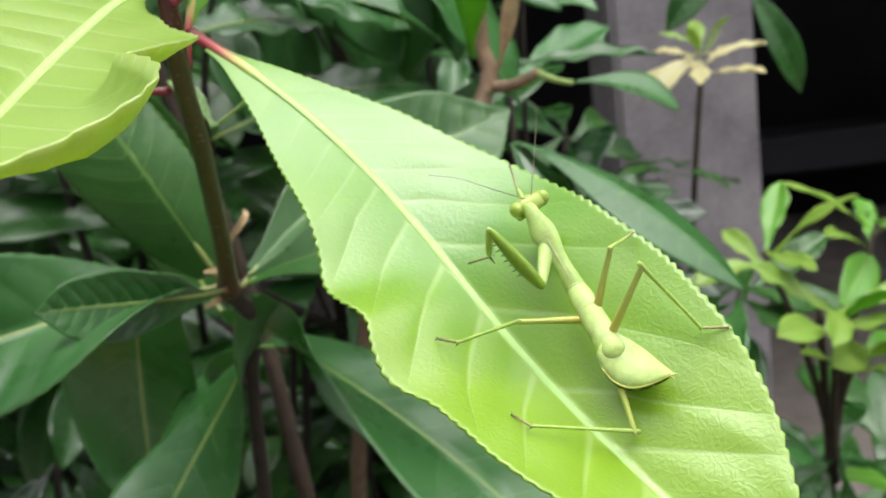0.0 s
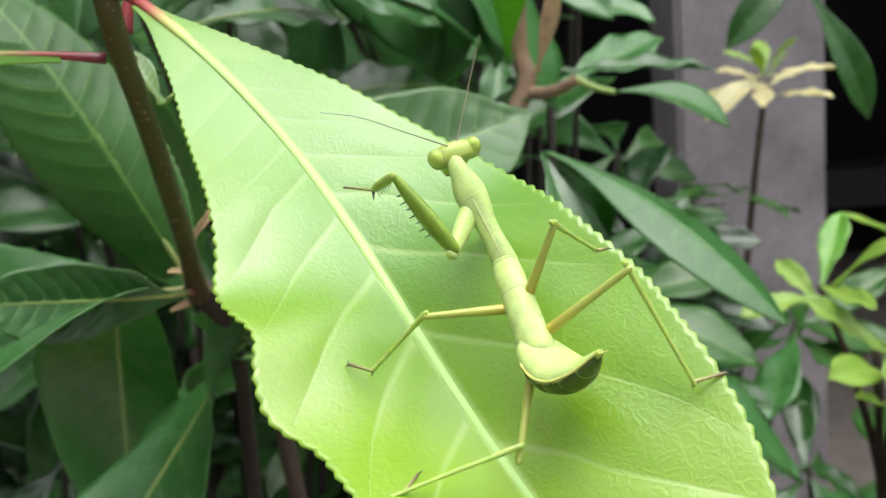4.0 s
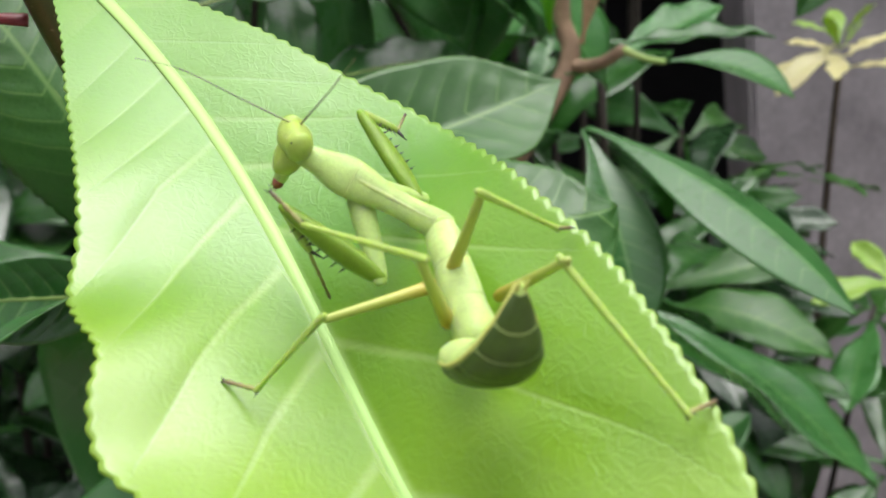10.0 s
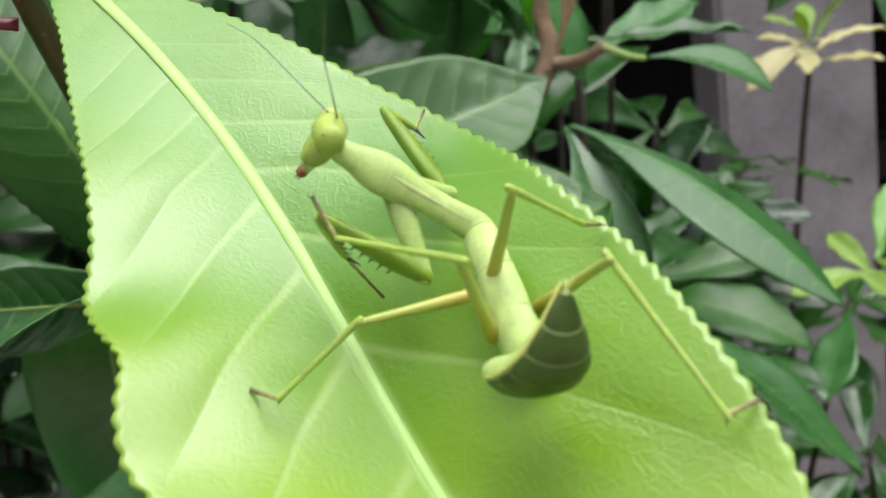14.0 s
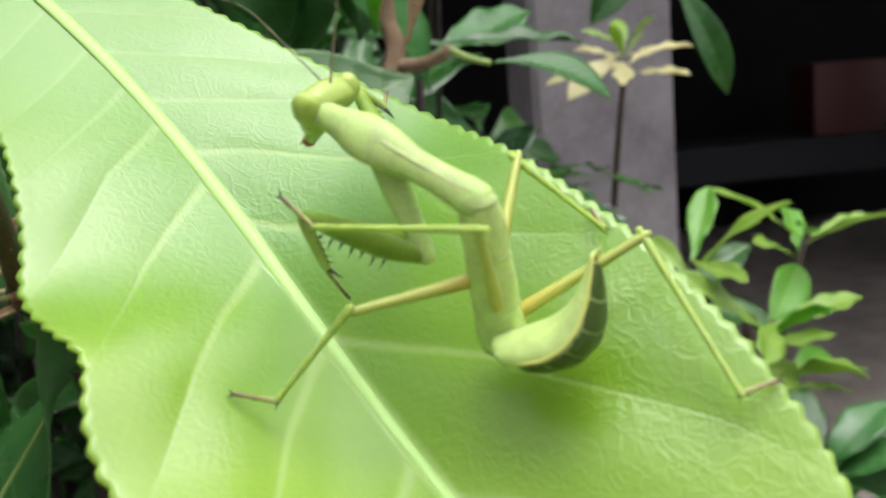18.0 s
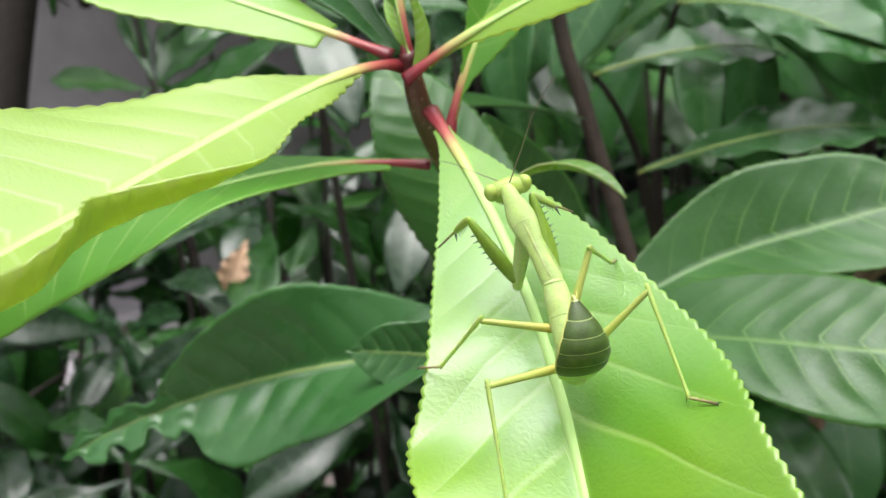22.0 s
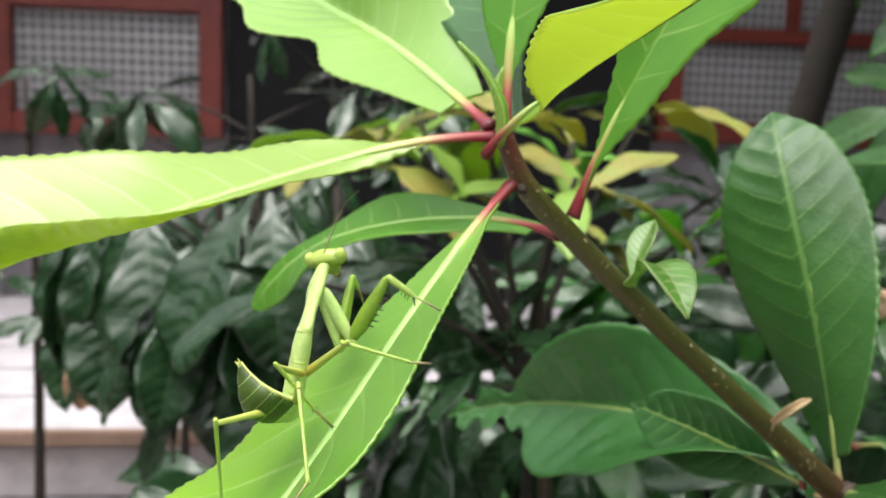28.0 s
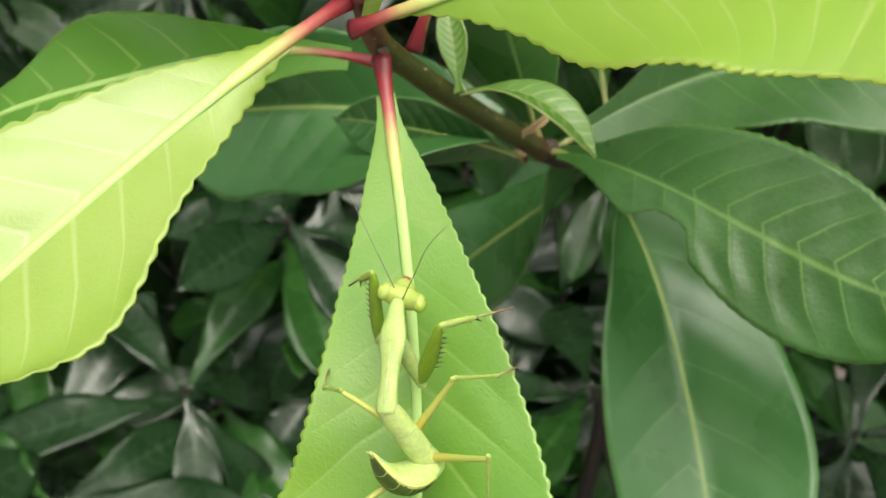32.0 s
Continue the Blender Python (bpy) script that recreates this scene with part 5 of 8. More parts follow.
# undergrowth beneath the shoot and mass farther back, green darkened for their shade
for x, y in ((-0.25, 0.45), (0.05, 0.5), (-0.45, 0.2), (0.28, 0.42), (-0.35, 0.62), (-0.62, 0.5)):
    bush("low undergrowth shrub, leaves darkened for the shade", (x, y, 0), [(x + rng.uniform(-0.18, 0.18), y + rng.uniform(-0.12, 0.15), z) for z in (0.40, 0.48, 0.55, 0.61, 0.67, 0.72, 0.78, 0.84) for _ in (0, 1, 2)], [GLOSSY_SHADE, GLOSSY_SHADE, FAR], 0.0025, scale=1.15)
for b0, dist, z1 in ((-72, 1.35, 0.95), (-58, 1.5, 1.05), (-45, 1.45, 1.15), (-32, 1.5, 1.2), (-18, 1.55, 1.3), (-86, 1.3, 0.85)):
    crowns = []
    z = 0.3
    while z < z1:
        crowns += [around(b0 + db + rng.uniform(-2, 2), dist + rng.uniform(-0.12, 0.12), z + rng.uniform(-0.05, 0.05)) for db in (-5, 0, 5)]
        z += 0.14
    bush("dense shrub before the house, leaves darkened for the shade", around(b0, dist, 0.0), crowns, [GLOSSY_SHADE, FAR], 0.003, scale=1.5)
# big leaves turned to the sky, every other one in the lightened green
broad = new("shrub")
tagged(broad, "tall shrub with broad glossy leaves turned to the light", "shrub", "shrubs behind")
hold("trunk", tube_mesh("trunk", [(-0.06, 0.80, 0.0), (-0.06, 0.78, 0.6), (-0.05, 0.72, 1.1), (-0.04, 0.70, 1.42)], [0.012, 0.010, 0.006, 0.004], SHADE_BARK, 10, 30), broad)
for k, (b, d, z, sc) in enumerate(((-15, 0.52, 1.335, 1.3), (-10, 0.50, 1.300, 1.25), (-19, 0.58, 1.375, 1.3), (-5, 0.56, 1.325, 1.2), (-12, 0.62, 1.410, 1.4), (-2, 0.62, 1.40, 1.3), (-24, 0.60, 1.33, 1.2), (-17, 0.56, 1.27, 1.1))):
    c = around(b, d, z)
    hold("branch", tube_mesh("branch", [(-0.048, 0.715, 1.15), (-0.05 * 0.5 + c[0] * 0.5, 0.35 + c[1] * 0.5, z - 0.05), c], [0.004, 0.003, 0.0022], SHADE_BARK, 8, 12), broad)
    hanging(broad, c, math.atan2(0.08 - c[1], 0.05 - c[0]), 3, (SHEEN, LIT_OLD)[k % 2], sc * 0.85, (0, 2, 6), 0.0006, 0.75)

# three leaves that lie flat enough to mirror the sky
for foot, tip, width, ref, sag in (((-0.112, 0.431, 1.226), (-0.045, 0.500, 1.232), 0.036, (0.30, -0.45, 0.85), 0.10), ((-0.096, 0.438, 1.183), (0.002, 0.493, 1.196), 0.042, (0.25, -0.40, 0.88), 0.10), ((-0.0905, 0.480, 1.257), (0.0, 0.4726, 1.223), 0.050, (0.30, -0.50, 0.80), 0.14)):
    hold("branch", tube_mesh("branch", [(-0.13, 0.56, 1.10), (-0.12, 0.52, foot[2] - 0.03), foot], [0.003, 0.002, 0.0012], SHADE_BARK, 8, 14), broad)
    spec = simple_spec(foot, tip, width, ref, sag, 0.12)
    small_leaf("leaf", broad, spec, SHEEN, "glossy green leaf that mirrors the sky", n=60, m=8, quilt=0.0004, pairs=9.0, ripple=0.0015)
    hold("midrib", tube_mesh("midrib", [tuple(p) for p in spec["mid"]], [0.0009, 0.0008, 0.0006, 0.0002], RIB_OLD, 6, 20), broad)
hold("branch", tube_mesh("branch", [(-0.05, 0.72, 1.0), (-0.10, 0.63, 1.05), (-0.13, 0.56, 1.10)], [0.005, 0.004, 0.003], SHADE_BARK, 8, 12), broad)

# twigs with their own leaves just behind the main leaf
twig = new("shrub")
tagged(twig, "shrub with a brown twig and one withered leaf", "shrub", "shrubs behind")
hold("trunk", tube_mesh("trunk", [(-0.10, 0.74, 0.0), (-0.10, 0.72, 0.7), (-0.05, 0.60, 1.06), (0.0084, 0.5147, 1.1481), (0.0373, 0.5178, 1.192), (0.036, 0.520, 1.215), (0.0383, 0.5145, 1.26)], [0.010, 0.008, 0.0045, 0.0048, 0.0048, 0.0042, 0.0035], PALE_BARK, 10, 50), twig, "brown twig")
hold("branch", tube_mesh("branch", [(0.0373, 0.5178, 1.192), (0.05, 0.510, 1.187), (0.062, 0.50, 1.196)], [0.0035, 0.003, 0.0026], PALE_BARK, 8, 10), twig)
hold("branch", tube_mesh("branch", [(0.062, 0.50, 1.196), (0.07, 0.497, 1.190), (0.0797, 0.4947, 1.1884)], [0.0018, 0.0015, 0.0013], RIB_FRESH, 8, 10), twig)
small_leaf("dry_leaf", twig, simple_spec((0.0440, 0.5177, 1.200), (0.0560, 0.5130, 1.243), 0.010, (0, -1, 0), 0.15, 0.6), DRY, "withered pale brown leaf")
small_leaf("leaf", twig, simple_spec((0.0797, 0.4947, 1.1884), (0.131, 0.4836, 1.1680), 0.032, (0, -0.35, 1), 0.14, 0.2), SHEEN, "", tooth=0.0004, pitch=0.005)
small_leaf("leaf", twig, simple_spec((0.0405, 0.4435, 1.1665), (0.122, 0.3708, 1.1010), 0.034, (0.1, -0.25, 1), 0.10, -0.25), SHEEN, "long arched green leaf", tooth=0.0004, pitch=0.005, n=60)
small_leaf("leaf", twig, simple_spec((0.0405, 0.4435, 1.1665), (0.055, 0.40, 1.090), 0.03, (0.3, -0.8, 0.5), 0.1, 0.2), SHEEN)
small_leaf("leaf", twig, simple_spec((0.030, 0.52, 1.20), (-0.045, 0.47, 1.243), 0.034, (0, -0.5, 1), 0.15, 0.2), SHEEN)
small_leaf("leaf", twig, simple_spec((0.030, 0.52, 1.205), (0.02, 0.45, 1.262), 0.036, (0.2, -0.6, 0.8), 0.12, 0.2), FRESH)
small_leaf("leaf", twig, simple_spec((0.045, 0.52, 1.25), (0.085, 0.47, 1.232), 0.030, (0, -0.5, 1), 0.15, 0.2), FRESH)
whorl(twig, (0.0607, 0.477, 1.0977), (0.1, -0.25, 1), 9, [SHEEN, FAR, SHEEN], 0.95, (-55, 15), spin=20)
hold("branch", tube_mesh("branch", [(-0.015, 0.54, 0.9), (0.03, 0.51, 1.0), (0.05, 0.49, 1.06), (0.0607, 0.477, 1.0977)], [0.006, 0.004, 0.0035, 0.003], BARK, 8, 14), twig)

side = new("shrub")
tagged(side, "slender brown stem with dark leaves", "shrub", "shrubs behind")
hold("trunk", tube_mesh("trunk", [(-0.055, 0.54, 0.0), (-0.06, 0.53, 0.6), (-0.075, 0.43, 1.0), (-0.0865, 0.418, 1.12), (-0.1065, 0.4115, 1.2072), (-0.118, 0.408, 1.26), (-0.132, 0.405, 1.42)], [0.009, 0.007, 0.0042, 0.0036, 0.0034, 0.0032, 0.0025], BARK, 10, 60), side, "brown stem")
small_leaf("leaf", side, simple_spec((-0.1065, 0.4115, 1.2072), (-0.150, 0.315, 1.2135), 0.034, (0.2, -0.1, 1), 0.06, 0.2), OLD, "", n=60)
small_leaf("leaf", side, simple_spec((-0.110, 0.410, 1.225), (-0.03, 0.43, 1.262), 0.034, (0, -0.4, 1), 0.15, 0.2), OLD)
whorl(side, (-0.128, 0.405, 1.36), (0, 0, 1), 7, [OLD, FRESH], 0.9, (-20, 40))

# young shoots out in the light
LIME_PALE = leaf_material('cream_leaf', (0.72, 0.66, 0.44), (0.62, 0.6, 0.3), (0.7, 0.68, 0.35), (0.7, 0.66, 0.2), 0.4, 0.4, 0.3, 0.05, 0.4, 0.2)
pale = new("shrub")
tagged(pale, "thin shoot with a pale cream and yellow leaf rosette", "shrub", "shrubs behind")
hold("trunk", tube_mesh("trunk", [(0.25, 1.05, 0.0), (0.24, 1.05, 0.6), (0.28, 1.05, 1.0), (0.3068, 1.047, 1.178)], [0.008, 0.006, 0.004, 0.003], BARK, 8, 30), pale)
whorl(pale, (0.3068, 1.0472, 1.195), (0, -0.35, 1), 8, [LIME_PALE], 0.72, (-12, 14), (0, 5))
whorl(pale, (0.3068, 1.0472, 1.202), (0, -0.2, 1), 5, [LIME], 0.45, (30, 60), (0, 5))
whorl(pale, (0.27, 1.04, 1.08), (0.1, -0.3, 1), 6, [FAR, OLD], 0.9, (-25, 20))
lime = new("shrub")
tagged(lime, "shrub with bright lime green young shoots", "shrub", "shrubs behind")
hold("trunk", tube_mesh("trunk", [(0.33, 0.80, 0.0), (0.31, 0.76, 0.5), (0.29, 0.70, 0.85), (0.275, 0.68, 1.0)], [0.009, 0.007, 0.004, 0.003], BARK, 8, 30), lime)
for c, ax, k in (((0.240, 0.690, 1.045), (-0.2, -0.2, 1), 5), ((0.2756, 0.64, 1.010), (0.4, -0.3, 1), 7), ((0.31, 0.68, 0.965), (0.5, -0.3, 0.9), 7), ((0.34, 0.72, 1.05), (0.5, 0, 1), 6)):
    hold("branch", tube_mesh("branch", [(0.29, 0.70, 0.85), (0.285, 0.69, 0.93), c], [0.0035, 0.003, 0.002], BARK, 8, 10), lime)
    whorl(lime, c, ax, k, [LIME, LIME, FRESH], 0.66, (0, 55), (0, 3, 5))
whorl(lime, (0.29, 0.69, 0.88), (0.3, -0.4, 1), 8, [FAR, FRESH], 0.8, (-40, 20))
hang = new("vine")
tagged(hang, "hanging shoot with drooping green leaves", "vine")
hold("stem", tube_mesh("stem", [(0.28, 0.87, 2.6), (0.30, 0.86, 1.9), (0.285, 0.855, 1.5), (0.297, 0.849, 1.25)], [0.004, 0.004, 0.003, 0.002], BARK, 8, 30), hang)
small_leaf("leaf", hang, simple_spec((0.285, 0.852, 1.262), (0.331, 0.838, 1.150), 0.031, (0.2, -1, 0.1), 0.1, 0.3), FAR, "", n=50)
small_leaf("leaf", hang, simple_spec((0.290, 0.852, 1.29), (0.215, 0.83, 1.215), 0.03, (-0.2, -1, 0.3), 0.1, 0.3), FAR)

# bronze young leaves and big drooping glossy leaves towards the house
bronze = new("shrub")
tagged(bronze, "shrub with bronze and yellow-green young leaves", "shrub", "shrubs behind")
hold("trunk", tube_mesh("trunk", [(-0.58, 0.36, 0.0), (-0.57, 0.35, 0.6), (-0.56, 0.33, 0.95), (-0.55, 0.31, 1.1)], [0.011, 0.009, 0.006, 0.004], BARK, 8, 30), bronze)
for c, k, mats in (((-0.4706, 0.315, 1.185), 7, [LIME, BRONZE, LIME]), ((-0.5277, 0.19, 1.205), 7, [BRONZE, LIME]), ((-0.6736, 0.2242, 1.225), 7, [LIME, LIME, BRONZE]), ((-0.5918, 0.342, 1.205), 7, [BRONZE, FRESH]), ((-0.6244, 0.41, 1.235), 7, [BRONZE, FAR]), ((-0.57, 0.22, 1.20), 7, [LIME, BRONZE]), ((-0.52, 0.26, 1.225), 6, [LIME, BRONZE]), ((-0.50, 0.40, 1.14), 7, [FAR, FRESH]), ((-0.50, 0.28, 1.08), 8, [GLOSSY_SHADE]), ((-0.55, 0.14, 1.10), 8, [GLOSSY_SHADE]), ((-0.62, 0.48, 1.17), 8, [GLOSSY_SHADE])):
    hold("branch", tube_mesh("branch", [(-0.55, 0.31, 1.0), (-0.56, 0.30, 1.07), c], [0.004, 0.003, 0.002], SHADE_BARK, 8, 10), bronze)
    whorl(bronze, c, (rng.uniform(-0.3, 0.3), rng.uniform(-0.3, 0.3), 1), k, mats, 0.72 if mats != [GLOSSY_SHADE] else 0.95, (-20, 45))

for k, (fx, fy, zs) in enumerate((((-0.84), 0.04, (1.08, 1.13)), ((-0.80), 0.08, (1.07, 1.13)), ((-0.78), 0.16, (0.66, 0.78, 0.9, 1.02, 1.12)), ((-0.92), 0.40, (0.66, 0.8, 0.94, 1.06)), ((-0.64), 0.10, (0.84,)), ((-0.95), 0.62, (0.7, 0.82, 0.94, 1.06)), ((-0.72), 0.34, (0.62, 0.74, 0.86, 0.98)))):
    ob = new("shrub")
    tagged(ob, "shrub with big drooping glossy dark leaves", "shrub", "glossy shrubs")
    hold("trunk", tube_mesh("trunk", [(fx, fy, 0.0), (fx + 0.02, fy, 0.4), (fx - 0.01, fy + 0.02, 0.8), (fx, fy, zs[-1] + 0.03)], [0.012, 0.010, 0.007, 0.004], SHADE_BARK, 10, 24), ob)
    for z in zs:
        for q in (0, 1, 2):
            a = rng.uniform(-1.5, 1.5)
            c = (fx + 0.10 * math.cos(a), fy + 0.10 * math.sin(a), z + rng.uniform(-0.03, 0.03))
            hold("branch", tube_mesh("branch", [(fx, fy, z - 0.06), (fx + 0.05 * math.cos(a), fy + 0.06 * math.sin(a), z - 0.01), c], [0.003, 0.0022, 0.0018], SHADE_BARK, 8, 10), ob)
            hanging(ob, c, a * 0.5 - 0.1, 3, GLOSSY_SHADE, 1.25)
for fx, fy, zs in ((-1.85, -0.16, (0.75, 0.86, 0.97, 1.08, 1.18)), (-1.9, 0.14, (0.75, 0.88, 1.0, 1.12, 1.24, 1.34)), (-1.95, 0.42, (0.8, 0.95, 1.1, 1.24, 1.32)), (-1.5, -0.35, (0.92, 1.02, 1.12, 1.22)), (-1.4, 0.02, (0.9, 1.02, 1.13, 1.24)), (-1.45, 0.45, (0.7, 0.86, 1.0)), (-1.5, 0.95, (0.7, 0.85, 1.0))):
    ob = new("shrub")
    tagged(ob, "dark leafy shrub close to the house", "shrub", "shrubs by the house")
    hold("trunk", tube_mesh("trunk", [(fx, fy, 0.0), (fx + 0.02, fy, 0.4), (fx - 0.01, fy + 0.02, 0.8), (fx, fy, zs[-1] + 0.03)], [0.012, 0.010, 0.007, 0.004], SHADE_BARK, 10, 24), ob)
    for z in zs:
        for q in (0, 1):
            a = rng.uniform(-2.2, 2.2)
            c = (fx + 0.14 * math.cos(a), fy + 0.17 * math.sin(a), z + rng.uniform(-0.05, 0.05))
            hold("branch", tube_mesh("branch", [(fx, fy, z - 0.06), (fx + 0.07 * math.cos(a), fy + 0.08 * math.sin(a), z - 0.01), c], [0.003, 0.0022, 0.0018], SHADE_BARK, 8, 10), ob)
            whorl(ob, c, (math.cos(a) * 0.5, math.sin(a) * 0.5, 0.8), 7, [GLOSSY_SHADE], 1.0, (-55, 10), (0, 1, 4))
dry_ob = new("withered_leaf")
tagged(dry_ob, "withered brown leaf caught in the shrub", "leaf")
small_leaf("blade", dry_ob, simple_spec((-0.752, -0.060, 1.02), (-0.758, -0.076, 0.935), 0.035, (1, 0, 0.1), 0.1, 0.4), DRY, "", ripple=0.002)
pink_ob = new("withered_leaf")
tagged(pink_ob, "curled pinkish brown withered leaf caught among twigs", "leaf")
small_leaf("blade", pink_ob, simple_spec((-0.416, 0.524, 1.136), (-0.425, 0.508, 1.102), 0.022, (0.7, -0.7, 0.2), 0.12, 0.5), DRY, "", ripple=0.002)

tree = new("tree")
tagged(tree, "small tree with a leaning brown trunk", "tree")
hold("trunk", tube_mesh("trunk", [(-1.10, 0.60, 0.0), (-1.08, 0.66, 0.7), (-1.039, 0.7273, 1.2372), (-0.998, 0.79, 1.42), (-0.95, 0.87, 1.9)], [0.04, 0.032, 0.024, 0.021, 0.018], SHADE_BARK, 14, 40), tree)
for k in range(26):
    a, z = rng.uniform(0, 6.28), rng.uniform(1.52, 2.1)
    r = rng.uniform(0.1, 0.42)
    c = (-0.96 + r * math.cos(a), 0.86 + r * math.sin(a) * 0.8, z)
    hold("branch", tube_mesh("branch", [(-0.97, 0.84, z - 0.15), (-0.96 + r * 0.5 * math.cos(a), 0.86 + r * 0.4 * math.sin(a), z - 0.05), c], [0.008, 0.005, 0.003], SHADE_BARK, 8, 10), tree)
    whorl(tree, c, (math.cos(a), math.sin(a), 0.5), 6, [GLOSSY_SHADE], 1.15, (-70, 10))


# ---------------------------------------------------------------- what moves
def keyed(ob, rows):
    walk(ob, [(t, pose(*p)) for t, *p in rows])


def motions():
    keyed(HEAD, [
        (0, 0.00503, -0.00432, 0.00972, 54.0, -13.7, 26.7), (2, 0.0039, -0.00359, 0.01316, 54.1, -16.1, 24.1), (3.5, 0.0027, -0.00306, 0.01517, 53.4, -13.7, 24.3),
        (6, 0.00047, -0.00372, 0.01698, 57.2, -12.8, 27.1), (6.5, -0.00245, -0.00358, 0.01521, 49.5, -13.2, 39.0), (7, -0.00508, -0.00425, 0.01233, 6.2, -17.1, 93.4),
        (7.5, -0.00553, -0.00513, 0.01274, 13.2, -16.5, 109.7), (9, -0.00486, -0.00516, 0.01356, 20.3, -16.6, 115.9),
        (11, -0.00313, -0.00538, 0.01361, 28.1, -15.5, 107.9), (13, -0.00268, -0.00594, 0.01414, 37.6, -16.0, 100.9),
        (15.5, -0.00228, -0.00631, 0.01422, 39.2, -17.1, 100.1), (18, -0.00148, -0.00833, 0.01478, 40.0, -14.3, 48.1),
        (18.5, 0.0005, -0.00775, 0.01771, 44.9, -11.0, 31.3), (19, 0.00061, -0.00557, 0.01923, 50.4, -10.3, 18.2), (19.5, -0.00016, -0.00386, 0.02098, 41.5, -6.2, 26.3),
        (20, -0.00263, -0.00156, 0.02195, 48.1, -14.7, 28.5), (20.5, -0.0073, 0.00175, 0.02473, 52.2, -14.1, 26.4), (21, -0.0198, 0.0084, 0.03399, 63.5, -10.9, 35.1),
        (21.5, -0.02125, 0.01128, 0.03425, 61.9, -11.2, 31.8), (22, -0.02113, 0.01222, 0.03311, 59.4, -12.2, 44.6), (23, -0.02206, 0.01245, 0.03269, 70.8, -7.0, 49.0),
        (24, -0.02306, 0.0119, 0.03416, 62.3, -7.3, 53.9), (25, -0.0283, 0.00973, 0.03419, 49.5, -14.2, 78.0), (27.5, -0.02883, 0.00859, 0.03416, 49.2, -12.7, 72.7),
        (28, -0.02955, 0.01066, 0.03438, 45.2, -12.5, 70.0), (29, -0.02816, 0.01371, 0.03519, 61.3, -8.2, 68.8), (30, -0.02509, 0.01235, 0.03599, 67.5, -7.3, 55.2),
        (31, -0.02508, 0.01286, 0.03429, 70.1, -7.2, 46.5), (32, -0.02392, 0.01674, 0.03104, 76.5, 15.4, 31.4),
    ])
    keyed(PRONOTUM, [
        (0, 0.00541, -0.00733, 0.00803, -67.7, 25.5, 174.7), (2, 0.0044, -0.0062, 0.01102, -71.7, 26.2, 177.0), (3.5, 0.00332, -0.00521, 0.01271, -66.3, 25.9, 177.9),
        (6, 0.00211, -0.00637, 0.01555, -75.4, 25.2, 178.4), (6.5, -0.00033, -0.006, 0.01402, -69.1, 36.7, -168.7), (7, -0.002, -0.00574, 0.0118, -60.8, 45.6, -151.8),
        (7.5, -0.00258, -0.0059, 0.01124, -52.7, 50.0, -139.4), (9, -0.0023, -0.006, 0.01142, -58.7, 49.3, -139.7),
        (11, -0.00098, -0.00674, 0.01117, -58.8, 50.2, -138.5), (13, -0.00058, -0.00731, 0.01163, -63.8, 49.1, -142.4),
        (15.5, -0.00035, -0.00784, 0.01179, -65.1, 49.2, -142.1), (18, -0.00052, -0.01112, 0.01293, -46.0, 45.9, -156.7),
        (18.5, 0.00117, -0.01062, 0.01585, 87.8, 132.6, -45.9), (19, 0.0013, -0.00846, 0.01751, -105.6, 38.7, 123.5),
        (19.5, 0.0011, -0.00618, 0.01868, -98.4, 41.6, 122.2), (20, -0.00179, -0.00464, 0.02066, 83.8, 141.8, -39),
        (20.5, -0.00558, -0.00075, 0.02296, 105.5, 141.8, -7.5), (21, -0.01849, 0.00612, 0.03191, -52.8, 25.4, -153.2),
        (21.5, -0.01952, 0.00858, 0.03305, -68.6, 24.4, -151.4), (22, -0.01911, 0.00981, 0.03163, -67.3, 24.2, -151.6),
        (23, -0.01929, 0.01062, 0.03153, -63.5, 23.6, -152.3), (24, -0.02056, 0.0107, 0.03231, -55.0, 27.6, -147.5), (25, -0.02597, 0.0087, 0.03191, -47.6, 21.7, -123.9),
        (27.5, -0.02653, 0.00869, 0.03164, -43.9, 36.9, -130.4), (28, -0.02707, 0.0099, 0.0323, -42.0, 37.0, -129.3),
        (29, -0.02532, 0.01278, 0.03357, -52.0, 28.3, -143.4), (30, -0.02243, 0.01054, 0.03453, -64.4, 22.7, -151.1),
        (31, -0.02258, 0.01045, 0.03398, -52.5, 25.5, -148.9), (32, -0.02242, 0.01382, 0.03051, -31.3, 20.4, -154.7),
    ])
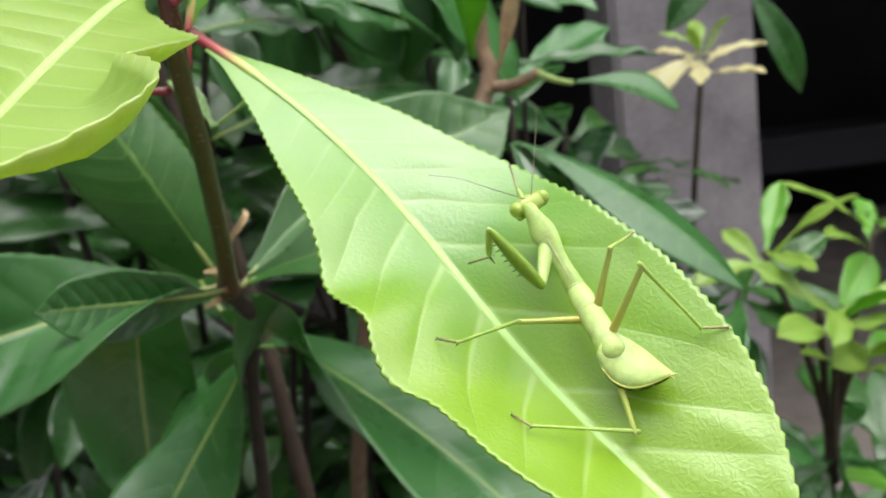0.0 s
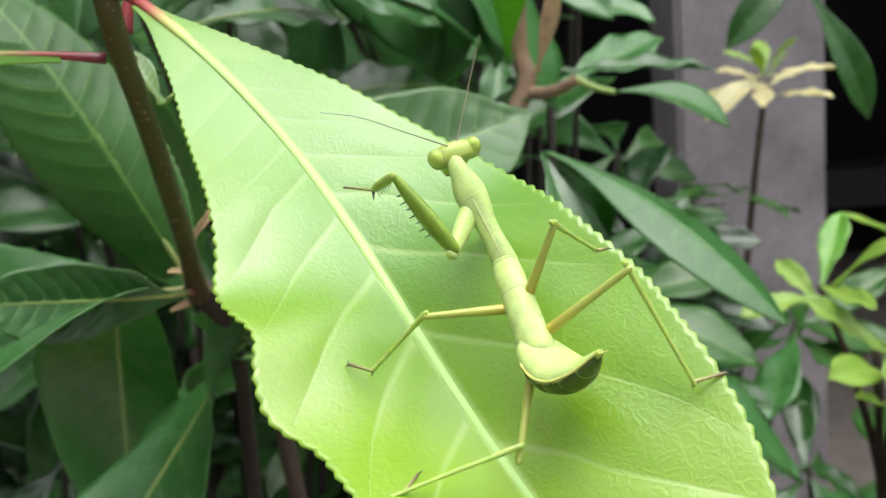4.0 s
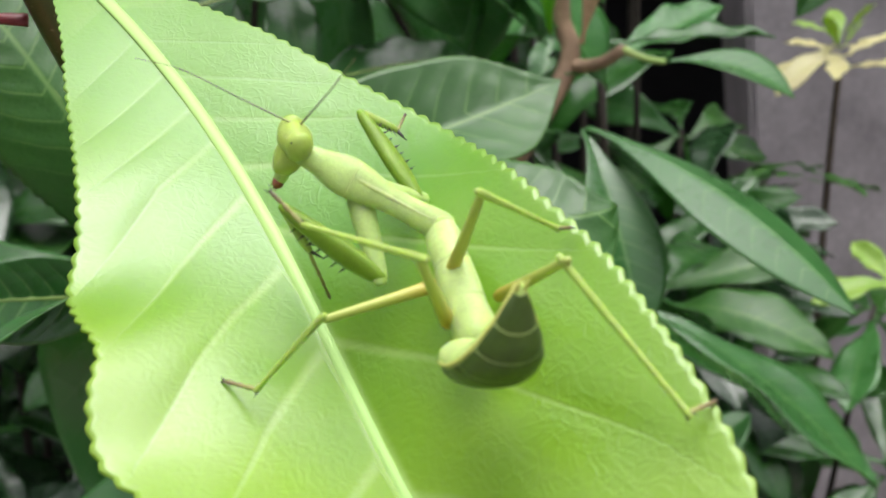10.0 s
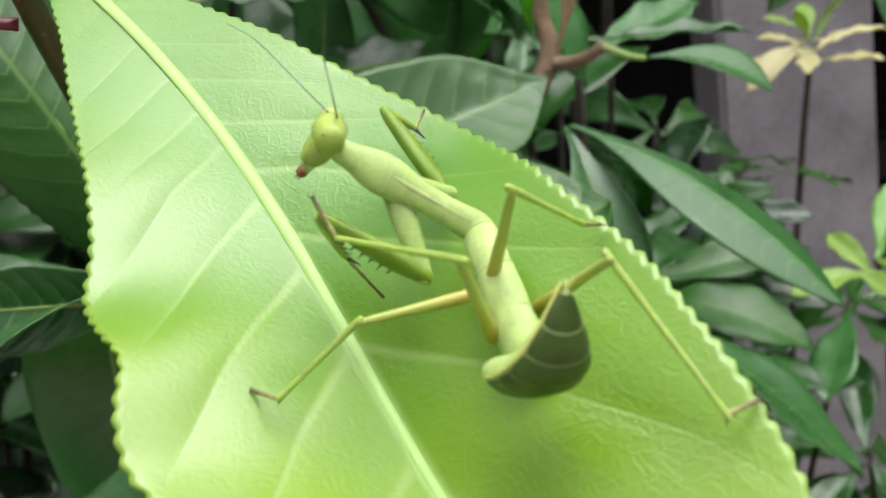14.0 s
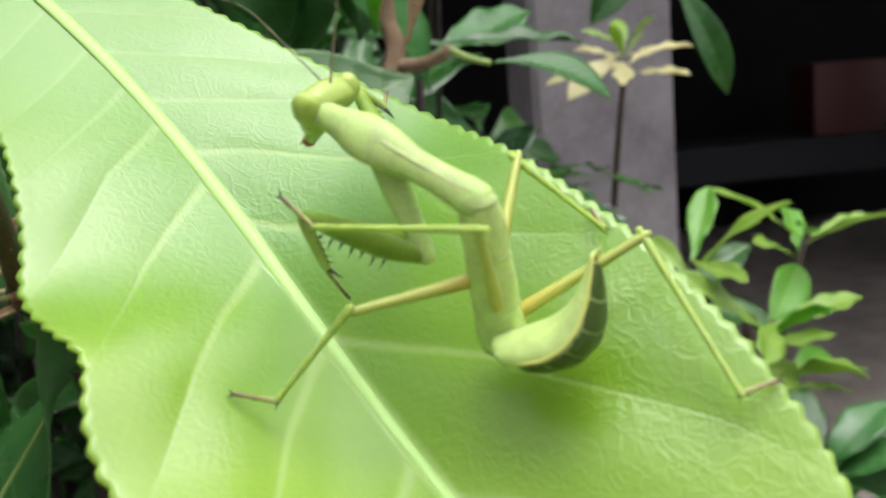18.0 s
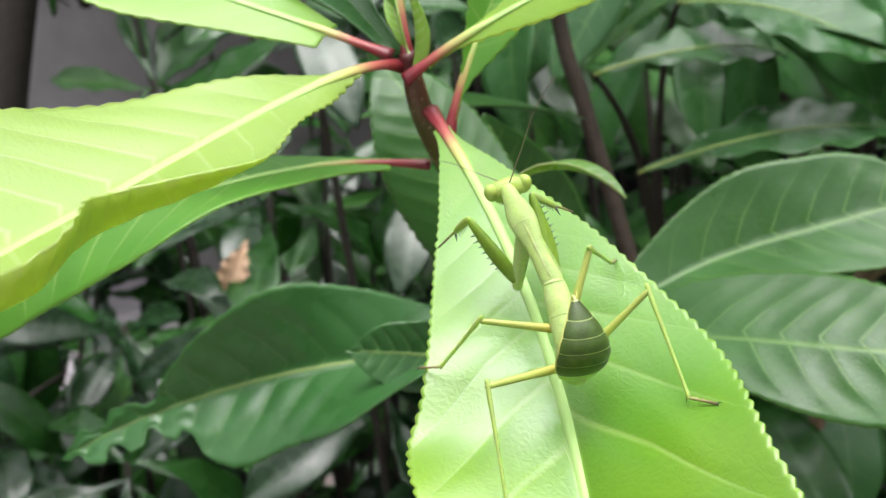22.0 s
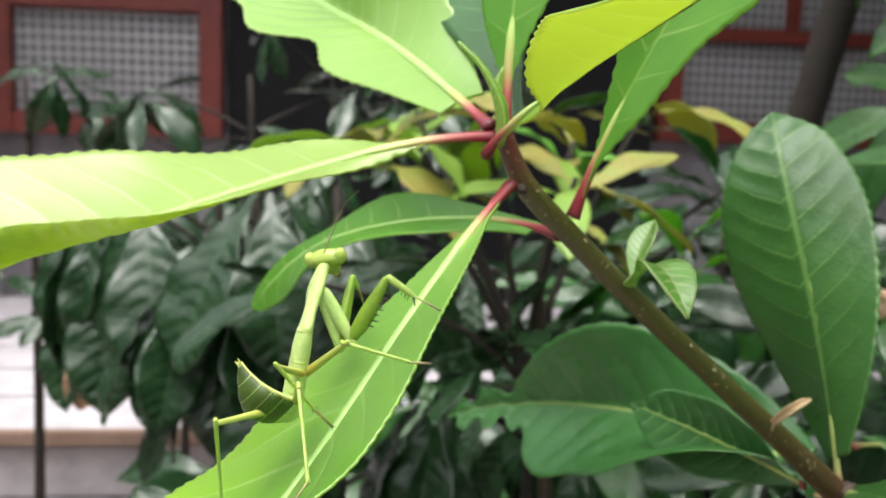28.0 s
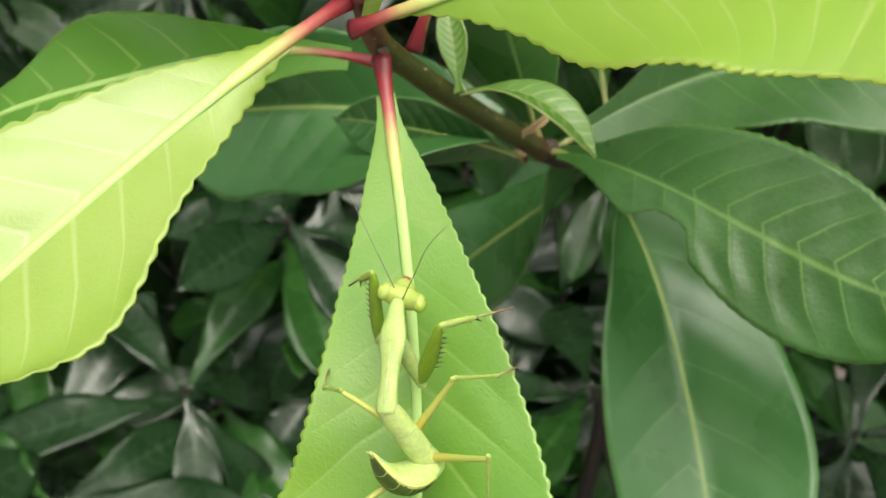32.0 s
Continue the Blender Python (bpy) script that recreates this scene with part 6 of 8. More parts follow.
    keyed(THORAX, [
        (0, 0.00996, -0.01252, -0.00244, -40.3, 26.8, 175.9), (2, 0.00943, -0.0104, 0.00037, -37.4, 24.4, 175.4), (3.5, 0.00812, -0.01041, 0.00244, -44.2, 23.8, 175.8),
        (6, 0.00714, -0.00965, 0.00467, -50.1, 22.4, 175.9), (6.5, 0.00742, -0.00903, 0.00462, -54.0, 18.1, 172.1), (7, 0.00782, -0.00743, 0.00412, -48.5, 25.5, 173.2),
        (7.5, 0.00816, -0.00669, 0.00483, -55.9, 27.2, 170), (9, 0.00801, -0.0057, 0.0045, -46.9, 31.5, 173.5), (11, 0.00944, -0.00613, 0.00434, -49.8, 27.4, 170.6),
        (13, 0.00966, -0.0065, 0.00418, -53.5, 27.2, 170.4), (15.5, 0.00967, -0.00672, 0.00437, -55.5, 25.5, 169.8), (18, 0.00899, -0.01663, 0.00659, -108.4, 0.0, 155.4),
        (18.5, 0.00804, -0.017, 0.00723, -112.5, 9.1, 162.0), (19, 0.00831, -0.01293, 0.00802, -50.3, 7.6, 162.8), (19.5, 0.00721, -0.01232, 0.00914, -49.6, 10.6, 166.2),
        (20, 0.00518, -0.0085, 0.01067, -40.1, 22.6, 173.7), (20.5, 0.00152, -0.00516, 0.01327, -52.7, 22.8, -176.7),
        (21, -0.01133, 0.00133, 0.02297, -69.7, 20.7, -158.4), (21.5, -0.01306, 0.00687, 0.02239, -60.1, 14.9, -161.5),
        (22, -0.01249, 0.00776, 0.02085, -68.9, 15.4, -161.0), (23, -0.0126, 0.00771, 0.02109, -74.6, 14.6, -161.8), (24, -0.01274, 0.0072, 0.02325, -82.0, 15.0, -161.4),
        (25, -0.01705, 0.00682, 0.02333, -76.1, 1.9, -148.4), (27.5, -0.01632, 0.00682, 0.02472, -77.7, 0.8, -172.8),
        (28, -0.01677, 0.00793, 0.02568, -80.0, 2.6, -170.7), (29, -0.01702, 0.0094, 0.02492, -65.7, 29.0, -142.4), (30, -0.0158, 0.00782, 0.02378, -56.2, 26.7, -146.3),
        (31, -0.01485, 0.00607, 0.02485, -90.1, 17.2, -158.0), (32, -0.01584, 0.00518, 0.02445, -84.7, 30.9, -141.7),
    ])
    keyed(ABDOMEN, [
        (0, 0.01271, -0.02161, -0.00916, -18.1, 25.1, -142.1), (2, 0.01157, -0.01977, -0.00601, 4.6, 13.8, -140.7), (3.5, 0.01078, -0.019, -0.00502, 8.5, 7.6, -142.6),
        (6, 0.00999, -0.01731, -0.00355, 3.1, -14.7, -144.3), (6.5, 0.00937, -0.01617, -0.00429, 28.9, -7.5, -155.6),
        (7, 0.01103, -0.01753, -0.00394, 40.5, -9.9, -149.7), (7.5, 0.012, -0.0175, -0.00396, 40.9, -2.1, -149),
        (9, 0.01219, -0.01906, -0.00308, 37.9, -3.6, -149.1), (11, 0.01161, -0.01935, -0.00418, 42.5, -9.1, -147.5),
        (13, 0.01199, -0.01922, -0.00458, 46.2, -7.5, -147.1), (15.5, 0.01192, -0.01907, -0.00479, 47.8, -6, -147),
        (18, 0.01083, -0.01584, -0.0048, 46.4, 5.8, -115.8), (18.5, 0.01168, -0.01355, -0.00417, 47.4, 7.8, -109.6),
        (19, 0.0078, -0.02043, -0.00131, 44.5, -16.3, -112.4), (19.5, 0.00817, -0.02052, -0.0008, 52.7, -17.8, -110.8), (20, 0.00791, -0.01811, 0.00167, 67.6, -29.6, -102.6),
        (20.5, 0.00607, -0.01212, 0.00412, 87.7, -11.1, -113.7), (21, -0.00631, -0.00097, 0.01286, 77.6, 7.7, -128.9),
        (21.5, -0.00879, 0.00223, 0.01271, 63.6, 2.8, -141.7), (22, -0.00834, 0.00469, 0.01023, 80.8, 3.1, -132.8), (23, -0.0089, 0.00563, 0.01011, 70.3, 5.5, -133.8),
        (24, -0.00939, 0.00662, 0.01213, 60.7, 15.8, -167.4), (25, -0.01526, 0.00464, 0.01203, 65.6, 34.1, -133.1),
        (27.5, -0.01585, 0.00437, 0.01331, 57.7, 38.1, -134.7), (28, -0.01592, 0.006, 0.01411, 59.9, 38.4, -136.1), (29, -0.01011, 0.00875, 0.01577, 59.5, 35.3, -164.1),
        (30, -0.00848, 0.0048, 0.015, 74.7, 21.6, -138.6), (31, -0.01169, 0.00737, 0.01382, 55.7, 17.2, -161.1), (32, -0.01052, 0.008, 0.01455, 39.5, 25.7, 170.4),
    ])
    keyed(L_COXA, [
        (0, 0.00697, -0.00775, 0.00471, -134.9, -36.8, -48.2), (2, 0.00605, -0.00636, 0.00766, -150.6, -38.4, -37.9),
        (3.5, 0.00489, -0.00562, 0.00943, -148.2, -39.4, -36.5), (4.733, 0.00431, -0.00595, 0.01078, -120.9, -14.5, -75.2),
        (6, 0.00373, -0.00629, 0.01212, -113.1, 19.2, -100.7), (6.5, 0.00196, -0.00586, 0.01096, -88.0, 12.1, -92.5), (7, 0.00079, -0.00526, 0.00917, -78.0, -9.9, -72.0),
        (7.5, 0.00044, -0.00519, 0.00893, -82.6, -21.5, -56.1), (9, 0.0006, -0.00502, 0.00897, -85.5, -22.7, -61.2),
        (11, 0.00197, -0.00568, 0.00875, -81.7, -18.6, -77.4), (13, 0.00232, -0.00621, 0.00906, -77.8, -17.4, -81.2),
        (15.5, 0.00249, -0.00666, 0.00923, -73.5, -16.4, -87.3), (18, 0.00227, -0.01161, 0.01065, -67.8, -5.0, -115.2),
        (18.5, 0.00329, -0.01133, 0.013, -85.5, -5.9, -108.2), (19, 0.00343, -0.00868, 0.01443, -101.4, -14.3, -92.1),
        (19.5, 0.00299, -0.00681, 0.01559, -122.3, -26.3, -85.1), (20, 0.00025, -0.00469, 0.01744, -141.1, 10.2, -98.7),
        (20.5, -0.0036, -0.00092, 0.0198, -121.1, 9.7, -94.4), (21, -0.01674, 0.00583, 0.02889, -97.8, -8.2, -74.4),
        (21.5, -0.01798, 0.00905, 0.02959, -98.7, -0.5, -75.8), (22, -0.01753, 0.01019, 0.02813, -105.1, 8.5, -88.6),
        (23, -0.01769, 0.01078, 0.02812, -107.5, 8.7, -94.5), (24, -0.01868, 0.01071, 0.02925, -100.3, 8.1, -95.6), (25, -0.02413, 0.00892, 0.02887, -98.2, 25.2, -138.6),
        (27.5, -0.02408, 0.0091, 0.0291, -99.5, 25.3, -139.4), (28, -0.0246, 0.01029, 0.02984, -99.6, 20.1, -148.9), (29, -0.02335, 0.01282, 0.03059, -92.3, 2.9, -117.3),
        (30, -0.02087, 0.01074, 0.03103, -114.3, 4.4, -123.1), (31, -0.02074, 0.01025, 0.0309, -121.6, 4.1, -125.7),
        (32, -0.02086, 0.01254, 0.02819, -135.3, -0.4, -113.3),
    ])
    keyed(L_FEMUR, [
        (0, 0.0046, -0.0154, -0.0008, 125.8, 18.4, -136.2), (2, 0.00315, -0.015, 0.00386, 126.9, 14.5, -132.6), (3.5, 0.00256, -0.01432, 0.00542, 127.2, 16.5, -132.9),
        (6, 0.00097, -0.00319, 0.00487, 112.8, 24.6, -113.0), (6.5, 0.00233, -0.00411, 0.00272, 129.8, -6.3, -70.4), (7, 0.00302, -0.00611, 0.00059, 148.7, -17.1, -67.5),
        (7.5, 0.00315, -0.0072, 0.00084, 131.0, 38.3, -108.4), (9, 0.00285, -0.00769, 0.0008, 132.9, 29.1, -109.3), (11, 0.00387, -0.0082, 0.00019, 134.7, 22.0, -115.2),
        (13, 0.00463, -0.00855, 0.00055, 136.0, 33.9, -122.3), (15.5, 0.00521, -0.009, 0.00081, 142.6, 30.1, -118.8),
        (18, 0.00503, -0.01371, 0.00236, 161.9, 16.3, -122.0), (18.5, 0.00368, -0.0124, 0.00424, 139.2, -2.0, -111.6),
        (19, 0.00157, -0.0108, 0.00588, 133.6, -6.1, -101.2), (19.5, -0.00159, -0.01064, 0.00865, 136.2, -11.1, -101.7),
        (20, -0.00639, -0.00268, 0.012, 144.4, 18.5, -104.7), (20.5, -0.00794, 0.00066, 0.01256, 138.2, 27.0, -109.2),
        (21, -0.01756, 0.0043, 0.02019, 132.7, 21.3, -103.7), (21.5, -0.01922, 0.00866, 0.02112, 124.3, 19.0, -101.9),
        (22, -0.01977, 0.01135, 0.02003, 120.7, 22.1, -109.5), (23, -0.02012, 0.01218, 0.02021, 117.6, 15.1, -106.3),
        (24, -0.02007, 0.01202, 0.02101, 121.4, 15.8, -107.8), (25, -0.02229, 0.01213, 0.02142, 118.0, 17.6, -121.2),
        (27.5, -0.02227, 0.01248, 0.02156, 120.7, 14.2, -116.2), (28, -0.0229, 0.01294, 0.02209, 120.2, -2.5, -106.0),
        (29, -0.02346, 0.01335, 0.02214, 119.3, -3.7, -105.6), (30, -0.02344, 0.0131, 0.02345, 124.5, -6.7, -107.2),
        (31, -0.02399, 0.01321, 0.02381, 123.2, -7.3, -108.6), (32, -0.02641, 0.01489, 0.02223, 103.4, -2.2, -105.9),
    ])
    keyed(L_TIBIA, [
        (0, -0.00195, -0.01267, 0.00775, -114.2, 18.4, -136.2), (2, -0.00326, -0.01211, 0.01247, -150.5, 14.5, -132.6),
        (3.5, -0.00406, -0.0116, 0.01387, -155.5, 16.5, -132.9), (6, -0.00478, -0.00548, 0.01438, -171.9, 24.6, -113.0),
        (6.5, -0.00477, -0.00564, 0.01131, 167.7, -6.3, -70.4), (7, -0.00629, -0.00814, 0.00604, -162.7, -17.1, -67.5),
        (7.267, -0.00582, -0.00898, 0.0067, -130.0, 5.6, -94.5), (7.5, -0.00534, -0.00982, 0.00736, -105.5, 38.3, -108.4),
        (9, -0.00551, -0.00891, 0.00784, -87.4, 29.1, -109.3), (11, -0.00428, -0.00756, 0.00734, -81.0, 22.0, -115.2),
        (13, -0.00428, -0.00792, 0.00685, -89.6, 33.9, -122.3), (15.5, -0.00394, -0.00776, 0.00652, -84.9, 30.1, -118.8),
        (18, -0.0043, -0.009, 0.00562, -79.5, 16.3, -122.0), (18.5, -0.00406, -0.00908, 0.01151, -145.7, -2.0, -111.6),
        (19, -0.00574, -0.00849, 0.01384, -143.0, -6.1, -101.2), (19.5, -0.00924, -0.00751, 0.01629, -164.8, -11.1, -101.7),
        (20, -0.01563, -0.00238, 0.01812, -179.4, 18.5, -104.7), (20.5, -0.01701, 0.00019, 0.01925, -135.7, 27.0, -109.2),
        (21, -0.02547, 0.00322, 0.02768, -136.1, 21.3, -103.7), (21.5, -0.02596, 0.00703, 0.02979, -164.9, 19.0, -101.9),
        (22, -0.02636, 0.00985, 0.02896, -152.5, 22.1, -109.5), (23, -0.02576, 0.01117, 0.02968, -148.4, 15.1, -106.3),
        (24, -0.02629, 0.01135, 0.03001, -144.5, 15.8, -107.8), (25, -0.02822, 0.01228, 0.03066, -148.8, 17.6, -121.2),
        (27.5, -0.02828, 0.01287, 0.03065, -153.1, 14.2, -116.2), (28, -0.02811, 0.01486, 0.03159, -150.2, -2.5, -106.0),
        (29, -0.02847, 0.0154, 0.03168, -146.4, -3.7, -105.6), (30, -0.02906, 0.01594, 0.03242, -134.9, -6.7, -107.2),
        (31, -0.02931, 0.01623, 0.0329, -128.3, -7.3, -108.6), (32, -0.02874, 0.01597, 0.03287, -133.3, -2.2, -105.9),
    ])
    keyed(L_TARSUS, [
        (0, -0.00234, -0.01012, 0.00329, -26.5, -53.8, 53.8), (2, -0.00612, -0.00862, 0.01002, -7.3, -56.4, 38.8), (3.5, -0.00709, -0.00796, 0.01182, 1.9, -56.4, 39.1),
        (6, -0.0093, -0.00323, 0.01373, 22.6, -56.6, 40.8), (6.5, -0.00993, -0.00734, 0.01248, 51.0, -59.0, 46.8), (7, -0.01091, -0.01057, 0.00449, -79.2, -38.9, 140.0),
        (7.5, -0.00567, -0.0065, 0.00351, -118.1, -18.7, 136.5), (9, -0.00446, -0.00662, 0.00334, -116.7, -22.3, 138.5),
        (11, -0.00272, -0.00617, 0.00259, -120.2, -16.8, 135.3), (13, -0.00273, -0.00554, 0.00262, -125.5, -9.1, 130.3),
        (15.5, -0.00232, -0.00575, 0.00213, -134.4, -9.7, 130.8), (18, -0.00277, -0.0083, 0.00079, -140.8, -21.8, 144.5),
        (18.5, -0.00811, -0.00758, 0.00858, -91.2, -19.0, 143.0), (19, -0.01007, -0.00799, 0.01058, -113.3, -43.3, 149.1),
        (19.5, -0.01453, -0.0067, 0.01487, -155.3, -64.3, -177.2), (20, -0.02061, -0.00106, 0.01807, 164.6, -66.4, -121.1),
        (20.5, -0.01995, 0.00294, 0.01605, -150.2, -64.6, -154.5), (21, -0.02876, 0.00535, 0.02437, -121.7, -33.6, 159.8),
        (21.5, -0.03074, 0.00848, 0.02853, -143.6, -65.5, -157.6), (22, -0.03037, 0.01222, 0.02675, -121.8, -57.2, -173.4),
        (23, -0.02978, 0.01308, 0.02707, -133.9, -61.3, -167.1), (24, -0.03002, 0.0134, 0.02714, -129.7, -59.5, -170.4),
        (25, -0.03157, 0.01526, 0.02811, -109.0, -44.8, 176.2), (27.5, -0.03213, 0.0154, 0.02841, -107.5, -39.5, 173.9),
        (28, -0.03243, 0.01598, 0.02904, -101.1, -33.6, 172.0), (29, -0.03264, 0.01637, 0.02884, -99.8, -34.6, 172.2),
        (30, -0.03265, 0.01661, 0.0288, -98.9, -36.1, 172.5), (31, -0.03249, 0.01676, 0.0289, -98.1, -37.4, 172.8), (32, -0.03218, 0.01681, 0.02913, -97.5, -38.5, 172.9),
    ])
    keyed(ML_FEMUR, [
        (0, 0.01175, -0.01618, -0.0065, 9.4, -52.1, 86.9), (2, 0.01089, -0.01419, -0.00352, 6.6, -52.9, 95.5), (3.5, 0.00983, -0.01381, -0.002, 3.4, -53.2, 101.2),
        (6, 0.00893, -0.01258, -0.00015, -2.0, -53.2, 109.2), (6.5, 0.00875, -0.0117, -0.00054, -5.7, -53.4, 103.8), (7, 0.00897, -0.01074, -0.00048, -7.0, -52.5, 117.6),
        (7.5, 0.009, -0.00974, -0.00011, -10.5, -51.6, 127.7), (9, 0.00891, -0.00922, 0.0002, -11.9, -51.3, 129.9), (11, 0.00997, -0.00935, -0.00036, -9.4, -52.2, 122.3),
        (13, 0.01027, -0.00949, -0.00075, -6.9, -52.7, 116.6), (15.5, 0.01025, -0.0095, -0.00075, -7.8, -52.7, 115.8),
        (18, 0.01016, -0.01408, 0.0004, -12.1, -53.6, 107.9), (18.5, 0.00995, -0.01426, 0.0012, -17.1, -53.9, 105.6),
        (19, 0.00817, -0.01566, 0.00299, -25.2, -53.4, 107.7), (19.5, 0.00746, -0.01526, 0.00409, -28.6, -52.1, 112.2),
        (20, 0.00569, -0.01202, 0.00625, -36.1, -46.2, 126.3), (20.5, 0.00329, -0.00766, 0.0081, -43.1, -38.2, 139.2), (21, -0.00886, 0.00109, 0.01713, 4.4, -49.2, 97.9),
        (21.5, -0.011, 0.00545, 0.01676, 10.3, -49.7, 103.4), (22, -0.01049, 0.00712, 0.01474, 14.6, -50.5, 109.5), (23, -0.01083, 0.00756, 0.0148, 17.2, -50.2, 107.6),
        (24, -0.01114, 0.0078, 0.01689, 11.2, -51.2, 113.7), (24.5, -0.01384, 0.00711, 0.01684, 69.4, -53.8, 118.9),
        (25, -0.01655, 0.00643, 0.01678, 132.9, -57.9, 117.5), (27.5, -0.01618, 0.00648, 0.01821, 142.3, -58.1, 117.0),
        (28, -0.01645, 0.00784, 0.01908, 135.4, -59.7, 113.4), (28.5, -0.01506, 0.0089, 0.01931, 122.8, -75.0, 82.0),
        (29, -0.01367, 0.00995, 0.01953, -146.0, -84.7, -51.7), (30, -0.01224, 0.00719, 0.01858, 105.8, -81.6, 12.8), (31, -0.01336, 0.00761, 0.01853, 89.2, -70.4, 18.9),
        (32, -0.01327, 0.00748, 0.0187, 90.3, -68.6, 18.9),
    ])
    keyed(ML_TIBIA, [
        (0, 0.00025, -0.01706, -0.00533, -24.1, -48.9, 98.9), (2, -0.00068, -0.01638, -0.0027, -43.0, -41.7, 114.1),
        (3.5, -0.00151, -0.01661, -0.00158, -56.7, -37.2, 119.0), (6, -0.00205, -0.01605, -0.00039, -65.8, -35.4, 120.3),
        (6.5, -0.00213, -0.01345, -0.0012, -58.0, -29.0, 124.3), (7, -0.00144, -0.01496, -0.00132, -59.9, -37.2, 118.4),
        (7.5, -0.00091, -0.01531, -0.00141, -58.6, -39.0, 117.1), (9, -0.0011, -0.01513, -0.00131, -57.7, -37.6, 118.1),
        (11, -0.001, -0.01442, -0.00158, -52.8, -34.6, 120.8), (13, -0.00094, -0.01382, -0.00162, -47.8, -32.2, 123.2),
        (15.5, -0.00099, -0.0135, -0.00173, -46.0, -30.4, 125.1), (18, -0.00148, -0.01574, -0.00107, -62.2, -33.9, 122.1),
        (18.5, -0.00166, -0.01459, -0.00085, -49.0, -28.6, 126.3), (19, -0.00309, -0.01507, 0.00003, -51.9, -25.8, 129.0),
        (19.5, -0.00374, -0.01504, 0.00064, -52.7, -23.6, 130.9), (20, -0.00462, -0.01357, 0.0016, -56.7, -14.5, 137.6),
        (20.5, -0.00575, -0.01079, 0.00201, -62.5, -2.3, 144.9), (21, -0.01976, -0.00108, 0.01769, -55.5, -38.8, 122.1),
        (21.5, -0.0214, 0.00139, 0.01806, -57.5, -36.0, 124.4), (22, -0.02042, 0.00118, 0.01662, -57.7, -29.2, 129.6),
        (23, -0.02038, 0.00183, 0.01695, -61.4, -27.1, 131.0), (24, -0.02053, 0.00182, 0.01826, -62.8, -31.9, 128.1),
        (25, -0.00626, 0.00369, 0.02129, -84.9, -47.6, 122.2), (27.5, -0.00563, 0.00531, 0.02184, -82.2, -43.0, 122.9),
        (28, -0.00634, 0.00475, 0.02308, -88.9, -40.1, 123.2), (29, -0.01721, -0.00105, 0.01894, -106.9, -49.9, 125.1),
        (30, -0.02204, 0.0018, 0.02018, -69.0, -21.4, 126.4), (31, -0.02357, 0.00427, 0.02236, -59.0, -37.3, 117.5),
        (32, -0.02334, 0.00397, 0.02289, -62.4, -37.5, 117.4),
    ])
    keyed(ML_TARSUS, [
        (0, -0.00838, -0.01559, -0.00778, 7.5, -52.8, 45.9), (2, -0.0084, -0.01533, -0.00732, -0.5, -53.0, 50.9), (3.5, -0.00808, -0.01502, -0.00762, 7.0, -52.8, 46.7),
        (6, -0.00772, -0.01377, -0.00718, 5.2, -53.7, 60.0), (6.5, -0.00814, -0.01308, -0.00786, 23.2, -51.3, 44.8), (7, -0.00772, -0.01294, -0.00759, 17.4, -54.0, 56.5),
        (7.5, -0.00738, -0.01311, -0.00748, 13.7, -54.2, 58.2), (9, -0.00763, -0.01327, -0.00742, 14.0, -54.2, 58.0),
        (11, -0.0078, -0.01371, -0.00752, 10.2, -53.7, 54.3), (13, -0.008, -0.01416, -0.0073, 5.1, -53.6, 51.9), (15.5, -0.00804, -0.01443, -0.00736, 5.0, -53.4, 49.3),
        (18, -0.00748, -0.0142, -0.00777, 13.0, -54.1, 56.5), (18.5, -0.00848, -0.01548, -0.00692, -3.4, -53.7, 48.1),
        (19, -0.00949, -0.01619, -0.00649, -11.9, -53.8, 46.4), (19.5, -0.0099, -0.01648, -0.0061, -22.4, -53.0, 50.7),
        (20, -0.00958, -0.01607, -0.00604, -24.0, -52.2, 53.8), (20.5, -0.00853, -0.01416, -0.00633, -17.3, -50.2, 62.3),
        (21, -0.02677, 0.00019, 0.01172, -15.5, -45.7, 84.9), (21.5, -0.02806, 0.00235, 0.01179, -10.9, -43.5, 97.6), (22, -0.0266, 0.00096, 0.00986, -11.1, -43.9, 95.2),
        (23, -0.0261, 0.00172, 0.0098, -7.9, -43.4, 99.1), (24, -0.02645, 0.00263, 0.01138, -29.6, -36.1, 126.6), (25, -0.01063, 0.00909, 0.015, -94.3, -45.9, 119.7),
        (27.5, -0.01007, 0.00986, 0.01515, -96.6, -44.5, 119.5), (28, -0.00982, 0.00973, 0.01588, -96.3, -42.9, 119.3),
        (29, -0.01889, 0.00597, 0.01328, -82.7, -41.8, 119.3), (30, -0.02654, 0.00236, 0.01221, -44.7, -33.5, 124.5), (31, -0.02997, 0.00631, 0.01609, -6.6, -56.0, 64.8),
        (32, -0.02938, 0.0064, 0.01644, -16.3, -57.6, 50.6),
    ])
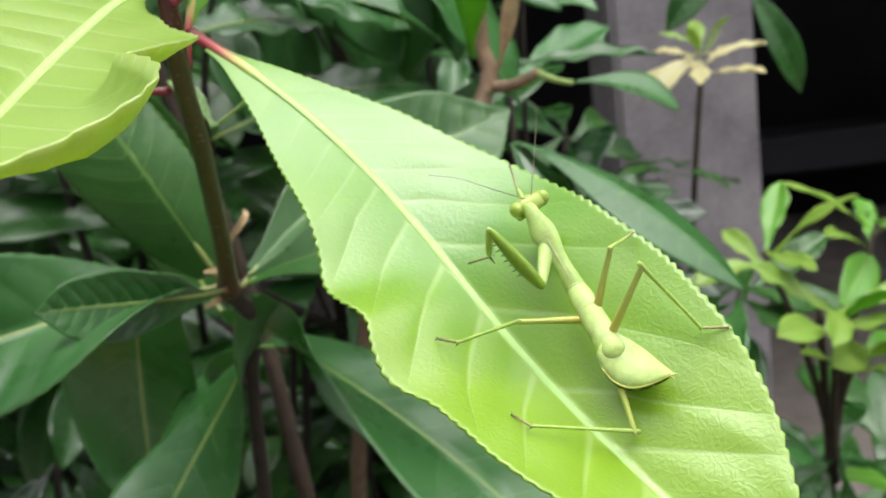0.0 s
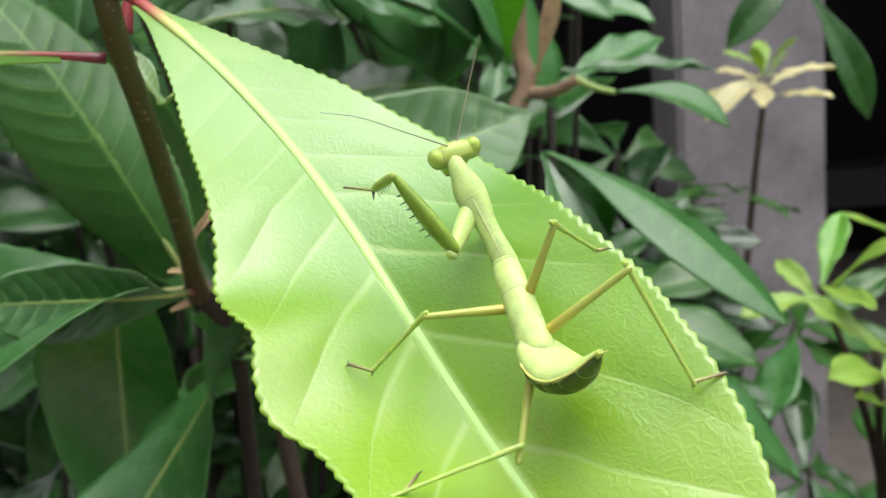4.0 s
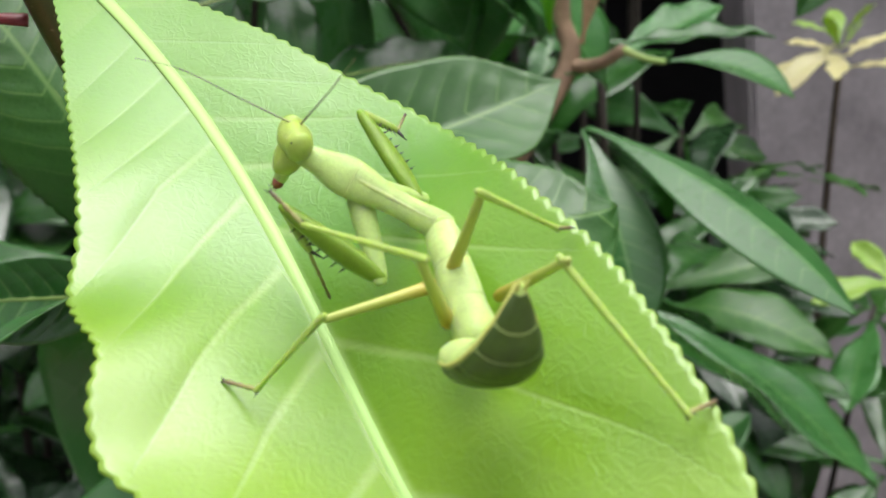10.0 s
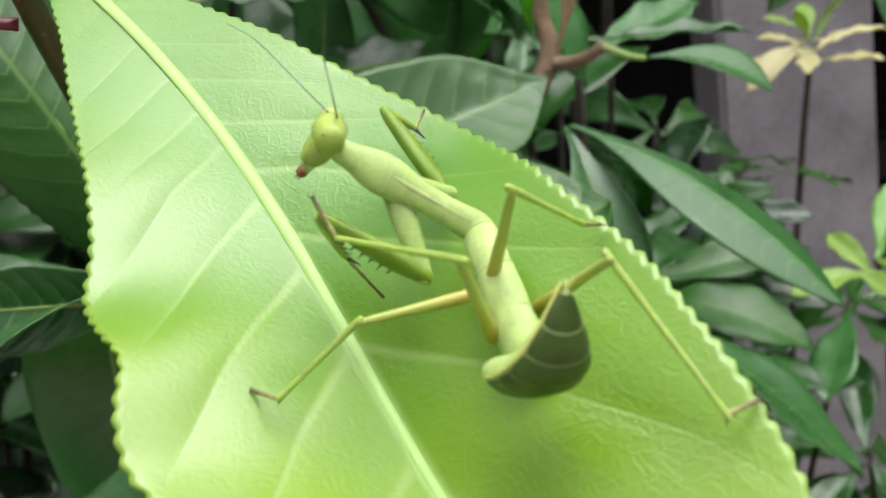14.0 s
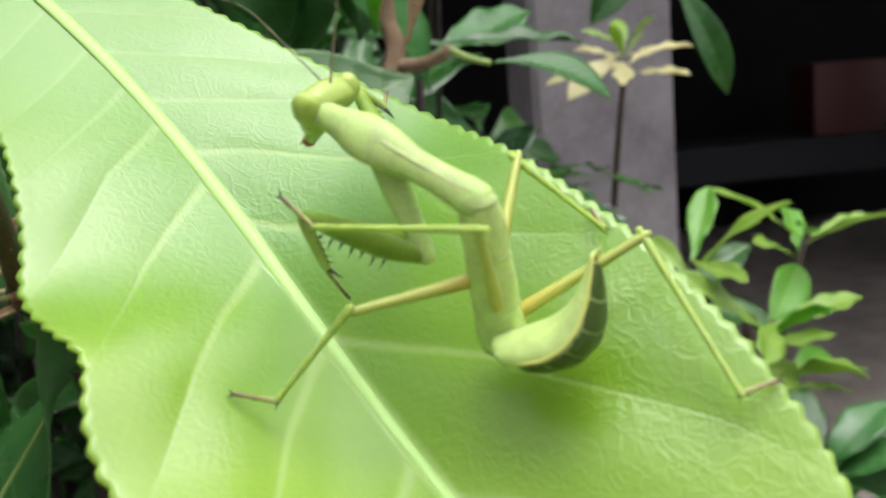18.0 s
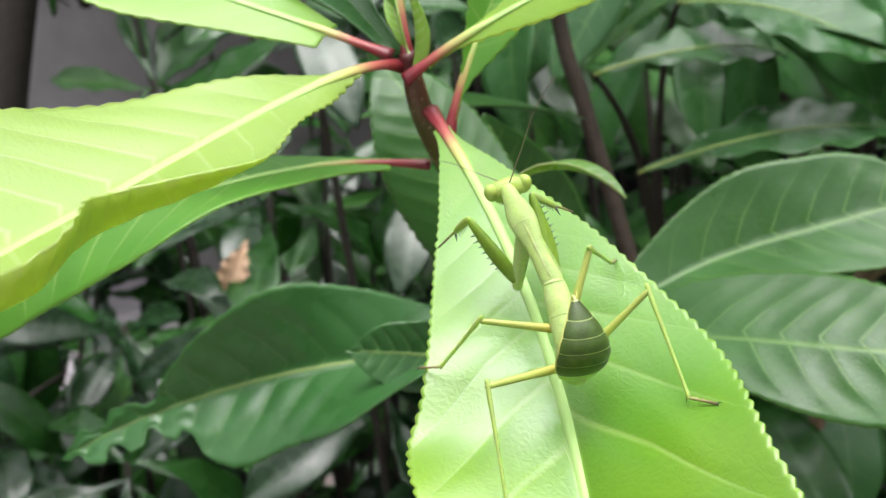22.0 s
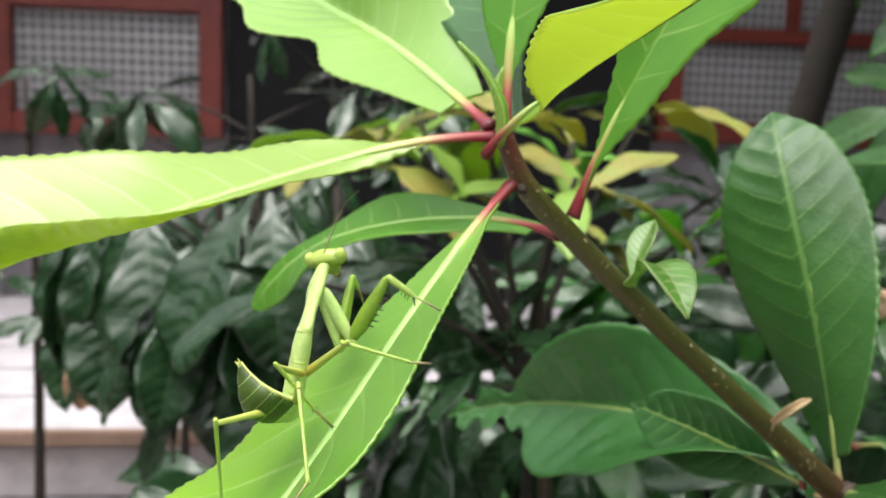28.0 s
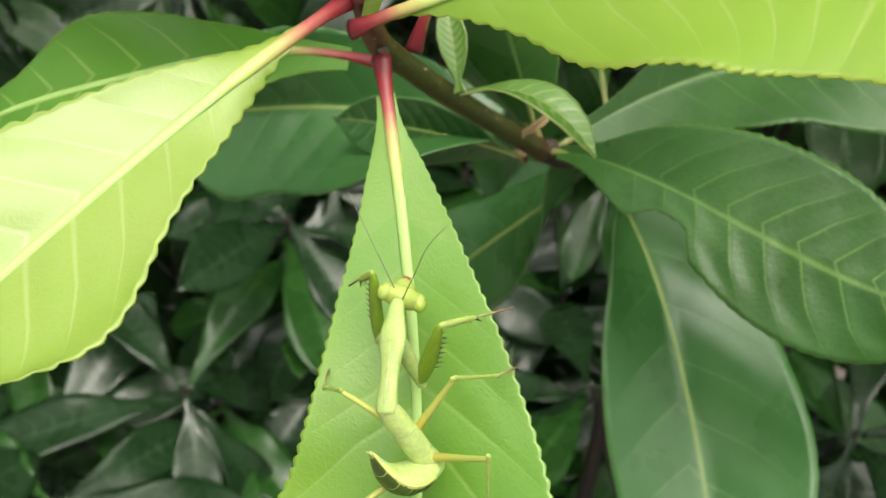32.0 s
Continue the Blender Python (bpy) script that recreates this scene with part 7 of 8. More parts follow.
    keyed(HL_FEMUR, [
        (0, 0.01271, -0.02011, -0.00896, -59.6, 15.6, 166.2), (2, 0.01162, -0.01824, -0.00584, -58.2, 10.5, 163.1), (3.5, 0.01077, -0.01754, -0.00475, -57.3, 4.0, 158.9),
        (6, 0.00995, -0.01595, -0.0032, -14.6, -5.7, 145.7), (6.5, 0.00941, -0.01485, -0.00387, 42.4, -10.0, 163.1), (7, 0.00951, -0.01442, -0.00336, 37.9, -16.4, 170.9),
        (7.5, 0.00928, -0.0132, -0.00326, 38.7, -16.5, 171.0), (9, 0.00927, -0.01306, -0.00243, 35.7, -16.1, 170.6),
        (11, 0.01001, -0.01295, -0.00332, 36.8, -13.7, 167.2), (13, 0.01037, -0.0129, -0.00388, 40.2, -11.5, 164.3),
        (15.5, 0.01033, -0.01275, -0.00404, 39.8, -11.9, 164.8), (18, 0.01063, -0.01305, -0.00375, 42.5, -6.6, 158.7),
        (18.5, 0.01101, -0.01307, -0.00283, 43.3, 3.0, 148.3), (19, 0.00763, -0.01886, -0.00023, 27.9, 10.5, 137.8),
        (19.5, 0.00726, -0.01863, 0.00085, 17.9, 13.6, 130.4), (20, 0.00576, -0.01587, 0.00353, 5.1, 13.1, 133.1), (20.5, 0.00448, -0.01072, 0.0048, 6.2, 12.5, 138.5),
        (21, -0.00683, -0.00013, 0.01335, -39.9, 17.5, 155.5), (21.5, -0.00927, 0.00329, 0.01315, -40.3, 20.5, 159.2), (22, -0.0088, 0.00559, 0.01076, -2.3, 17.2, 150.2),
        (23, -0.00932, 0.00643, 0.01068, -0.1, 17.3, 156.4), (24, -0.00977, 0.00727, 0.01271, -7.1, 17.5, 160.1), (25, -0.0157, 0.00532, 0.01257, 2.7, 19.8, -141.5),
        (27.5, -0.01596, 0.00521, 0.01392, -1.0, 19.8, -136.3), (28, -0.01608, 0.00678, 0.01473, -0.0, 19.7, -140.3), (29, -0.01087, 0.0094, 0.01615, -9.4, 16.2, 176.6),
        (30, -0.00928, 0.00569, 0.01534, -18.5, 11.2, 156.0), (31, -0.01207, 0.00783, 0.01439, -13.3, 14.3, 166.9), (32, -0.01111, 0.00831, 0.01501, -14.9, 13.0, 161.9),
    ])
    keyed(HL_TIBIA, [
        (0, 0.01407, -0.02727, -0.01983, 19.1, -53.5, 77.2), (2, 0.01155, -0.02534, -0.01663, 0.3, -56.1, 102.8), (3.5, 0.00896, -0.02431, -0.01557, -3.5, -55.9, 111.4),
        (4.733, 0.00559, -0.02549, -0.0111, -61.3, -37.8, 151.4), (6, 0.00222, -0.02667, -0.00662, -92.0, -6.4, 159.3),
        (6.5, 0.008, -0.02499, 0.00521, -72.1, -54.1, 151.9), (7, 0.01014, -0.02544, 0.0047, -62.9, -85.2, 116.4), (7.5, 0.01002, -0.0241, 0.00494, 77.1, -80.5, -22.1),
        (9, 0.00964, -0.02433, 0.00521, 69.4, -82.4, -18.3), (11, 0.00947, -0.02406, 0.00463, 70.5, -81.5, -20.7), (13, 0.00922, -0.02348, 0.0048, 57.6, -84.5, -8.5),
        (15.5, 0.0093, -0.02338, 0.00454, 54.5, -84.8, -6.2), (18, 0.00796, -0.02284, 0.00544, -0.6, -87.1, 52.2),
        (18.5, 0.00551, -0.02108, 0.00629, -85.0, -65.5, 133.3), (19, -0.00117, -0.02686, 0.00594, -89.6, -44.2, 135.0),
        (19.5, -0.0032, -0.02625, 0.00489, -96.2, -34.2, 134.4), (20, -0.00422, -0.02483, 0.00471, -92.5, -26.7, 133.7),
        (20.5, -0.00463, -0.02056, 0.00622, -113.8, -25.1, 133.3), (21, -0.0087, -0.01027, 0.00538, -100.5, 27.3, 117.8),
        (21.5, -0.01006, -0.00707, 0.00524, -100.5, 35.7, 115.9), (22, -0.01527, -0.00604, 0.01024, -97.1, 23.3, 118.1),
        (23, -0.01467, -0.00585, 0.01065, -106.6, 18.4, 119.2), (24, -0.01383, -0.00543, 0.01112, -104.5, 16.7, 119.7),
        (25, -0.00751, -0.00532, 0.01317, -93.0, -5.3, 123.1), (27.5, -0.00681, -0.00427, 0.0137, -88.5, -7.0, 123.1),
        (28, -0.00742, -0.00366, 0.01473, -73.0, -12.2, 122.3), (29, -0.01105, -0.00387, 0.01405, -102.9, -7.4, 122.4),
        (30, -0.01378, -0.00647, 0.01109, -131.6, -10.3, 124.0), (31, -0.01428, -0.00502, 0.01141, -133.3, -5.7, 119.8),
        (32, -0.01439, -0.00418, 0.01166, -132.7, -3.7, 117.8),
    ])
    keyed(HL_TARSUS, [
        (0, 0.00004, -0.02794, -0.01705, 15.5, -46.9, 24.9), (2, -0.00232, -0.02855, -0.01659, 8.5, -42.6, -2.9), (3.5, -0.00445, -0.0288, -0.01605, -2.8, -41.9, -22.3),
        (4.733, -0.00175, -0.02723, -0.01825, 48.7, -38.7, -32.3), (6, 0.00094, -0.02566, -0.02045, 95.4, -30.8, -35.4),
        (6.5, -0.00378, -0.02368, -0.00277, -115.2, -77.6, 173.4), (7, -0.00131, -0.01701, 0.00364, 107.5, -55.5, -22.6),
        (7.5, -0.00149, -0.01598, 0.00724, 82.1, -34.5, -20.1), (9, -0.00138, -0.01537, 0.00698, 104.5, -35.8, -20.2),
        (11, -0.00129, -0.0149, 0.00663, 95.4, -41.7, -21.5), (13, -0.0015, -0.01415, 0.00595, 90.6, -27.0, -20.6),
        (15.5, -0.00131, -0.01389, 0.00559, 91.8, -26.3, -20.6), (18, -0.00321, -0.01399, 0.00543, 72.8, -50.8, -16.4),
        (18.5, -0.00472, -0.01212, 0.00011, -72.1, -51.8, 118.6), (19, -0.00847, -0.0197, -0.00459, -58.9, -43.3, 124.3),
        (19.5, -0.00768, -0.01947, -0.00685, -79.3, -44.3, 123.7), (20, -0.0082, -0.01975, -0.00805, -117.9, -59.1, 127.3),
        (20.5, -0.00424, -0.01259, -0.00557, -60.1, -10.2, 128.3), (21, -0.00349, -0.01467, -0.00688, -67.6, -40.9, 111.9),
        (21.5, -0.00417, -0.01327, -0.0061, -65.8, -27.2, 119.0), (22, -0.0112, -0.01005, -0.00245, -114.1, 0.8, 119.0),
        (23, -0.00907, -0.0076, -0.00217, -70.7, 11.9, 118.6), (24, -0.00876, -0.0071, -0.00208, -64.5, 11.2, 118.3), (25, -0.0076, -0.0038, -0.00107, -40.7, 6.3, 114.5),
        (27.5, -0.0081, -0.003, -0.00064, -37.3, 7.4, 115.8), (28, -0.01243, -0.00345, 0.00154, -99.9, 14.6, 118.7), (29, -0.00932, -0.00066, 0.0003, -61.4, 33.5, 122.1),
        (30, -0.007, 0.00039, 0.00061, -53.8, 24.2, 115.4), (31, -0.00632, 0.00073, 0.00109, -60.5, 18.7, 111.6), (32, -0.00615, 0.00092, 0.00122, -64.3, 18.0, 111.2),
    ])
    keyed(L_ANTENNA, [
        (0, 0.00531, -0.00526, 0.0104, 28.9, -41.9, 78.7), (2, 0.00412, -0.00456, 0.01384, 24.6, -43.4, 82.6), (3.5, 0.00294, -0.00401, 0.01586, 26.3, -43.2, 82.0),
        (6, 0.0008, -0.00469, 0.01761, 26.5, -39.6, 72.5), (6.5, -0.00201, -0.0044, 0.01596, 13.9, -32.5, 49.1), (7, -0.00493, -0.00459, 0.01347, -7.5, -34.7, 94.0),
        (7.5, -0.00516, -0.00535, 0.01386, 17.9, -34.0, 84.3), (9, -0.00435, -0.00526, 0.01463, 29.2, -31.7, 77.9), (11, -0.00251, -0.00548, 0.01463, 34.5, -24.7, 65.3),
        (13, -0.00191, -0.00606, 0.01505, 38.5, -15.5, 52.1), (15.5, -0.00149, -0.00644, 0.01511, 36.7, -6.8, 40.7), (18, -0.00106, -0.00902, 0.01567, 30.4, -3.5, 35.7),
        (18.5, 0.0008, -0.00855, 0.01855, 21.5, -6.3, 41.4), (19, 0.00077, -0.00649, 0.01998, 20.9, -8.2, 46.3), (19.5, 0.00011, -0.00462, 0.02187, 19.9, -9.7, 50.2),
        (20, -0.00238, -0.00244, 0.02272, 24.8, -10.1, 51.3), (20.5, -0.00704, 0.00082, 0.02544, 24.1, -22.4, 78.9), (21, -0.01927, 0.00747, 0.03452, -5.2, -26.4, 104.6),
        (21.5, -0.02079, 0.01032, 0.0348, 1.5, -26.8, 92.1), (22, -0.0205, 0.0114, 0.03371, 12.8, -24.4, 71.2), (23, -0.02124, 0.01167, 0.03308, 16.5, -23.5, 67.4),
        (24, -0.02225, 0.01121, 0.03471, 15.1, -26.5, 79.2), (25, -0.02745, 0.00935, 0.03494, 19.0, -23.4, 68.3), (27.5, -0.02802, 0.00816, 0.03493, 19.1, -22.1, 64.2),
        (28, -0.02881, 0.0102, 0.03521, 20.1, -23.8, 69.3), (29, -0.0272, 0.01326, 0.03576, 18.2, -26.6, 78.2), (30, -0.02421, 0.01167, 0.03645, 13.7, -25.5, 73.8),
        (31, -0.0243, 0.01205, 0.0347, 25.7, -21.7, 62.4), (32, -0.02325, 0.01578, 0.03131, 43.8, -20.2, 59.9),
    ])
    keyed(R_COXA, [
        (0, 0.00697, -0.00775, 0.00471, -144.6, 25.9, -178.7), (2, 0.00605, -0.00636, 0.00766, -152.0, 13.5, 170.7),
        (3.5, 0.00489, -0.00562, 0.00943, -146.0, 23.8, -174.3), (6, 0.00373, -0.00629, 0.01212, -133.0, 29.1, -166.9),
        (6.5, 0.00196, -0.00586, 0.01096, -146.6, 34.7, 177.7), (7, 0.00079, -0.00526, 0.00917, -145.3, 31.7, 165.5),
        (7.5, 0.00044, -0.00519, 0.00893, -152.9, 35.7, 160.3), (9, 0.0006, -0.00502, 0.00897, -153.8, 33.8, 159.4),
        (11, 0.00197, -0.00568, 0.00875, -163.7, 40.2, 157.2), (13, 0.00232, -0.00621, 0.00906, -161.1, 38.1, 161.6),
        (15.5, 0.00249, -0.00666, 0.00923, -160.9, 40.1, 161.8), (18, 0.00227, -0.01161, 0.01065, -164.5, 28.5, 174.8),
        (18.5, 0.00329, -0.01133, 0.013, -163.6, 19.0, -171.0), (19, 0.00343, -0.00868, 0.01443, -163.7, 14.4, -161.4),
        (19.5, 0.00299, -0.00681, 0.01559, -171.2, 8.9, -154.1), (20, 0.00025, -0.00469, 0.01744, -173.7, 7.0, -153.2),
        (20.5, -0.0036, -0.00092, 0.0198, -171.7, -0.3, -149.4), (20.733, -0.01017, 0.00245, 0.02435, -140.9, 7.1, -173.9),
        (21, -0.01674, 0.00583, 0.02889, -113.9, 25.4, 167.5), (21.5, -0.01798, 0.00905, 0.02959, -115.1, 21.7, 172.8),
        (22, -0.01753, 0.01019, 0.02813, -121.7, 19.7, -175.8), (23, -0.01769, 0.01078, 0.02812, -119.9, 14.8, 174.1),
        (24, -0.01868, 0.01071, 0.02925, -122.3, 18.4, 168.3), (25, -0.02413, 0.00892, 0.02887, -132.9, 4.4, 161.8), (27.5, -0.02408, 0.0091, 0.0291, -130.1, 5.0, 164.6),
        (28, -0.0246, 0.01029, 0.02984, -126.6, 11.0, 163.3), (29, -0.02335, 0.01282, 0.03059, -118.8, 25.8, 167.2),
        (30, -0.02087, 0.01074, 0.03103, -128.0, 14.2, -179.7), (31, -0.02074, 0.01025, 0.0309, -126.5, 16.5, -172.3),
        (32, -0.02086, 0.01254, 0.02819, -113.4, 3.7, 128.0),
    ])
    keyed(R_FEMUR, [
        (0, 0.00887, -0.00108, 0.00048, 64.2, 24.1, 177.0), (2, 0.0081, 0.00057, 0.00395, 58.0, 23.1, -174.7), (3.5, 0.00607, 0.00136, 0.00522, 51.5, 24.2, -173.8),
        (6, 0.00529, -0.00018, 0.00689, 72.8, 32.6, 122.2), (6.5, 0.0048, 0.00087, 0.00726, 62.6, 36.0, 92.1), (7, 0.00487, 0.00067, 0.0052, 95.4, 32.9, 155.8),
        (7.5, 0.00499, 0.00099, 0.00587, 100.9, 35.4, 162.3), (9, 0.00507, 0.00117, 0.00597, 97.2, 34.0, 157.7), (11, 0.00639, 0.00101, 0.00699, 104.4, 38.8, 166.0),
        (13, 0.00632, 0.00067, 0.00697, 106.4, 36.7, 168.6), (15.5, 0.00658, 0.00022, 0.00716, 109.0, 38.4, 169.2), (18, 0.00404, -0.00376, 0.0087, 132.3, 36.8, 165.0),
        (18.5, 0.0028, -0.00329, 0.01077, 134.5, 38.5, 170.0), (19, 0.00141, -0.00084, 0.01214, 129.5, 37.7, 173.5),
        (19.5, -0.00053, 0.0009, 0.01429, 131.0, 39.1, 176.4), (20, -0.00349, 0.00298, 0.01651, 131.2, 36.8, 177.7),
        (20.5, -0.0079, 0.00635, 0.01856, 124.2, 28.7, 174.9), (21, -0.01276, 0.00846, 0.0219, 124.8, 25.2, 167.8),
        (21.5, -0.01475, 0.01222, 0.02253, 106.4, 25.1, 161.7), (22, -0.01549, 0.01469, 0.02153, 92.1, 20.8, 169.7), (23, -0.01545, 0.01471, 0.02118, 98.5, 13.0, -169.8),
        (24, -0.01555, 0.0147, 0.02244, 101.7, 16.4, -180.0), (25, -0.02183, 0.01435, 0.02256, 113.1, -0.4, 173.0), (27.5, -0.02206, 0.01426, 0.02258, 115.2, 2.3, 170.4),
        (28, -0.02187, 0.0148, 0.02309, 118.3, 7.5, 170.1), (29, -0.01913, 0.01621, 0.02364, 105.2, 27.5, 160.9), (30, -0.01931, 0.01582, 0.02473, 104.5, 12.6, -173.2),
        (31, -0.01955, 0.01528, 0.02464, 107.0, 16.4, -172.0), (32, -0.01788, 0.01424, 0.02039, 102.8, -1.0, 148.5),
    ])
    keyed(R_TIBIA, [
        (0, 0.00463, -0.0056, 0.00943, 147.3, 24.1, 177.0), (2, 0.005, -0.00556, 0.01251, 161.2, 23.1, -174.7), (3.5, 0.00333, -0.00577, 0.013, 170.0, 24.2, -173.8),
        (4.733, 0.00144, -0.00145, 0.01436, -167.3, 22.7, 153.9), (6, -0.00046, 0.00287, 0.01571, -146.4, 32.6, 122.2),
        (6.5, -0.00045, 0.0064, 0.01514, -149.0, 36.0, 92.1), (7, -0.00012, 0.00404, 0.01438, -162.8, 32.9, 155.8),
        (7.5, -0.00033, 0.00487, 0.01466, -151.0, 35.4, 162.3), (9, -0.00003, 0.00476, 0.01498, -153.4, 34.0, 157.7), (11, 0.00069, 0.0052, 0.01514, -145.7, 38.8, 166.0),
        (13, 0.00081, 0.00492, 0.01536, -147.3, 36.7, 168.6), (15.5, 0.00093, 0.00492, 0.01527, -145.9, 38.4, 169.2),
        (18, 0.00126, 0.00462, 0.01519, -152.8, 36.8, 165.0), (18.5, -0.00066, 0.00514, 0.01688, -168.8, 38.5, 170.0),
        (19, -0.00294, 0.00668, 0.01884, -174.9, 37.7, 173.5), (19.5, -0.00529, 0.00842, 0.0207, 180.0, 39.1, 176.4),
        (20, -0.00815, 0.0104, 0.02312, -177.0, 36.8, 177.7), (20.5, -0.0117, 0.01287, 0.02652, -161.8, 28.7, 174.9),
        (21, -0.01519, 0.01539, 0.03004, -126.6, 25.2, 167.8), (21.5, -0.01803, 0.01655, 0.03207, -121.1, 25.1, 161.7),
        (22, -0.01925, 0.01578, 0.03179, -154.3, 20.8, 169.7), (23, -0.01815, 0.01588, 0.03182, -149.4, 13.0, -169.8),
        (24, -0.0186, 0.01693, 0.03281, -139.2, 16.4, -180.0), (25, -0.02125, 0.0186, 0.03262, -148.3, -0.4, 173.0),
        (27.5, -0.02167, 0.01895, 0.03255, -151.4, 2.3, 170.4), (28, -0.02223, 0.02019, 0.03274, -147.2, 7.5, 170.1), (29, -0.02279, 0.02051, 0.033, -133.0, 27.5, 160.9),
        (30, -0.02197, 0.01831, 0.03522, -133.5, 12.6, -173.2), (31, -0.02305, 0.01813, 0.03503, -147.9, 16.4, -172.0),
        (32, -0.01647, 0.01621, 0.03101, 175.5, -1.0, 148.5),
    ])
    keyed(R_TARSUS, [
        (0, 0.00371, -0.00117, 0.01201, 37.6, -20.3, -9.9), (2, 0.00391, -0.00078, 0.01403, 14.8, -23.3, -3.3), (3.5, 0.00241, -0.00076, 0.01382, 1.9, -24.5, 5.5),
        (6, 0.00398, 0.00385, 0.01332, 10.5, -24.4, 4.0), (6.5, 0.00397, 0.00501, 0.01301, 22.7, -21.9, -5.0), (7, 0.00264, 0.00818, 0.0131, 14.2, -21.6, -6.0),
        (7.5, 0.00243, 0.00875, 0.01261, 21.0, -21.6, -5.9), (9, 0.0029, 0.0085, 0.01308, 14.1, -22.3, -3.4), (11, 0.00343, 0.00881, 0.01292, 16.6, -20.8, -9.5),
        (13, 0.00326, 0.0088, 0.01315, 16.4, -20.4, -10.8), (15.5, 0.00348, 0.00876, 0.01302, 18.6, -20.4, -10.8), (18, 0.0038, 0.00867, 0.01331, 15.0, -20.1, -12.0),
        (18.5, 0.00083, 0.01, 0.0161, 7.4, -21.2, -5.8), (19, -0.00208, 0.01174, 0.01848, 5.7, -21.7, -1.5), (19.5, -0.00497, 0.01355, 0.02071, 9.1, -22.0, 1.1),
        (20, -0.00778, 0.01552, 0.02291, 19.0, -22.2, 1.9), (20.5, -0.0105, 0.01766, 0.02512, 40.2, -21.2, 0.0), (21, -0.01282, 0.01801, 0.0263, 9.5, -24.4, 7.6),
        (21.5, -0.0154, 0.0185, 0.02804, -19.7, -24.0, 13.6), (22, -0.01764, 0.02022, 0.0297, -16.3, -25.6, 8.1), (23, -0.01836, 0.0203, 0.0293, -21.3, -22.8, 17.0),
        (24, -0.01765, 0.02085, 0.02955, -17.3, -21.9, 19.7), (25, -0.02072, 0.02307, 0.02984, -20.0, -39.2, -34.9),
        (27.5, -0.02081, 0.02345, 0.03005, -18.6, -38.7, -33.3), (28, -0.02114, 0.02434, 0.03001, -14.2, -41.2, -44.3),
        (29, -0.02001, 0.02325, 0.02967, 3.4, -38.9, -12.4), (30, -0.02158, 0.02192, 0.03158, -32.2, -29.3, 30.2), (31, -0.02289, 0.0225, 0.03245, -13.5, -33.7, 18.2),
        (32, -0.01367, 0.02075, 0.03143, -12.7, -39.3, -11.3),
    ])
    keyed(MR_FEMUR, [
        (0, 0.01175, -0.01618, -0.0065, 90.6, 18.9, -39.6), (2, 0.01089, -0.01419, -0.00352, 96.7, 23.0, -39.4), (3.5, 0.00983, -0.01381, -0.002, 94.5, 26.7, -39.0),
        (6, 0.00893, -0.01258, -0.00015, 95.2, 38.7, -37.8), (6.5, 0.00875, -0.0117, -0.00054, 95.8, 40.8, -37.5), (7, 0.00897, -0.01074, -0.00048, 97.4, 43.9, -37.0),
        (7.5, 0.009, -0.00974, -0.00011, 102.1, 46.4, -36.4), (9, 0.00891, -0.00922, 0.0002, 102.5, 45.7, -36.6), (11, 0.00997, -0.00935, -0.00036, 107.1, 40.2, -38.6),
        (13, 0.01027, -0.00949, -0.00075, 106.0, 36.2, -40.1), (15.5, 0.01025, -0.0095, -0.00075, 105.2, 35.3, -40.4), (18, 0.01016, -0.01408, 0.0004, 48.9, -1.8, -31.7),
        (18.5, 0.00995, -0.01426, 0.0012, 59.5, 3.8, -35.7), (19, 0.00817, -0.01566, 0.00299, 48.6, 6.9, -37.9), (19.5, 0.00746, -0.01526, 0.00409, 47.7, 11.8, -42.4),
        (20, 0.00569, -0.01202, 0.00625, 53.5, -1.6, -31.4), (20.5, 0.00329, -0.00766, 0.0081, 56.4, -7.1, -27.5), (21, -0.00886, 0.00109, 0.01713, 27.8, 14.2, -50.7),
        (21.5, -0.011, 0.00545, 0.01676, 57.0, -10.2, -24.6), (22, -0.01049, 0.00712, 0.01474, 69.3, 1.4, -30.5), (23, -0.01083, 0.00756, 0.0148, 63.8, 8.8, -33.7),
        (24, -0.01114, 0.0078, 0.01689, 57.8, 11.0, -35.0), (25, -0.01655, 0.00643, 0.01678, 44.2, 10.2, -34.4), (27.5, -0.01618, 0.00648, 0.01821, 38.5, 9.6, -33.6),
        (28, -0.01645, 0.00784, 0.01908, 36.9, 12.7, -37.8), (29, -0.01367, 0.00995, 0.01953, 48.7, 22.2, -48.4), (30, -0.01224, 0.00719, 0.01858, 56.8, 3.6, -34.0),
        (31, -0.01336, 0.00761, 0.01853, 59.1, 1.5, -32.8), (32, -0.01327, 0.00748, 0.0187, 60.1, -0.8, -31.4),
    ])
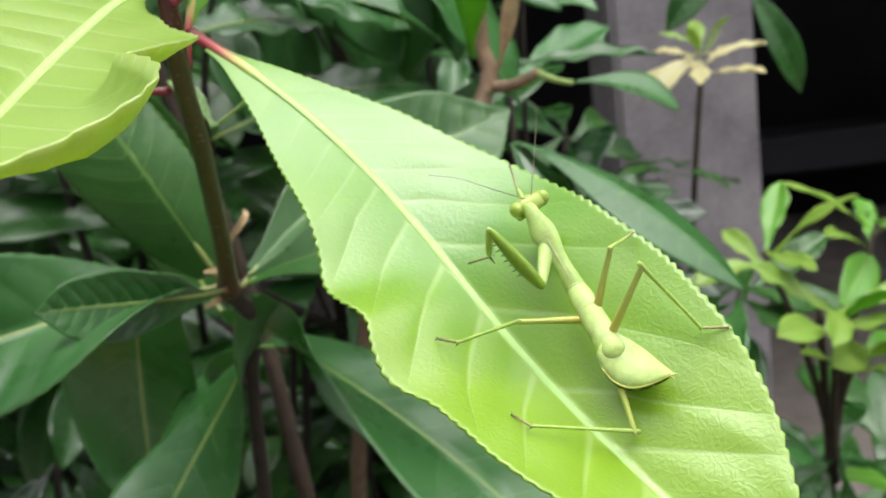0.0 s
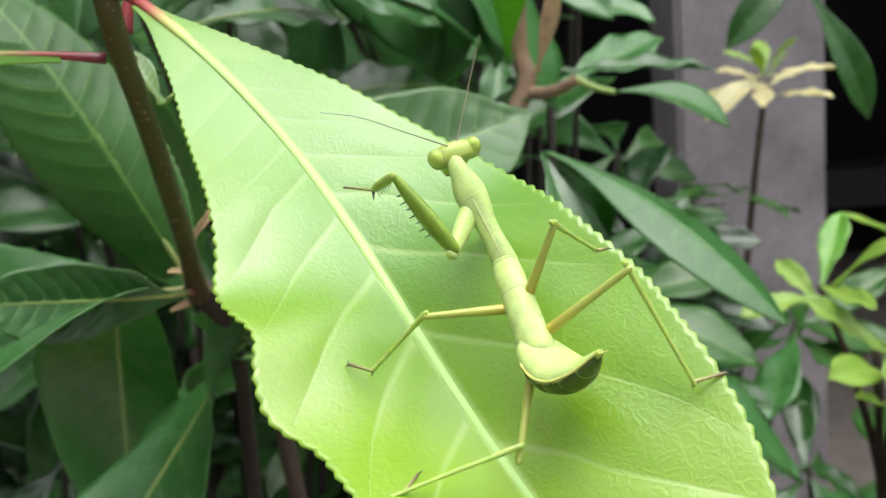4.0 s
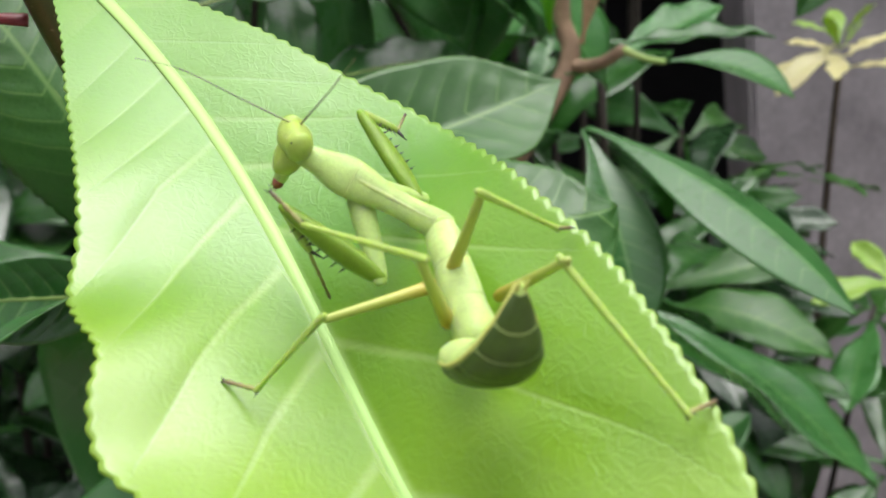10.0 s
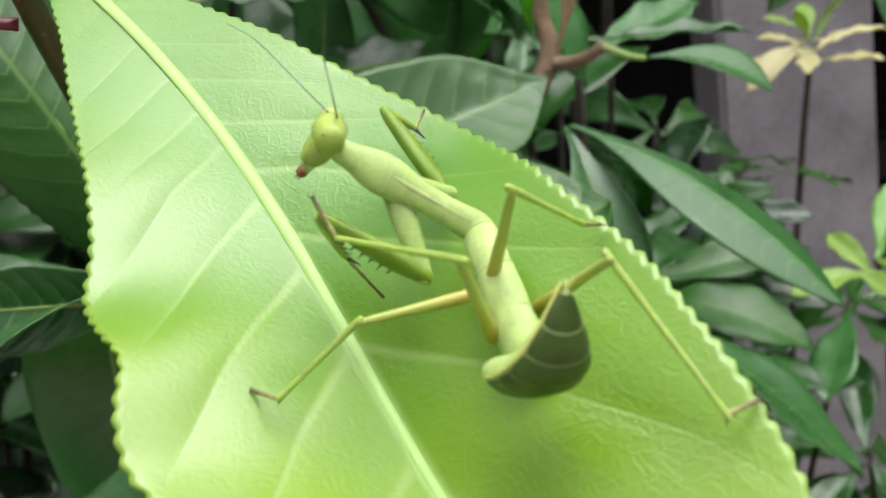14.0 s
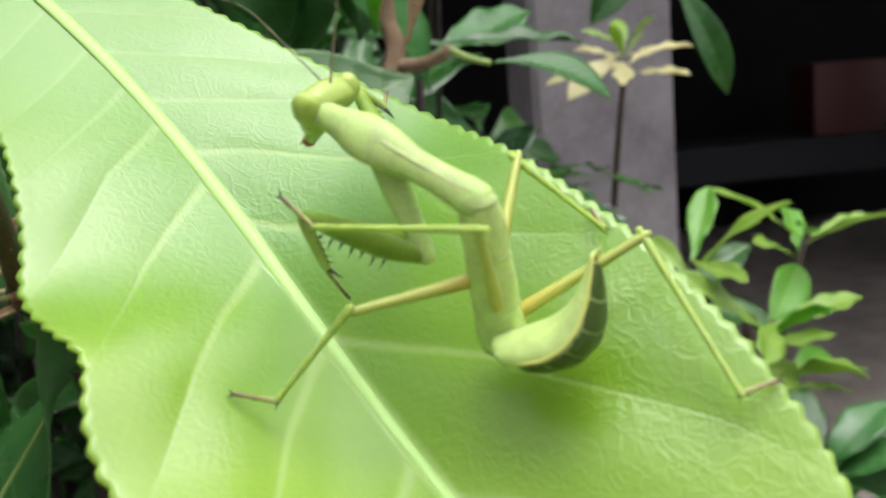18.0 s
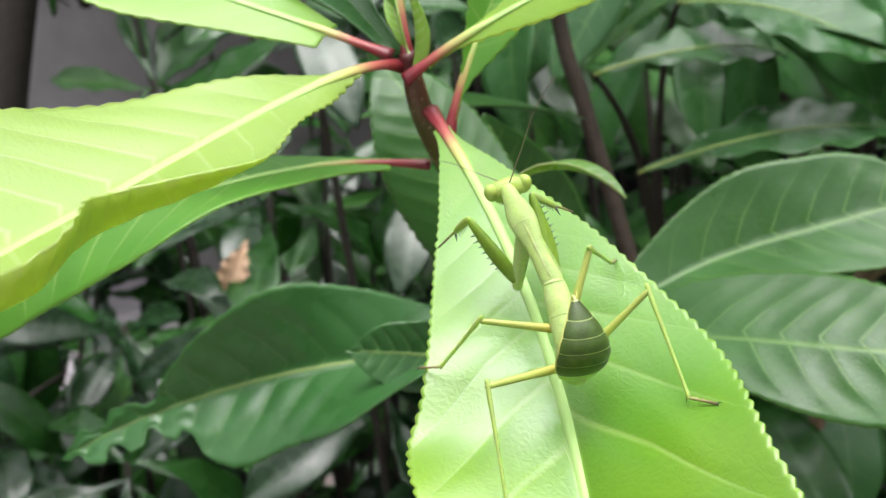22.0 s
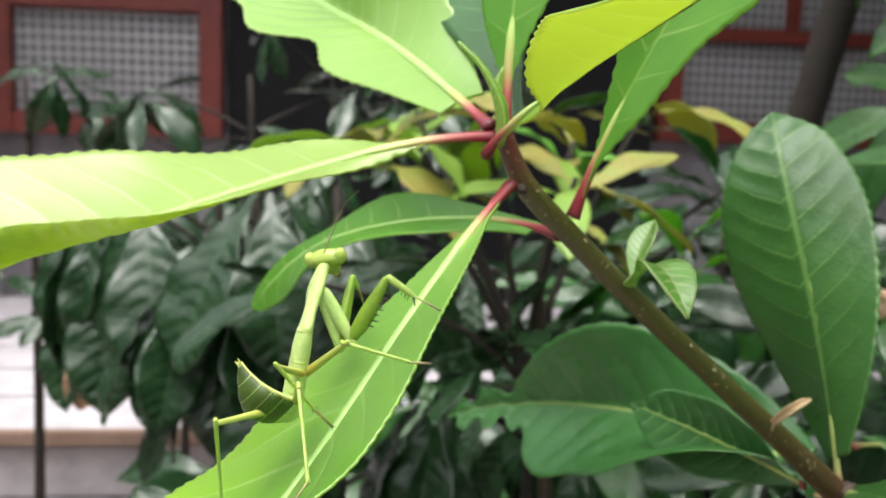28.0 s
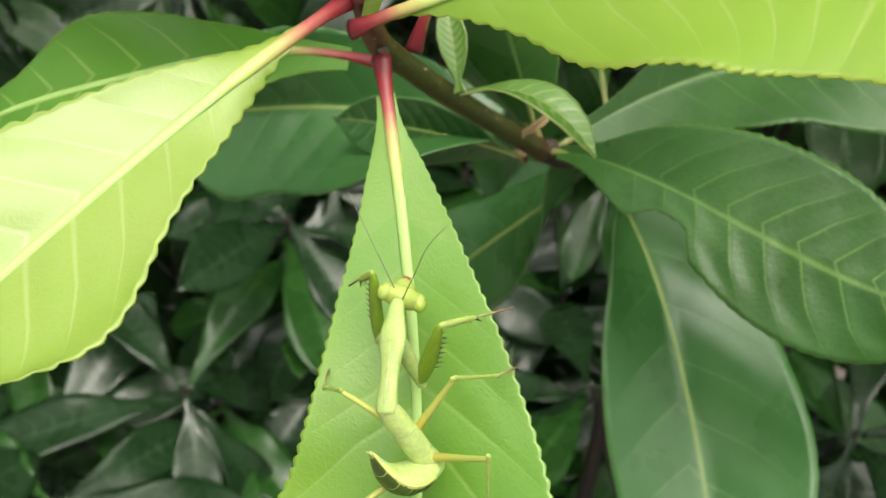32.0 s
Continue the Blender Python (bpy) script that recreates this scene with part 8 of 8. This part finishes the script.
    keyed(MR_TIBIA, [
        (0, 0.01452, -0.01863, 0.00429, -2.2, 1.4, -26.3), (2, 0.01346, -0.01802, 0.0069, -16.5, 0.1, -34.0), (3.5, 0.01321, -0.01768, 0.00806, -26.0, -0.6, -35.8),
        (6, 0.01392, -0.01777, 0.00875, -28.2, -2.2, -38.8), (6.5, 0.014, -0.01721, 0.00818, -26.6, -2.2, -38.9), (7, 0.01448, -0.01678, 0.00787, -25.9, -3.0, -40.7),
        (7.5, 0.01423, -0.01664, 0.0078, -25.4, -2.9, -40.3), (9, 0.01399, -0.01617, 0.00824, -27.0, -4.6, -43.8), (11, 0.01351, -0.01661, 0.00826, -26.3, -1.7, -38.1),
        (13, 0.01331, -0.01631, 0.00844, -27.3, -2.9, -40.3), (15.5, 0.01327, -0.01614, 0.00858, -27.3, -3.2, -41.0),
        (18, 0.01363, -0.00796, 0.00846, -51.1, -31.2, -75.5), (18.5, 0.01354, -0.01028, 0.01025, -48.7, -8.1, -55.1),
        (19, 0.01316, -0.01078, 0.01078, -47.7, -7.7, -54.9), (19.5, 0.01351, -0.01103, 0.01184, -51.2, -8.4, -55.4), (20, 0.00886, -0.00637, 0.01498, -40.6, 2.9, -44.5),
        (20.5, 0.00509, -0.00176, 0.01716, -24.5, 12.9, -28.9), (21, -0.00046, 0.00632, 0.02215, -30.8, 2.0, -49.6), (21.5, -0.01, 0.01156, 0.02583, -23.7, 19.4, -16.2),
        (22, -0.00826, 0.01038, 0.02514, -22.9, 23.9, -5.0), (23, -0.00673, 0.01088, 0.02492, -22.1, 24.1, -4.4), (24, -0.00625, 0.01165, 0.02618, -24.1, 23.1, -6.9),
        (25, -0.01078, 0.01236, 0.02458, -9.0, 20.1, -18.0), (27.5, -0.0105, 0.013, 0.02493, -13.0, 20.6, -15.3), (28, -0.00996, 0.01387, 0.02549, -15.0, 20.8, -14.4),
        (29, -0.006, 0.01249, 0.02735, -28.3, 25.1, -2.5), (30, -0.00838, 0.01189, 0.02782, -29.0, 14.7, -22.6), (31, -0.01003, 0.01232, 0.02815, -31.0, 14.4, -23.2),
        (32, -0.01047, 0.01231, 0.02841, -32.6, 15.9, -20.7),
    ])
    keyed(MR_TARSUS, [
        (0, 0.0186, -0.01037, 0.00394, -0.4, -1.5, -24.3), (2, 0.01845, -0.01062, 0.00427, -3.2, -1.6, -26.8), (3.5, 0.01816, -0.01089, 0.00396, -4.0, -1.7, -27.9),
        (6, 0.01921, -0.01146, 0.00435, -8.1, -0.9, -20.2), (6.5, 0.01932, -0.01088, 0.00404, -6.2, -0.7, -18.6), (7, 0.02001, -0.01067, 0.00387, -4.9, 0.0, -11.4),
        (7.5, 0.01972, -0.01047, 0.00389, -4.6, -0.2, -14.6), (9, 0.0199, -0.01051, 0.00408, -7.1, 0.3, -9.1), (11, 0.01868, -0.01022, 0.00419, -8.6, -1.9, -25.2),
        (13, 0.01875, -0.01022, 0.00424, -8.9, -1.9, -25.3), (15.5, 0.01878, -0.01015, 0.00438, -11.4, -1.6, -23.4), (18, 0.02012, -0.0101, 0.00238, 17.8, -2.9, 0.6),
        (18.5, 0.01879, -0.00775, 0.00376, 0.4, 3.0, -35.3), (19, 0.0185, -0.00809, 0.00433, -8.9, 2.9, -37.4), (19.5, 0.01875, -0.00866, 0.00487, -12.4, 1.1, -46.7),
        (20, 0.01352, -0.0012, 0.00903, -16.0, 0.7, -48.5), (20.5, 0.00838, 0.00595, 0.01345, -21.6, 1.1, -47.2), (21, 0.00559, 0.01169, 0.01733, -7.3, 5.4, -30.7),
        (21.5, -0.00883, 0.01998, 0.02235, 10.9, 2.6, 44.5), (22, -0.00896, 0.01887, 0.02189, -4.3, 4.6, 11.4), (23, -0.00748, 0.01941, 0.02179, 1.5, 4.8, 20.5),
        (24, -0.00671, 0.02011, 0.02274, -4.6, 5.0, 28.2), (25, -0.00844, 0.02117, 0.02323, 3.4, 4.4, -28.3), (27.5, -0.0088, 0.022, 0.02295, 9.0, 5.8, -41.4),
        (28, -0.00852, 0.02299, 0.02318, 10.0, 7.2, -49.8), (29, -0.00749, 0.02063, 0.02342, 0.5, 4.0, -15.5), (30, -0.00633, 0.01974, 0.02352, -16.6, 8.8, 17.9),
        (31, -0.00801, 0.01998, 0.02359, -10.1, 6.1, 6.4), (32, -0.00901, 0.01998, 0.02368, -13.2, 2.7, -9.7),
    ])
    keyed(HR_FEMUR, [
        (0, 0.01271, -0.02011, -0.00896, 88.3, 31.1, -51.1), (2, 0.01162, -0.01824, -0.00584, 76.1, 44.0, -53.3), (3.5, 0.01077, -0.01754, -0.00475, 66.9, 46.9, -54.7),
        (6, 0.00995, -0.01595, -0.0032, 58.1, 52.9, -59.5), (6.5, 0.00941, -0.01485, -0.00387, 60.3, 55.8, -62.5), (7, 0.00951, -0.01442, -0.00336, 59.0, 58.9, -65.8),
        (7.5, 0.00928, -0.0132, -0.00326, 58.8, 58.3, -65.2), (9, 0.01251, -0.00897, -0.00118, 65.3, 70.6, -81.9), (11, 0.01397, -0.0088, -0.00242, 81.2, 66.7, -71.5),
        (13, 0.01403, -0.00854, -0.00277, 82.9, 64.5, -68), (15.5, 0.01332, -0.00833, -0.00349, 75.3, 61.7, -67.5), (18, 0.01063, -0.01305, -0.00375, 45.6, 50.1, -56.5),
        (18.5, 0.01101, -0.01307, -0.00283, 74.3, 57.9, -64.1), (19, 0.00763, -0.01886, -0.00023, 39.1, 56.5, -62.4),
        (19.5, 0.00726, -0.01863, 0.00085, 36.2, 60.2, -71.6), (20, 0.00576, -0.01587, 0.00353, 4.0, 66.2, -106.4),
        (20.5, 0.00448, -0.01072, 0.0048, -37.6, 60.8, -144.8), (21, -0.00683, -0.00013, 0.01335, 66.4, 35.3, -40.5),
        (21.5, -0.00927, 0.00329, 0.01315, 57.5, 26.6, -35.1), (22, -0.0088, 0.00559, 0.01076, 52.8, 28.2, -36.4), (23, -0.00932, 0.00643, 0.01068, 53.1, 32.7, -40.3),
        (24, -0.00977, 0.00727, 0.01271, 55.5, 40.7, -47.5), (25, -0.0157, 0.00532, 0.01257, 48.1, 40.3, -47.0), (27.5, -0.01596, 0.00521, 0.01392, 45.8, 45.6, -53.9),
        (28, -0.01608, 0.00678, 0.01473, 40.8, 45.8, -54.1), (29, -0.01087, 0.0094, 0.01615, 42.6, 50.0, -61.2), (30, -0.00928, 0.00569, 0.01534, 46.0, 42.7, -50.4),
        (31, -0.01207, 0.00783, 0.01439, 58.1, 38.7, -46.3), (32, -0.01111, 0.00831, 0.01501, 57.6, 38.5, -46.1),
    ])
    keyed(HR_TIBIA, [
        (0, 0.01735, -0.02523, 0.00248, -98.3, 40.7, -166.9), (2, 0.01965, -0.0236, 0.00358, -89.2, 31.9, -166.2), (3.5, 0.0204, -0.02192, 0.00379, -84.8, 26.2, -166.5),
        (6, 0.02041, -0.02008, 0.0035, -67.4, 27.1, -166.3), (6.5, 0.01965, -0.02027, 0.00261, -64.0, 33.3, -163.0), (7, 0.01975, -0.02053, 0.00253, -63.3, 35.4, -161.8),
        (7.5, 0.01959, -0.01908, 0.0027, -76.2, 31.2, -163.6), (9, 0.01972, -0.01932, 0.00285, -62.5, 32.2, -163.2),
        (11, 0.01973, -0.01938, 0.00274, -65.8, 29.4, -164.7), (13, 0.01998, -0.01876, 0.00284, -63.8, 27.0, -166.0),
        (15.5, 0.02068, -0.01728, 0.00252, -57.5, 24.3, -167.7), (18, 0.02214, -0.01397, 0.0022, -51.6, 16.5, -173.7),
        (18.5, 0.0191, -0.02138, 0.00408, -95.7, 34.5, -167.9), (19, 0.0195, -0.02022, 0.00421, -87.1, 28.8, -167.7),
        (19.5, 0.01939, -0.02167, 0.0047, -88.8, 32.7, -167.5), (20, 0.01839, -0.02049, 0.00392, -77.7, 30.5, -167.8),
        (20.5, 0.01636, -0.01525, 0.00084, -58.5, 40.8, -162.8), (21, 0.00209, -0.00067, 0.02343, -95.7, 19.4, -168.4),
        (21.5, -0.00091, 0.00631, 0.02335, -76.6, 20.3, -168.3), (22, 0.00009, 0.00913, 0.02021, -69.0, 22.9, -167.5),
        (23, 0.00025, 0.00881, 0.01966, -67.7, 32.9, -163.0), (24, 0.00056, 0.00709, 0.02098, -76.4, 30.4, -163.9), (25, -0.0047, 0.00672, 0.02022, -80.1, 45.6, -159.9),
        (27.5, -0.00444, 0.00516, 0.0206, -88.0, 44.2, -160.1), (28, -0.00443, 0.00762, 0.0207, -80.8, 50.8, -159.2), (29, 0.00101, 0.00806, 0.02192, -81.0, 6.6, -167.0),
        (30, 0.00208, 0.0066, 0.02243, -116.1, -3.8, -165.5), (31, -0.00206, 0.00758, 0.02324, -91.3, 8.6, -168.5), (32, -0.00111, 0.00821, 0.0238, -88.3, 4.8, -168.5),
    ])
    keyed(HR_TARSUS, [
        (0, 0.02582, -0.02114, -0.00817, -10.7, 52.7, -96.3), (2, 0.02692, -0.022, -0.00838, 1.3, 54.2, -67.5), (3.5, 0.02669, -0.02173, -0.00872, 11.7, 53.8, -62.2),
        (6, 0.02744, -0.02394, -0.00806, -3.9, 53.0, -42.4), (6.5, 0.02827, -0.02421, -0.00816, 0.3, 53.3, -29.4), (7, 0.02883, -0.02434, -0.00794, -4.5, 53.4, -24.2),
        (7.267, 0.02816, -0.02234, -0.00858, 23.6, 55.5, -45.7), (7.5, 0.0275, -0.02033, -0.00923, 52.3, 63.3, -65.2),
        (8.267, 0.02781, -0.02201, -0.00857, 20.7, 59.2, -53.7), (9, 0.02811, -0.02369, -0.00792, -9.7, 58.6, -40.4),
        (11, 0.02711, -0.02318, -0.00811, -2.3, 58.0, -50.6), (13, 0.02695, -0.02336, -0.00827, 0.3, 58.0, -49.4), (15.5, 0.02701, -0.02357, -0.00818, -1.1, 58.0, -50.5),
        (18, 0.02621, -0.02231, -0.00838, 4.0, 58.2, -66.5), (18.5, 0.02657, -0.01833, -0.00748, -15.8, 53.2, -140.4),
        (19, 0.02629, -0.01948, -0.00815, -4.9, 56.2, -112.9), (19.5, 0.02698, -0.02029, -0.00732, -27.1, 53.3, -130.2),
        (20, 0.02601, -0.02198, -0.00819, 1.1, 60.5, -76.6), (20.5, 0.02617, -0.02001, -0.00838, 16.3, 61.0, -82.4), (21, 0.00643, 0.00168, 0.00999, -18.9, 61.5, -41.3),
        (21.5, 0.00441, 0.00409, 0.0105, -29.8, 55.6, -65.8), (22, 0.00626, 0.00527, 0.00796, -1.3, 48.6, -105.2), (23, 0.0087, 0.00575, 0.00858, 2.5, 48.6, -99.5),
        (24, 0.00821, 0.00582, 0.00904, -0.0, 48.6, -100.5), (25, 0.00557, 0.00785, 0.01039, -20.4, 49.2, -95.1), (27.5, 0.00514, 0.0081, 0.01031, -19.5, 47.9, -100.5),
        (28, 0.00643, 0.00933, 0.01192, -39.2, 24.6, -148.5), (28.5, 0.00475, 0.0078, 0.00995, -3.4, 44.6, -91.7), (29, 0.00307, 0.00626, 0.00799, 36.4, 28.7, -31.4),
        (30, -0.00028, 0.01235, 0.00986, 17.4, 63.4, -112.0), (31, -0.00005, 0.00833, 0.00917, 31.7, 43.0, -46.1), (32, 0.00014, 0.00802, 0.00962, 22.2, 44.3, -49.7),
    ])
    keyed(R_ANTENNA, [
        (0, 0.00531, -0.00526, 0.0104, 57.6, 12.6, -0.9), (2, 0.00412, -0.00456, 0.01384, 56.5, 13.9, -1.8), (3.5, 0.00294, -0.00401, 0.01586, 57.4, 14.2, -2.0),
        (6, 0.0008, -0.00469, 0.01761, 60.3, 13.9, -1.8), (6.5, -0.00201, -0.0044, 0.01596, 126.8, 30.9, -0.7), (7, -0.00493, -0.00459, 0.01347, 151.9, 35.3, 5.5),
        (7.5, -0.00516, -0.00535, 0.01386, 159.5, 41.4, 22.6), (9, -0.00435, -0.00526, 0.01463, 160.8, 42.0, 24.7), (11, -0.00251, -0.00548, 0.01463, 151.4, 35.5, 6.0),
        (13, -0.00191, -0.00606, 0.01505, 146.3, 29.6, -5.4), (15.5, -0.00149, -0.00644, 0.01511, 141.7, 28.5, -7.2), (18, -0.00106, -0.00902, 0.01567, 80.5, 9.4, -15.0),
        (18.5, 0.0008, -0.00855, 0.01855, 67.4, -0.1, -12.3), (19, 0.00077, -0.00649, 0.01998, 61.1, -1.7, -11.5), (19.5, 0.00011, -0.00462, 0.02187, 53.7, -1.4, -11.7),
        (20, -0.00238, -0.00244, 0.02272, 48.6, 4.1, -16.1), (20.5, -0.00704, 0.00082, 0.02544, 54.8, 9.5, -20.4), (21, -0.01927, 0.00747, 0.03452, 37.3, 42.7, -54.4),
        (21.5, -0.02079, 0.01032, 0.0348, 54.1, 39.4, -50.2), (22, -0.0205, 0.0114, 0.03371, 72.8, 25.9, -42.2), (23, -0.02124, 0.01167, 0.03308, 69.0, 32.5, -44.8),
        (24, -0.02225, 0.01121, 0.03471, 58.5, 17.0, -36.5), (25, -0.02745, 0.00935, 0.03494, 47.7, 20.2, -39.0), (27.5, -0.02802, 0.00816, 0.03493, 44.5, 18.9, -37.7),
        (28, -0.02881, 0.0102, 0.03521, 46.6, 23.4, -42.4), (29, -0.0272, 0.01326, 0.03576, 54.8, 23.2, -42.2), (30, -0.02421, 0.01167, 0.03645, 53.9, 12.8, -34.4),
        (31, -0.0243, 0.01205, 0.0347, 56.7, 11.6, -33.5), (32, -0.02325, 0.01578, 0.03131, 72.9, 12.5, -33.9),
    ])


motions()
